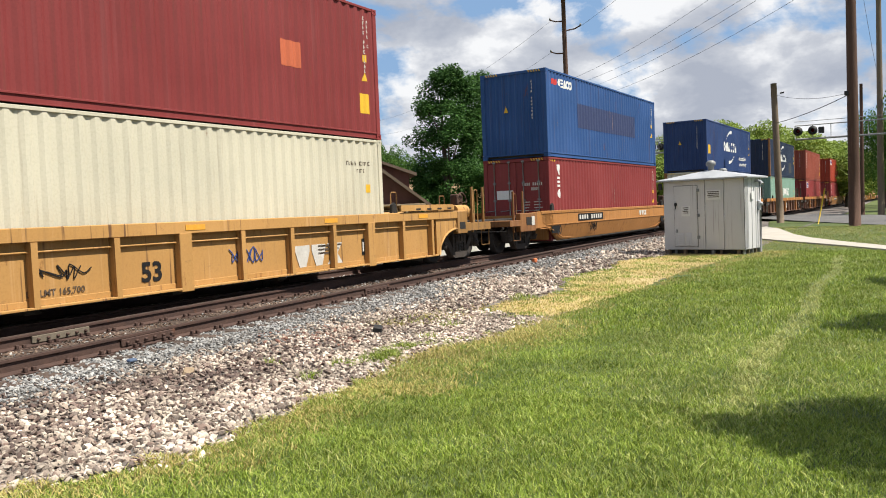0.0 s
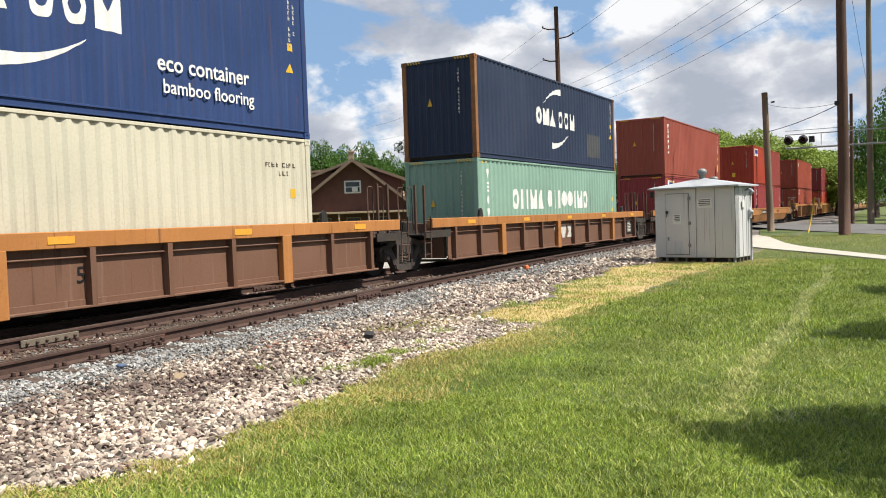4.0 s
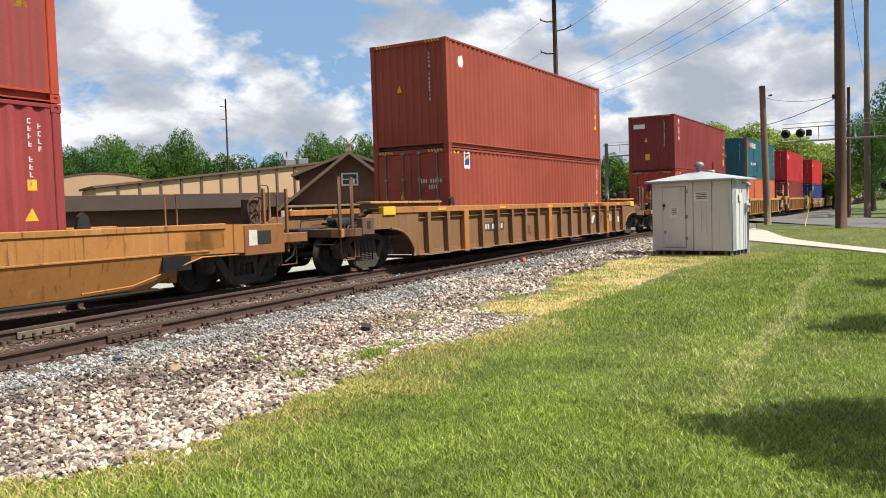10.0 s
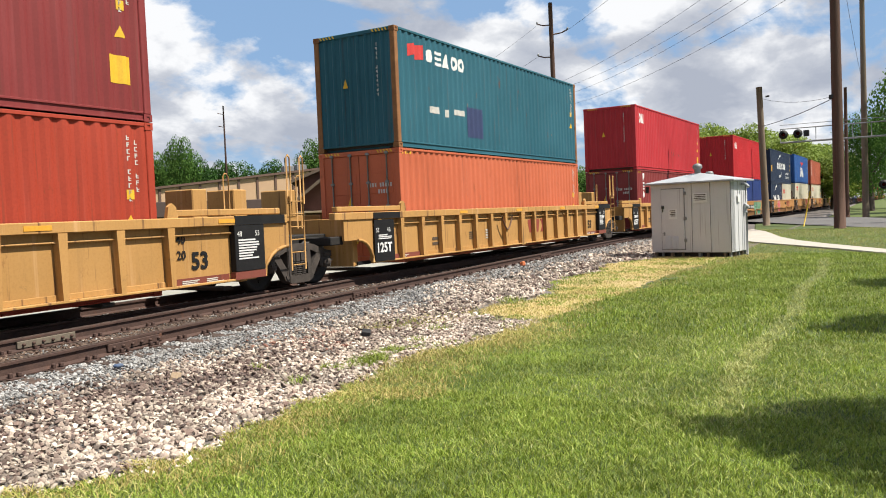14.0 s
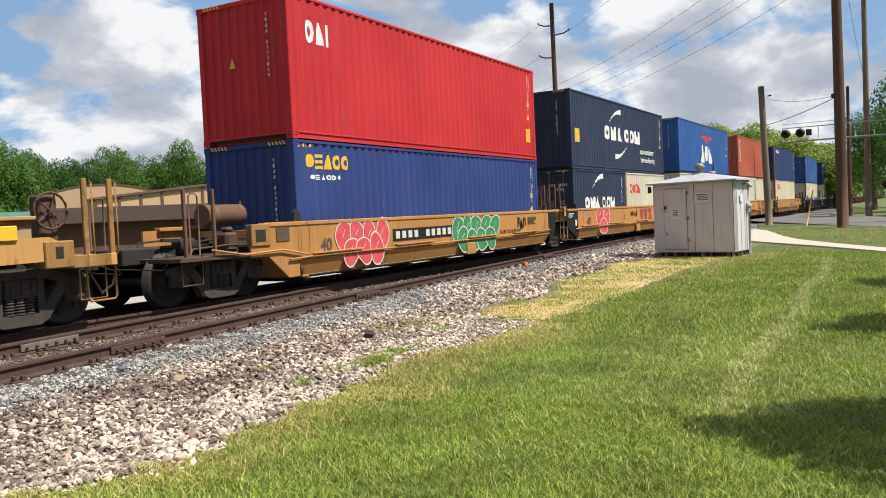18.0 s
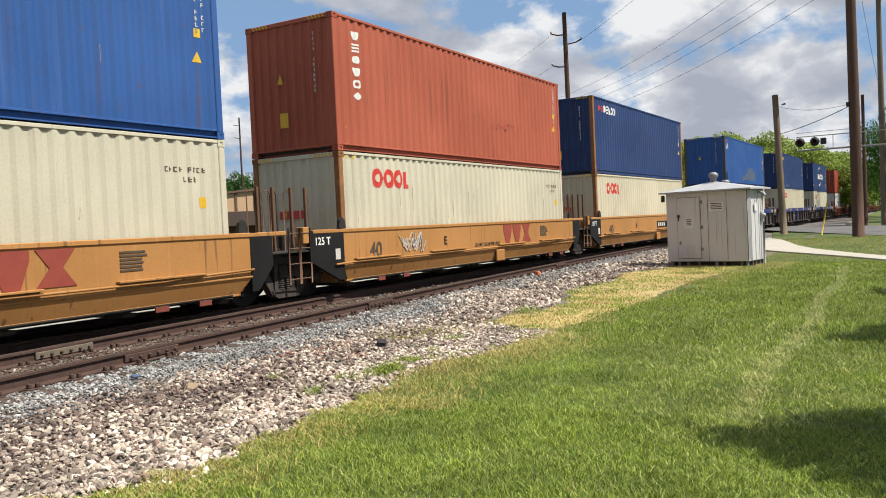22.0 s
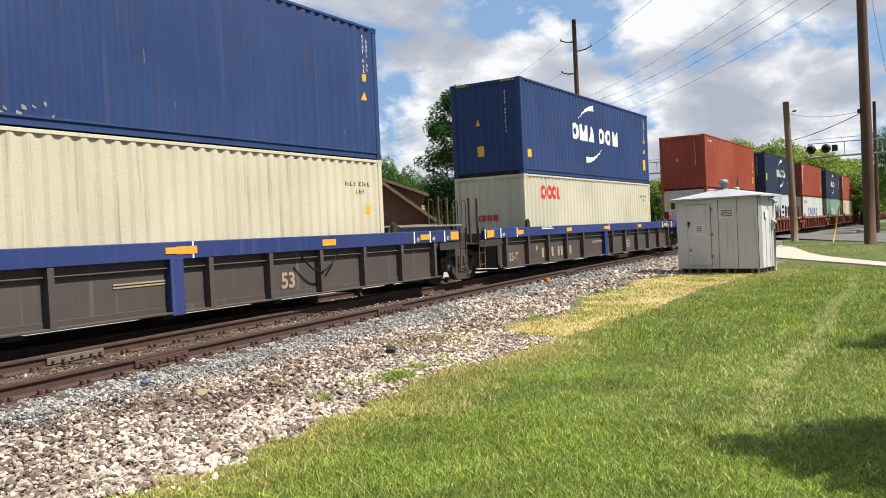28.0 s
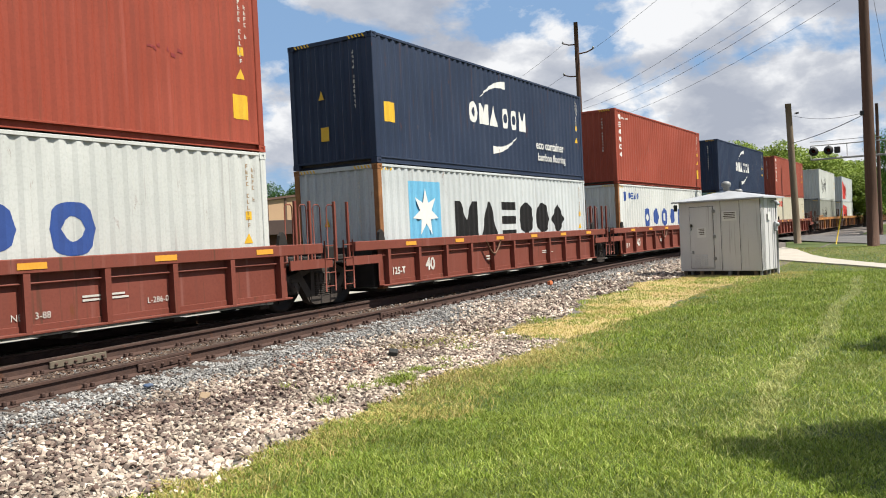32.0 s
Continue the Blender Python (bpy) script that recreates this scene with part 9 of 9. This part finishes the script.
def polar(az, dist):
    return math.cos(radians(az)) * dist, math.sin(radians(az)) * dist


def plant_trees():
    rnd = random.Random(77)
    # the dark maples beside the house
    for az, d, h, w, kind in ((28.25, 62, 12.6, 7.4, "big"), (25.85, 66, 12.7, 5.8, "tall"), (24.2, 76, 8.8, 5.4, "a"), (22.9, 84, 8.9, 4.4, "b"), (29.6, 66, 6.4, 4.2, "a")):
        x, y = polar(az, d)
        tree(kind, x, y, h, w, "tall dark green maple with dense rounded crown", 0.05, rnd.uniform(0, 360))
    # behind the house and sheds: heading, distance, height in degrees, width, kind
    for az, d, el, w, kind in ((36.7, 105, 5.5, 5.6, "b"), (35.2, 112, 5.5, 6.0, "c"), (33.6, 110, 5.3, 6.0, "b"), (32.2, 112, 4.9, 5.5, "c"), (31.0, 105, 4.2, 6.0, "c"), (40.3, 125, 4.7, 6.6, "a"), (42.3, 128, 4.7, 7.0, "f"), (44.2, 128, 5.0, 7, "a"), (45.8, 124, 5.8, 6.0, "b"),
                               (47.4, 130, 5.0, 8, "c"), (48.9, 128, 5.4, 8, "c"), (50.2, 134, 5.4, 8, "b"), (51.8, 126, 5.3, 7, "f"), (53.6, 122, 5.3, 7, "a"), (55.0, 116, 5.2, 8, "b"), (56.6, 105, 6.3, 8.5, "c"), (58.4, 100, 6.6, 9, "b"), (60.4, 96, 6.8, 9, "c"), (62.8, 95, 6.8, 10, "b"),
                               (46.6, 142, 4.4, 11, "f"), (50.0, 142, 4.2, 12, "a"), (53.2, 140, 4.0, 12, "b"), (43.2, 142, 3.9, 11, "c"), (57.5, 132, 4.4, 13, "a"), (61.0, 130, 4.6, 14, "b")):
        x, y = polar(az, d)
        tree(kind, x, y, (1.7 + d * math.tan(radians(el))) * 1.07, w, "mid-green broadleaf tree in a distant row", 0.02, rnd.uniform(0, 360))
    # pale spring woods at the end of the view
    for k in range(15):
        az = 2.4 + k * 0.72
        d = rnd.uniform(118, 150)
        x, y = polar(az, d)
        top = 5.75 if az > 6 else 3.4 + (az - 2.4) * 0.55
        tree(rnd.choice("dded"), x, y, 1.7 + d * math.tan(radians(top * rnd.uniform(0.86, 1.03))), rnd.uniform(9, 13), "yellow-green spring tree in distant woods", 0.0, rnd.uniform(0, 360))
    for az in (13.5, 14.8, 16.2, 17.6, 19.0, 20.6):
        x, y = polar(az, rnd.uniform(105, 135))
        tree(rnd.choice("bcd"), x, y, rnd.uniform(7.5, 9.5), rnd.uniform(7, 10), "green broadleaf tree in a distant row", 0.0, rnd.uniform(0, 360))
    # leafy trees right of the road
    for x, y, h, w in ((66, -4.2, 15.0, 9.5), (82, -4.4, 17, 11.0), (95, 0.2, 12, 8), (108, -2, 14, 10)):
        tree("edge", x, y, h, w, "tall airy green tree beyond the road", 0.06, rnd.uniform(0, 360))
    # trees beside the lawn whose shade falls on it
    for x, y, h, w in ((12.2, -4.3, 7.8, 2.5), (17.7, -4.4, 7.8, 2.4)):
        tree("shade", x, y, h, w, "leafy garden tree shading the lawn", 0.375, rnd.uniform(0, 360))
    t = thing("tree", "spreading garden tree with ragged leafy limbs", "tree", "trees along the railway", at=pose(6.75, -4.48, -0.1))
    part("trunk", shared(("trunk", "spread"), lambda: trunk_shape(58, 6.4, 0.16, 9)), M_BARK, t)
    part("crown", ragged_crown(61, [(-0.05, 0.4, 5.3, 1.3), (-0.1, -1.2, 5.5, 1.5), (0.15, 1.3, 5.1, 1.08), (0.1, 1.95, 4.8, 0.76), (-0.62, 1.8, 4.8, 0.42), (0.62, 1.75, 4.9, 0.46), (-0.1, 2.45, 4.6, 0.42), (-0.5, 2.35, 4.6, 0.27),
                                    (0.35, 2.35, 4.5, 0.22), (-0.12, 2.95, 4.4, 0.20), (-0.35, 2.9, 4.4, 0.15), (0.05, 3.35, 4.3, 0.09), (0.2, 3.6, 4.3, 0.05), (-0.9, 1.3, 5.0, 0.42), (0.95, 1.1, 5.0, 0.42)], 0.05), M_LEAF["dark"], t)


plant_trees()


# ------------------------------------------------------------ stones and grass
def rock_points(seed):
    rng = np.random.default_rng(seed)
    p = (1 + 5**0.5) / 2
    v = np.array([(-1, p, 0), (1, p, 0), (-1, -p, 0), (1, -p, 0), (0, -1, p), (0, 1, p), (0, -1, -p), (0, 1, -p), (p, 0, -1), (p, 0, 1), (-p, 0, -1), (-p, 0, 1)]) / 1.9
    f = np.array([(0, 11, 5), (0, 5, 1), (0, 1, 7), (0, 7, 10), (0, 10, 11), (1, 5, 9), (5, 11, 4), (11, 10, 2), (10, 7, 6), (7, 1, 8), (3, 9, 4), (3, 4, 2), (3, 2, 6), (3, 6, 8), (3, 8, 9), (4, 9, 5), (2, 4, 11), (6, 2, 10), (8, 6, 7), (9, 8, 1)])
    v = v * rng.uniform(0.55, 1.25, (12, 1)) * np.array([1.05, 0.75, 0.58])
    return v, f


ROCKS = [rock_points(k) for k in range(8)]


def scatter_rocks(name, pts, sizes, mat, label, seed):
    rng = np.random.default_rng(seed)
    n = len(pts)
    kinds = rng.integers(0, len(ROCKS), n)
    co, fs = np.empty((n, 12, 3)), np.empty((n, 20, 3), dtype=np.int64)
    a, b, c = rng.uniform(0, math.tau, n), rng.normal(0, 0.45, n), rng.normal(0, 0.45, n)
    ca, sa, cb, sb, cc, sc = np.cos(a), np.sin(a), np.cos(b), np.sin(b), np.cos(c), np.sin(c)
    R = np.empty((n, 3, 3))
    R[:, 0] = np.stack([ca * cb, ca * sb * sc - sa * cc, ca * sb * cc + sa * sc], 1)
    R[:, 1] = np.stack([sa * cb, sa * sb * sc + ca * cc, sa * sb * cc - ca * sc], 1)
    R[:, 2] = np.stack([-sb, cb * sc, cb * cc], 1)
    for k, (v, f) in enumerate(ROCKS):
        i = np.where(kinds == k)[0]
        co[i] = np.einsum("nij,vj->nvi", R[i], v) * sizes[i][:, None, None] + pts[i][:, None, :]
        fs[i] = f[None] + (i * 12)[:, None, None]
    me = mesh_arrays(name, co.reshape(-1, 3), fs.ravel(), np.full(n * 20, 3), mat)
    return tagged(new(name, me), label, "gravel", kind="stuff")


def patch(x, y, scale, seed):
    return noise.noise(Vector((x * scale, y * scale, seed * 7.3)))


def straw_amount(x, y):
    """How bleached the verge is: 0 none, 1 all straw."""
    e = along(LAWN_EDGE, x)
    if x < 11:
        return max(0.0, 0.62 - abs(y - e) * 0.75)
    t = along(STRAW_TOP, x)
    m = (e + t) / 2 + 0.15
    half = max(0.25, (t - e) / 2 + (0.35 if y > m else 0.8))
    k = 1 - abs(y - m) / half
    bleached = 1.9 if x < 14.2 or x > 18.2 else 1.1
    return max(0.0, min(1.0, k * bleached + patch(x, y, 0.7, 3) * 0.7))


def tongue(x, y):
    """Sparse yellow weeds that run out over the gravel."""
    if not 9.4 < x < 12.2:
        return 0.0
    m = 6.25 - (x - 9.6) * 0.32
    return max(0.0, 1.35 - abs(y - m) / (0.26 + 0.13 * (x - 9.4))) * (0.6 + 0.8 * patch(x, y, 1.5, 14))


def make_stones():
    rng = np.random.default_rng(4)
    groups = {"warm": [], "dark": [], "red": [], "grey": [], "rust": []}
    zones = [(2.0, 7.0, 1150), (7.0, 11.0, 900), (11.0, 17.0, 420), (17.0, 30.0, 120), (30.0, 46.0, 45)]
    for x0, x1, dens in zones:
        n = int((x1 - x0) * 6.6 * dens)
        xs = rng.uniform(x0, x1, n)
        ys = rng.uniform(3.9, 12.8, n)
        us = rng.uniform(0, 1, n)
        for x, y, r in zip(xs, ys, us):
            e, c = along(LAWN_EDGE, x), line_y(x) + MID
            if y < e - 0.12 + 0.12 * patch(x, y, 2.0, 1) or y > c + 1.4:
                continue
            d = y - c
            if x > 11 and y < along(STRAW_TOP, x) + 0.3 * patch(x, y, 1.1, 2):
                continue
            q = y - siding_y(x)
            if q > -0.55 and ((x - 1.25) % 0.5 < 0.12 or (x - 1.25) % 0.5 > 0.38) and x < 13.5 and q < 2.0 and r < 0.8:
                continue
            if abs(q) < 0.1 or abs(q - 1.506) < 0.1 or abs(abs(d) - 0.753) < 0.1:
                continue
            if d > -1.2 and r < 0.5:
                continue
            grey = y > siding_y(x) - 1.3 - 0.8 * patch(x, y, 0.4, 5) + (rng.uniform() - 0.5) * 1.1
            size = (0.0195 if grey else 0.0275) * rng.uniform(0.55, 1.5)
            if x > 11:
                size *= 1.25
            if x > 17:
                size *= 1.35
            z = max(bed_z(x, y), ground_z(x, y) - 0.02 if y < e + 0.05 else -1) + size * rng.uniform(0.0, 0.8)
            soot = (0.95 if x < 7 else 0.6) * math.exp(-(((y - 6.25 + 0.25 * patch(x, y, 0.7, 21)) / 0.55) ** 2)) * (0.55 + 1.2 * patch(x, y, 0.9, 22)) + (0.32 if x < 5.2 and y > 5.0 else 0.0) * (0.4 + patch(x, y, 1.4, 23))
            if 0.05 < q < 2.2 and r > 0.12:
                kind = "rust"
            elif (x - 8.4) ** 2 + (y - 6.6) ** 2 < 0.6 and rng.uniform() < 0.14:
                kind = "red"
            elif soot > rng.uniform():
                kind = "dark"
            else:
                kind = "grey" if grey else "warm"
            groups[kind].append((x, y, z, size))
    for key, mat, label in (("warm", M_STONE, "loose beige, white and purple-brown gravel"), ("dark", M_STONEDARK, "soot-stained dark brown gravel"), ("red", M_STONERED, "scattered reddish brick crumbs"), ("grey", M_STONEBLUE, "loose blue-grey crushed ballast"), ("rust", M_STONERUST, "rust-stained brown ballast between the rails")):
        q = np.array(groups[key])
        scatter_rocks("gravel", q[:, :3], q[:, 3], mat, label, 9)


make_stones()


def grid_noise(x, y, seed):
    """Smooth values from 0 to 1 on a random grid."""
    table = np.random.default_rng(seed).uniform(0, 1, (64, 64))
    i, j = np.floor(x).astype(int), np.floor(y).astype(int)
    fx, fy = x - i, y - j
    fx, fy = fx * fx * (3 - 2 * fx), fy * fy * (3 - 2 * fy)
    a, b = table[i % 64, j % 64], table[(i + 1) % 64, j % 64]
    c, d = table[i % 64, (j + 1) % 64], table[(i + 1) % 64, (j + 1) % 64]
    return (a * (1 - fx) + b * fx) * (1 - fy) + (c * (1 - fx) + d * fx) * fy


def scatter_blades(name, pts, height, width, mat, label, seed, bend=0.5):
    rng = np.random.default_rng(seed)
    n = len(pts)
    a = rng.uniform(0, math.tau, n)
    tuft = grid_noise(pts[:, 0] / 0.11, pts[:, 1] / 0.11, seed) * 0.65 + grid_noise(pts[:, 0] / 0.5, pts[:, 1] / 0.5, seed + 1) * 0.35
    h = height * rng.uniform(0.55, 1.25, n) * (0.45 + 1.1 * tuft)
    side = np.stack([np.cos(a), np.sin(a), np.zeros(n)], 1) * (width * rng.uniform(0.7, 1.3, n))[:, None]
    lean = np.stack([rng.normal(0, bend, n), rng.normal(0, bend, n), np.zeros(n)], 1) * h[:, None]
    up = np.array([0, 0, 1.0])[None] * h[:, None]
    co = np.stack([pts - side, pts + side, pts + side * 0.7 + up * 0.55 + lean * 0.35, pts - side * 0.7 + up * 0.55 + lean * 0.35, pts + up * 0.95 + lean], 1).reshape(-1, 3)
    base = np.arange(n)[:, None] * 5
    idx = np.concatenate([base + np.array([0, 1, 2, 3]), base + np.array([3, 2, 4])], 1).ravel()
    me = mesh_arrays(name, co, idx, np.tile([4, 3], n), mat)
    return tagged(new(name, me), label, "grass", kind="stuff")


def make_grass():
    rng = np.random.default_rng(12)
    green, mid_green, straw, far_green, pale = [], [], [], [], []
    for x0, x1, dens, bucket in ((2.4, 6.5, 6600, green), (6.5, 10, 3300, green), (10, 16, 1300, mid_green), (16, 26, 820, far_green), (26, 44, 190, far_green)):
        y0 = -0.7
        n = int((x1 - x0) * (6.6 - y0) * dens)
        xs, ys, rs = rng.uniform(x0, x1, n), rng.uniform(y0, 6.6, n), rng.uniform(0, 1, n)
        edges = np.interp(xs, [p[0] for p in LAWN_EDGE], [p[1] for p in LAWN_EDGE])
        if x0 > 20:
            edges = edges + np.clip(xs - 30, 0, 20) * 0.05
        ragged = 1.5 * (grid_noise(xs / 1.2, ys / 0.55 + 9, 51) - 0.45) + 0.6 * (grid_noise(xs / 0.35, ys / 0.22 + 9, 52) - 0.5)
        rims = edges + 0.08 * np.sin(xs * 7) + 0.05 * np.sin(xs * 17) + np.clip((xs - 10.8) / 1.5, 0, 1) * np.clip((24.5 - xs) / 2, 0, 1) * ragged
        keep = ys < rims
        near = ys > edges - 1.1
        for x, y, r, k, nr, rim in zip(xs, ys, rs, keep, near, rims):
            z = max(ground_z(x, y), bed_z(x, y)) if x > 10.8 else ground_z(x, y)
            if x > 22 and along(PATH_FAR, x) - 0.05 < y < along(PATH_NEAR, x) + 0.05:
                continue
            across, into = (x - 24.57) * 0.223 + (y - 3.65) * 0.975, (x - 24.57) * 0.975 - (y - 3.65) * 0.223
            if -0.02 < across < 2.55 and -0.02 < into < 1.30:
                continue
            if not k:
                if tongue(x, y) > r:
                    (straw if rng.uniform() < 0.7 else bucket).append((x, y, max(z, bed_z(x, y))))
                elif x > 11 and y < along(STRAW_TOP, x) + 0.12 * math.sin(x * 5) and straw_amount(x, y) > r * 0.8:
                    leafy = -0.40 if 15 < x < 20.5 and y > 5.25 - (x - 15) * 0.02 else 0.16
                    (bucket if patch(x, y, 1.2, 9) + 0.5 * patch(x, y, 3.1, 19) > leafy and r < 0.8 else straw).append((x, y, max(z, bed_z(x, y))))
                elif x > 5 and y < along(LAWN_EDGE, x) + 0.6 and patch(x, y, 1.6, 8) > 0.34:
                    bucket.append((x, y, max(z, bed_z(x, y))))
                continue
            track = max(0.0, 1 - abs(y - 1.1 - 0.06 * math.sin(x * 0.9)) / 0.20) * (2.0 if x > 8 else 1.0) if 6.5 < x < 24 else 0.0
            if x < 10.8:
                fringe = (0.95 if x > 5.5 else 0.7) * max(0.0, 1 - (along(LAWN_EDGE, x) - y) / (1.25 if x > 6 else 0.85)) * ((1.0 if x > 6.5 else 0.7) + patch(x, y, 0.9, 4))
                bleached = nr and straw_amount(x, y) > r
            else:
                fringe = 0.8 * math.exp(-(rim - y) / 0.30) + 0.42 * math.exp(-(rim - y) / 0.9) * (0.4 + 1.6 * patch(x, y, 0.9, 4))
                bleached = False
            thatch = 0.30 * (patch(x, y, 0.45, 12) + 0.8 * patch(x, y, 1.7, 13) + 0.08)
            if track * (0.8 + patch(x, y, 2.5, 3)) > r or thatch > r:
                pale.append((x, y, z))
            elif bleached or fringe > r or (x > 27 and r < 0.58 + 0.5 * patch(x, y, 0.3, 6)) or r < 0.95 - ((x - 25.2) / 3.2) ** 2 - ((y - 3.3) / 1.15) ** 2:
                straw.append((x, y, z))
            else:
                bucket.append((x, y, z))
    scatter_blades("grass", np.array(green), 0.040, 0.0029, M_GRASS, "mown green lawn grass", 31, 0.7)
    scatter_blades("grass", np.array(mid_green), 0.052, 0.0052, M_GRASS, "mown green lawn grass in mid distance", 34)
    scatter_blades("grass", np.array(far_green), 0.055, 0.0060, M_GRASS, "mown green lawn grass further off", 32)
    scatter_blades("grass", np.array(pale), 0.044, 0.0040, M_PALEBLADE, "pale flattened and dry blades in the lawn", 35, 0.9)
    weeds = []
    for cx, cy, cr, n in ((7.45, 5.0, 0.22, 420), (7.75, 5.02, 0.16, 200), (8.15, 5.05, 0.14, 160), (6.75, 5.9, 0.10, 50), (7.05, 5.25, 0.12, 60), (9.9, 5.4, 0.16, 70), (6.3, 5.05, 0.12, 60), (8.9, 5.2, 0.14, 60), (13.3, 5.8, 0.3, 160)):
        for a, q in zip(rng.uniform(0, math.tau, n), rng.uniform(0, 1, n) ** 0.7):
            x, y = cx + cr * q * math.cos(a), cy + cr * q * math.sin(a)
            weeds.append((x, y, bed_z(x, y)))
    scatter_blades("weed", np.array(weeds), 0.085, 0.0042, M_GRASS, "green weed tufts in the gravel", 36, 0.6)
    scatter_blades("dry_grass", np.array(straw), 0.05, 0.0042, M_STRAW, "bleached yellow dry grass by the gravel", 33, 0.8)


make_grass()

# small litter on the gravel
solid("burnt_block", Shape().box(-0.09, -0.06, -0.02, 0.09, 0.06, 0.075, 0.012), M_SIGNALBLACK, "blackened broken block lying on the gravel", "rubble", at=pose(9.04, 6.06, bed_z(9.0, 6.1) + 0.02, 8, -6, 30))
solid("litter", Shape().box(-0.07, -0.03, 0, 0.07, 0.03, 0.035, 0.012), M_SCRUBBED, "crumpled blue plastic litter on the ballast", "litter", at=pose(6.0, 7.25, bed_z(6.0, 7.25) + 0.03, 10, 5, 20))
solid("pale_stone", Shape().add(ROCKS[2][0] * 0.10, ROCKS[2][1]), M_TRIM, "large pale yellow stone among the gravel", "stone", at=pose(5.95, 6.35, bed_z(5.95, 6.35) + 0.03))
solid("red_cone_scrap", Shape().box(-0.10, -0.05, 0, 0.10, 0.05, 0.12, 0.02), M_ORANGEINK, "orange scrap lying by the rail", "litter", at=pose(20.5, 8.5, bed_z(20.5, 8.5) + 0.03, 0, 10, 40))


# ------------------------------------------------------------ what moves
def share_keys(ob, source):
    ob.rotation_mode = "QUATERNION"
    data = ob.animation_data_create()
    data.action = source.animation_data.action
    data.action_slot = source.animation_data.action_slot


def motions():
    for ob, s, z in MOVERS:
        walk(ob, [(t, train_pose(s, t, z)) for t in range(33)])
    for key, dx in (("front", -0.89), ("rear", 0.89)):
        first, *others = SPIN[key]
        walk(first, [(t, Matrix.Translation((dx, 0, 0)) @ Matrix.Rotation(-float(np.interp(t, TT, TD)) / WHEEL_R, 4, "Y")) for t in (k / 30 for k in range(961))])
        for ob in others:
            share_keys(ob, first)


motions()
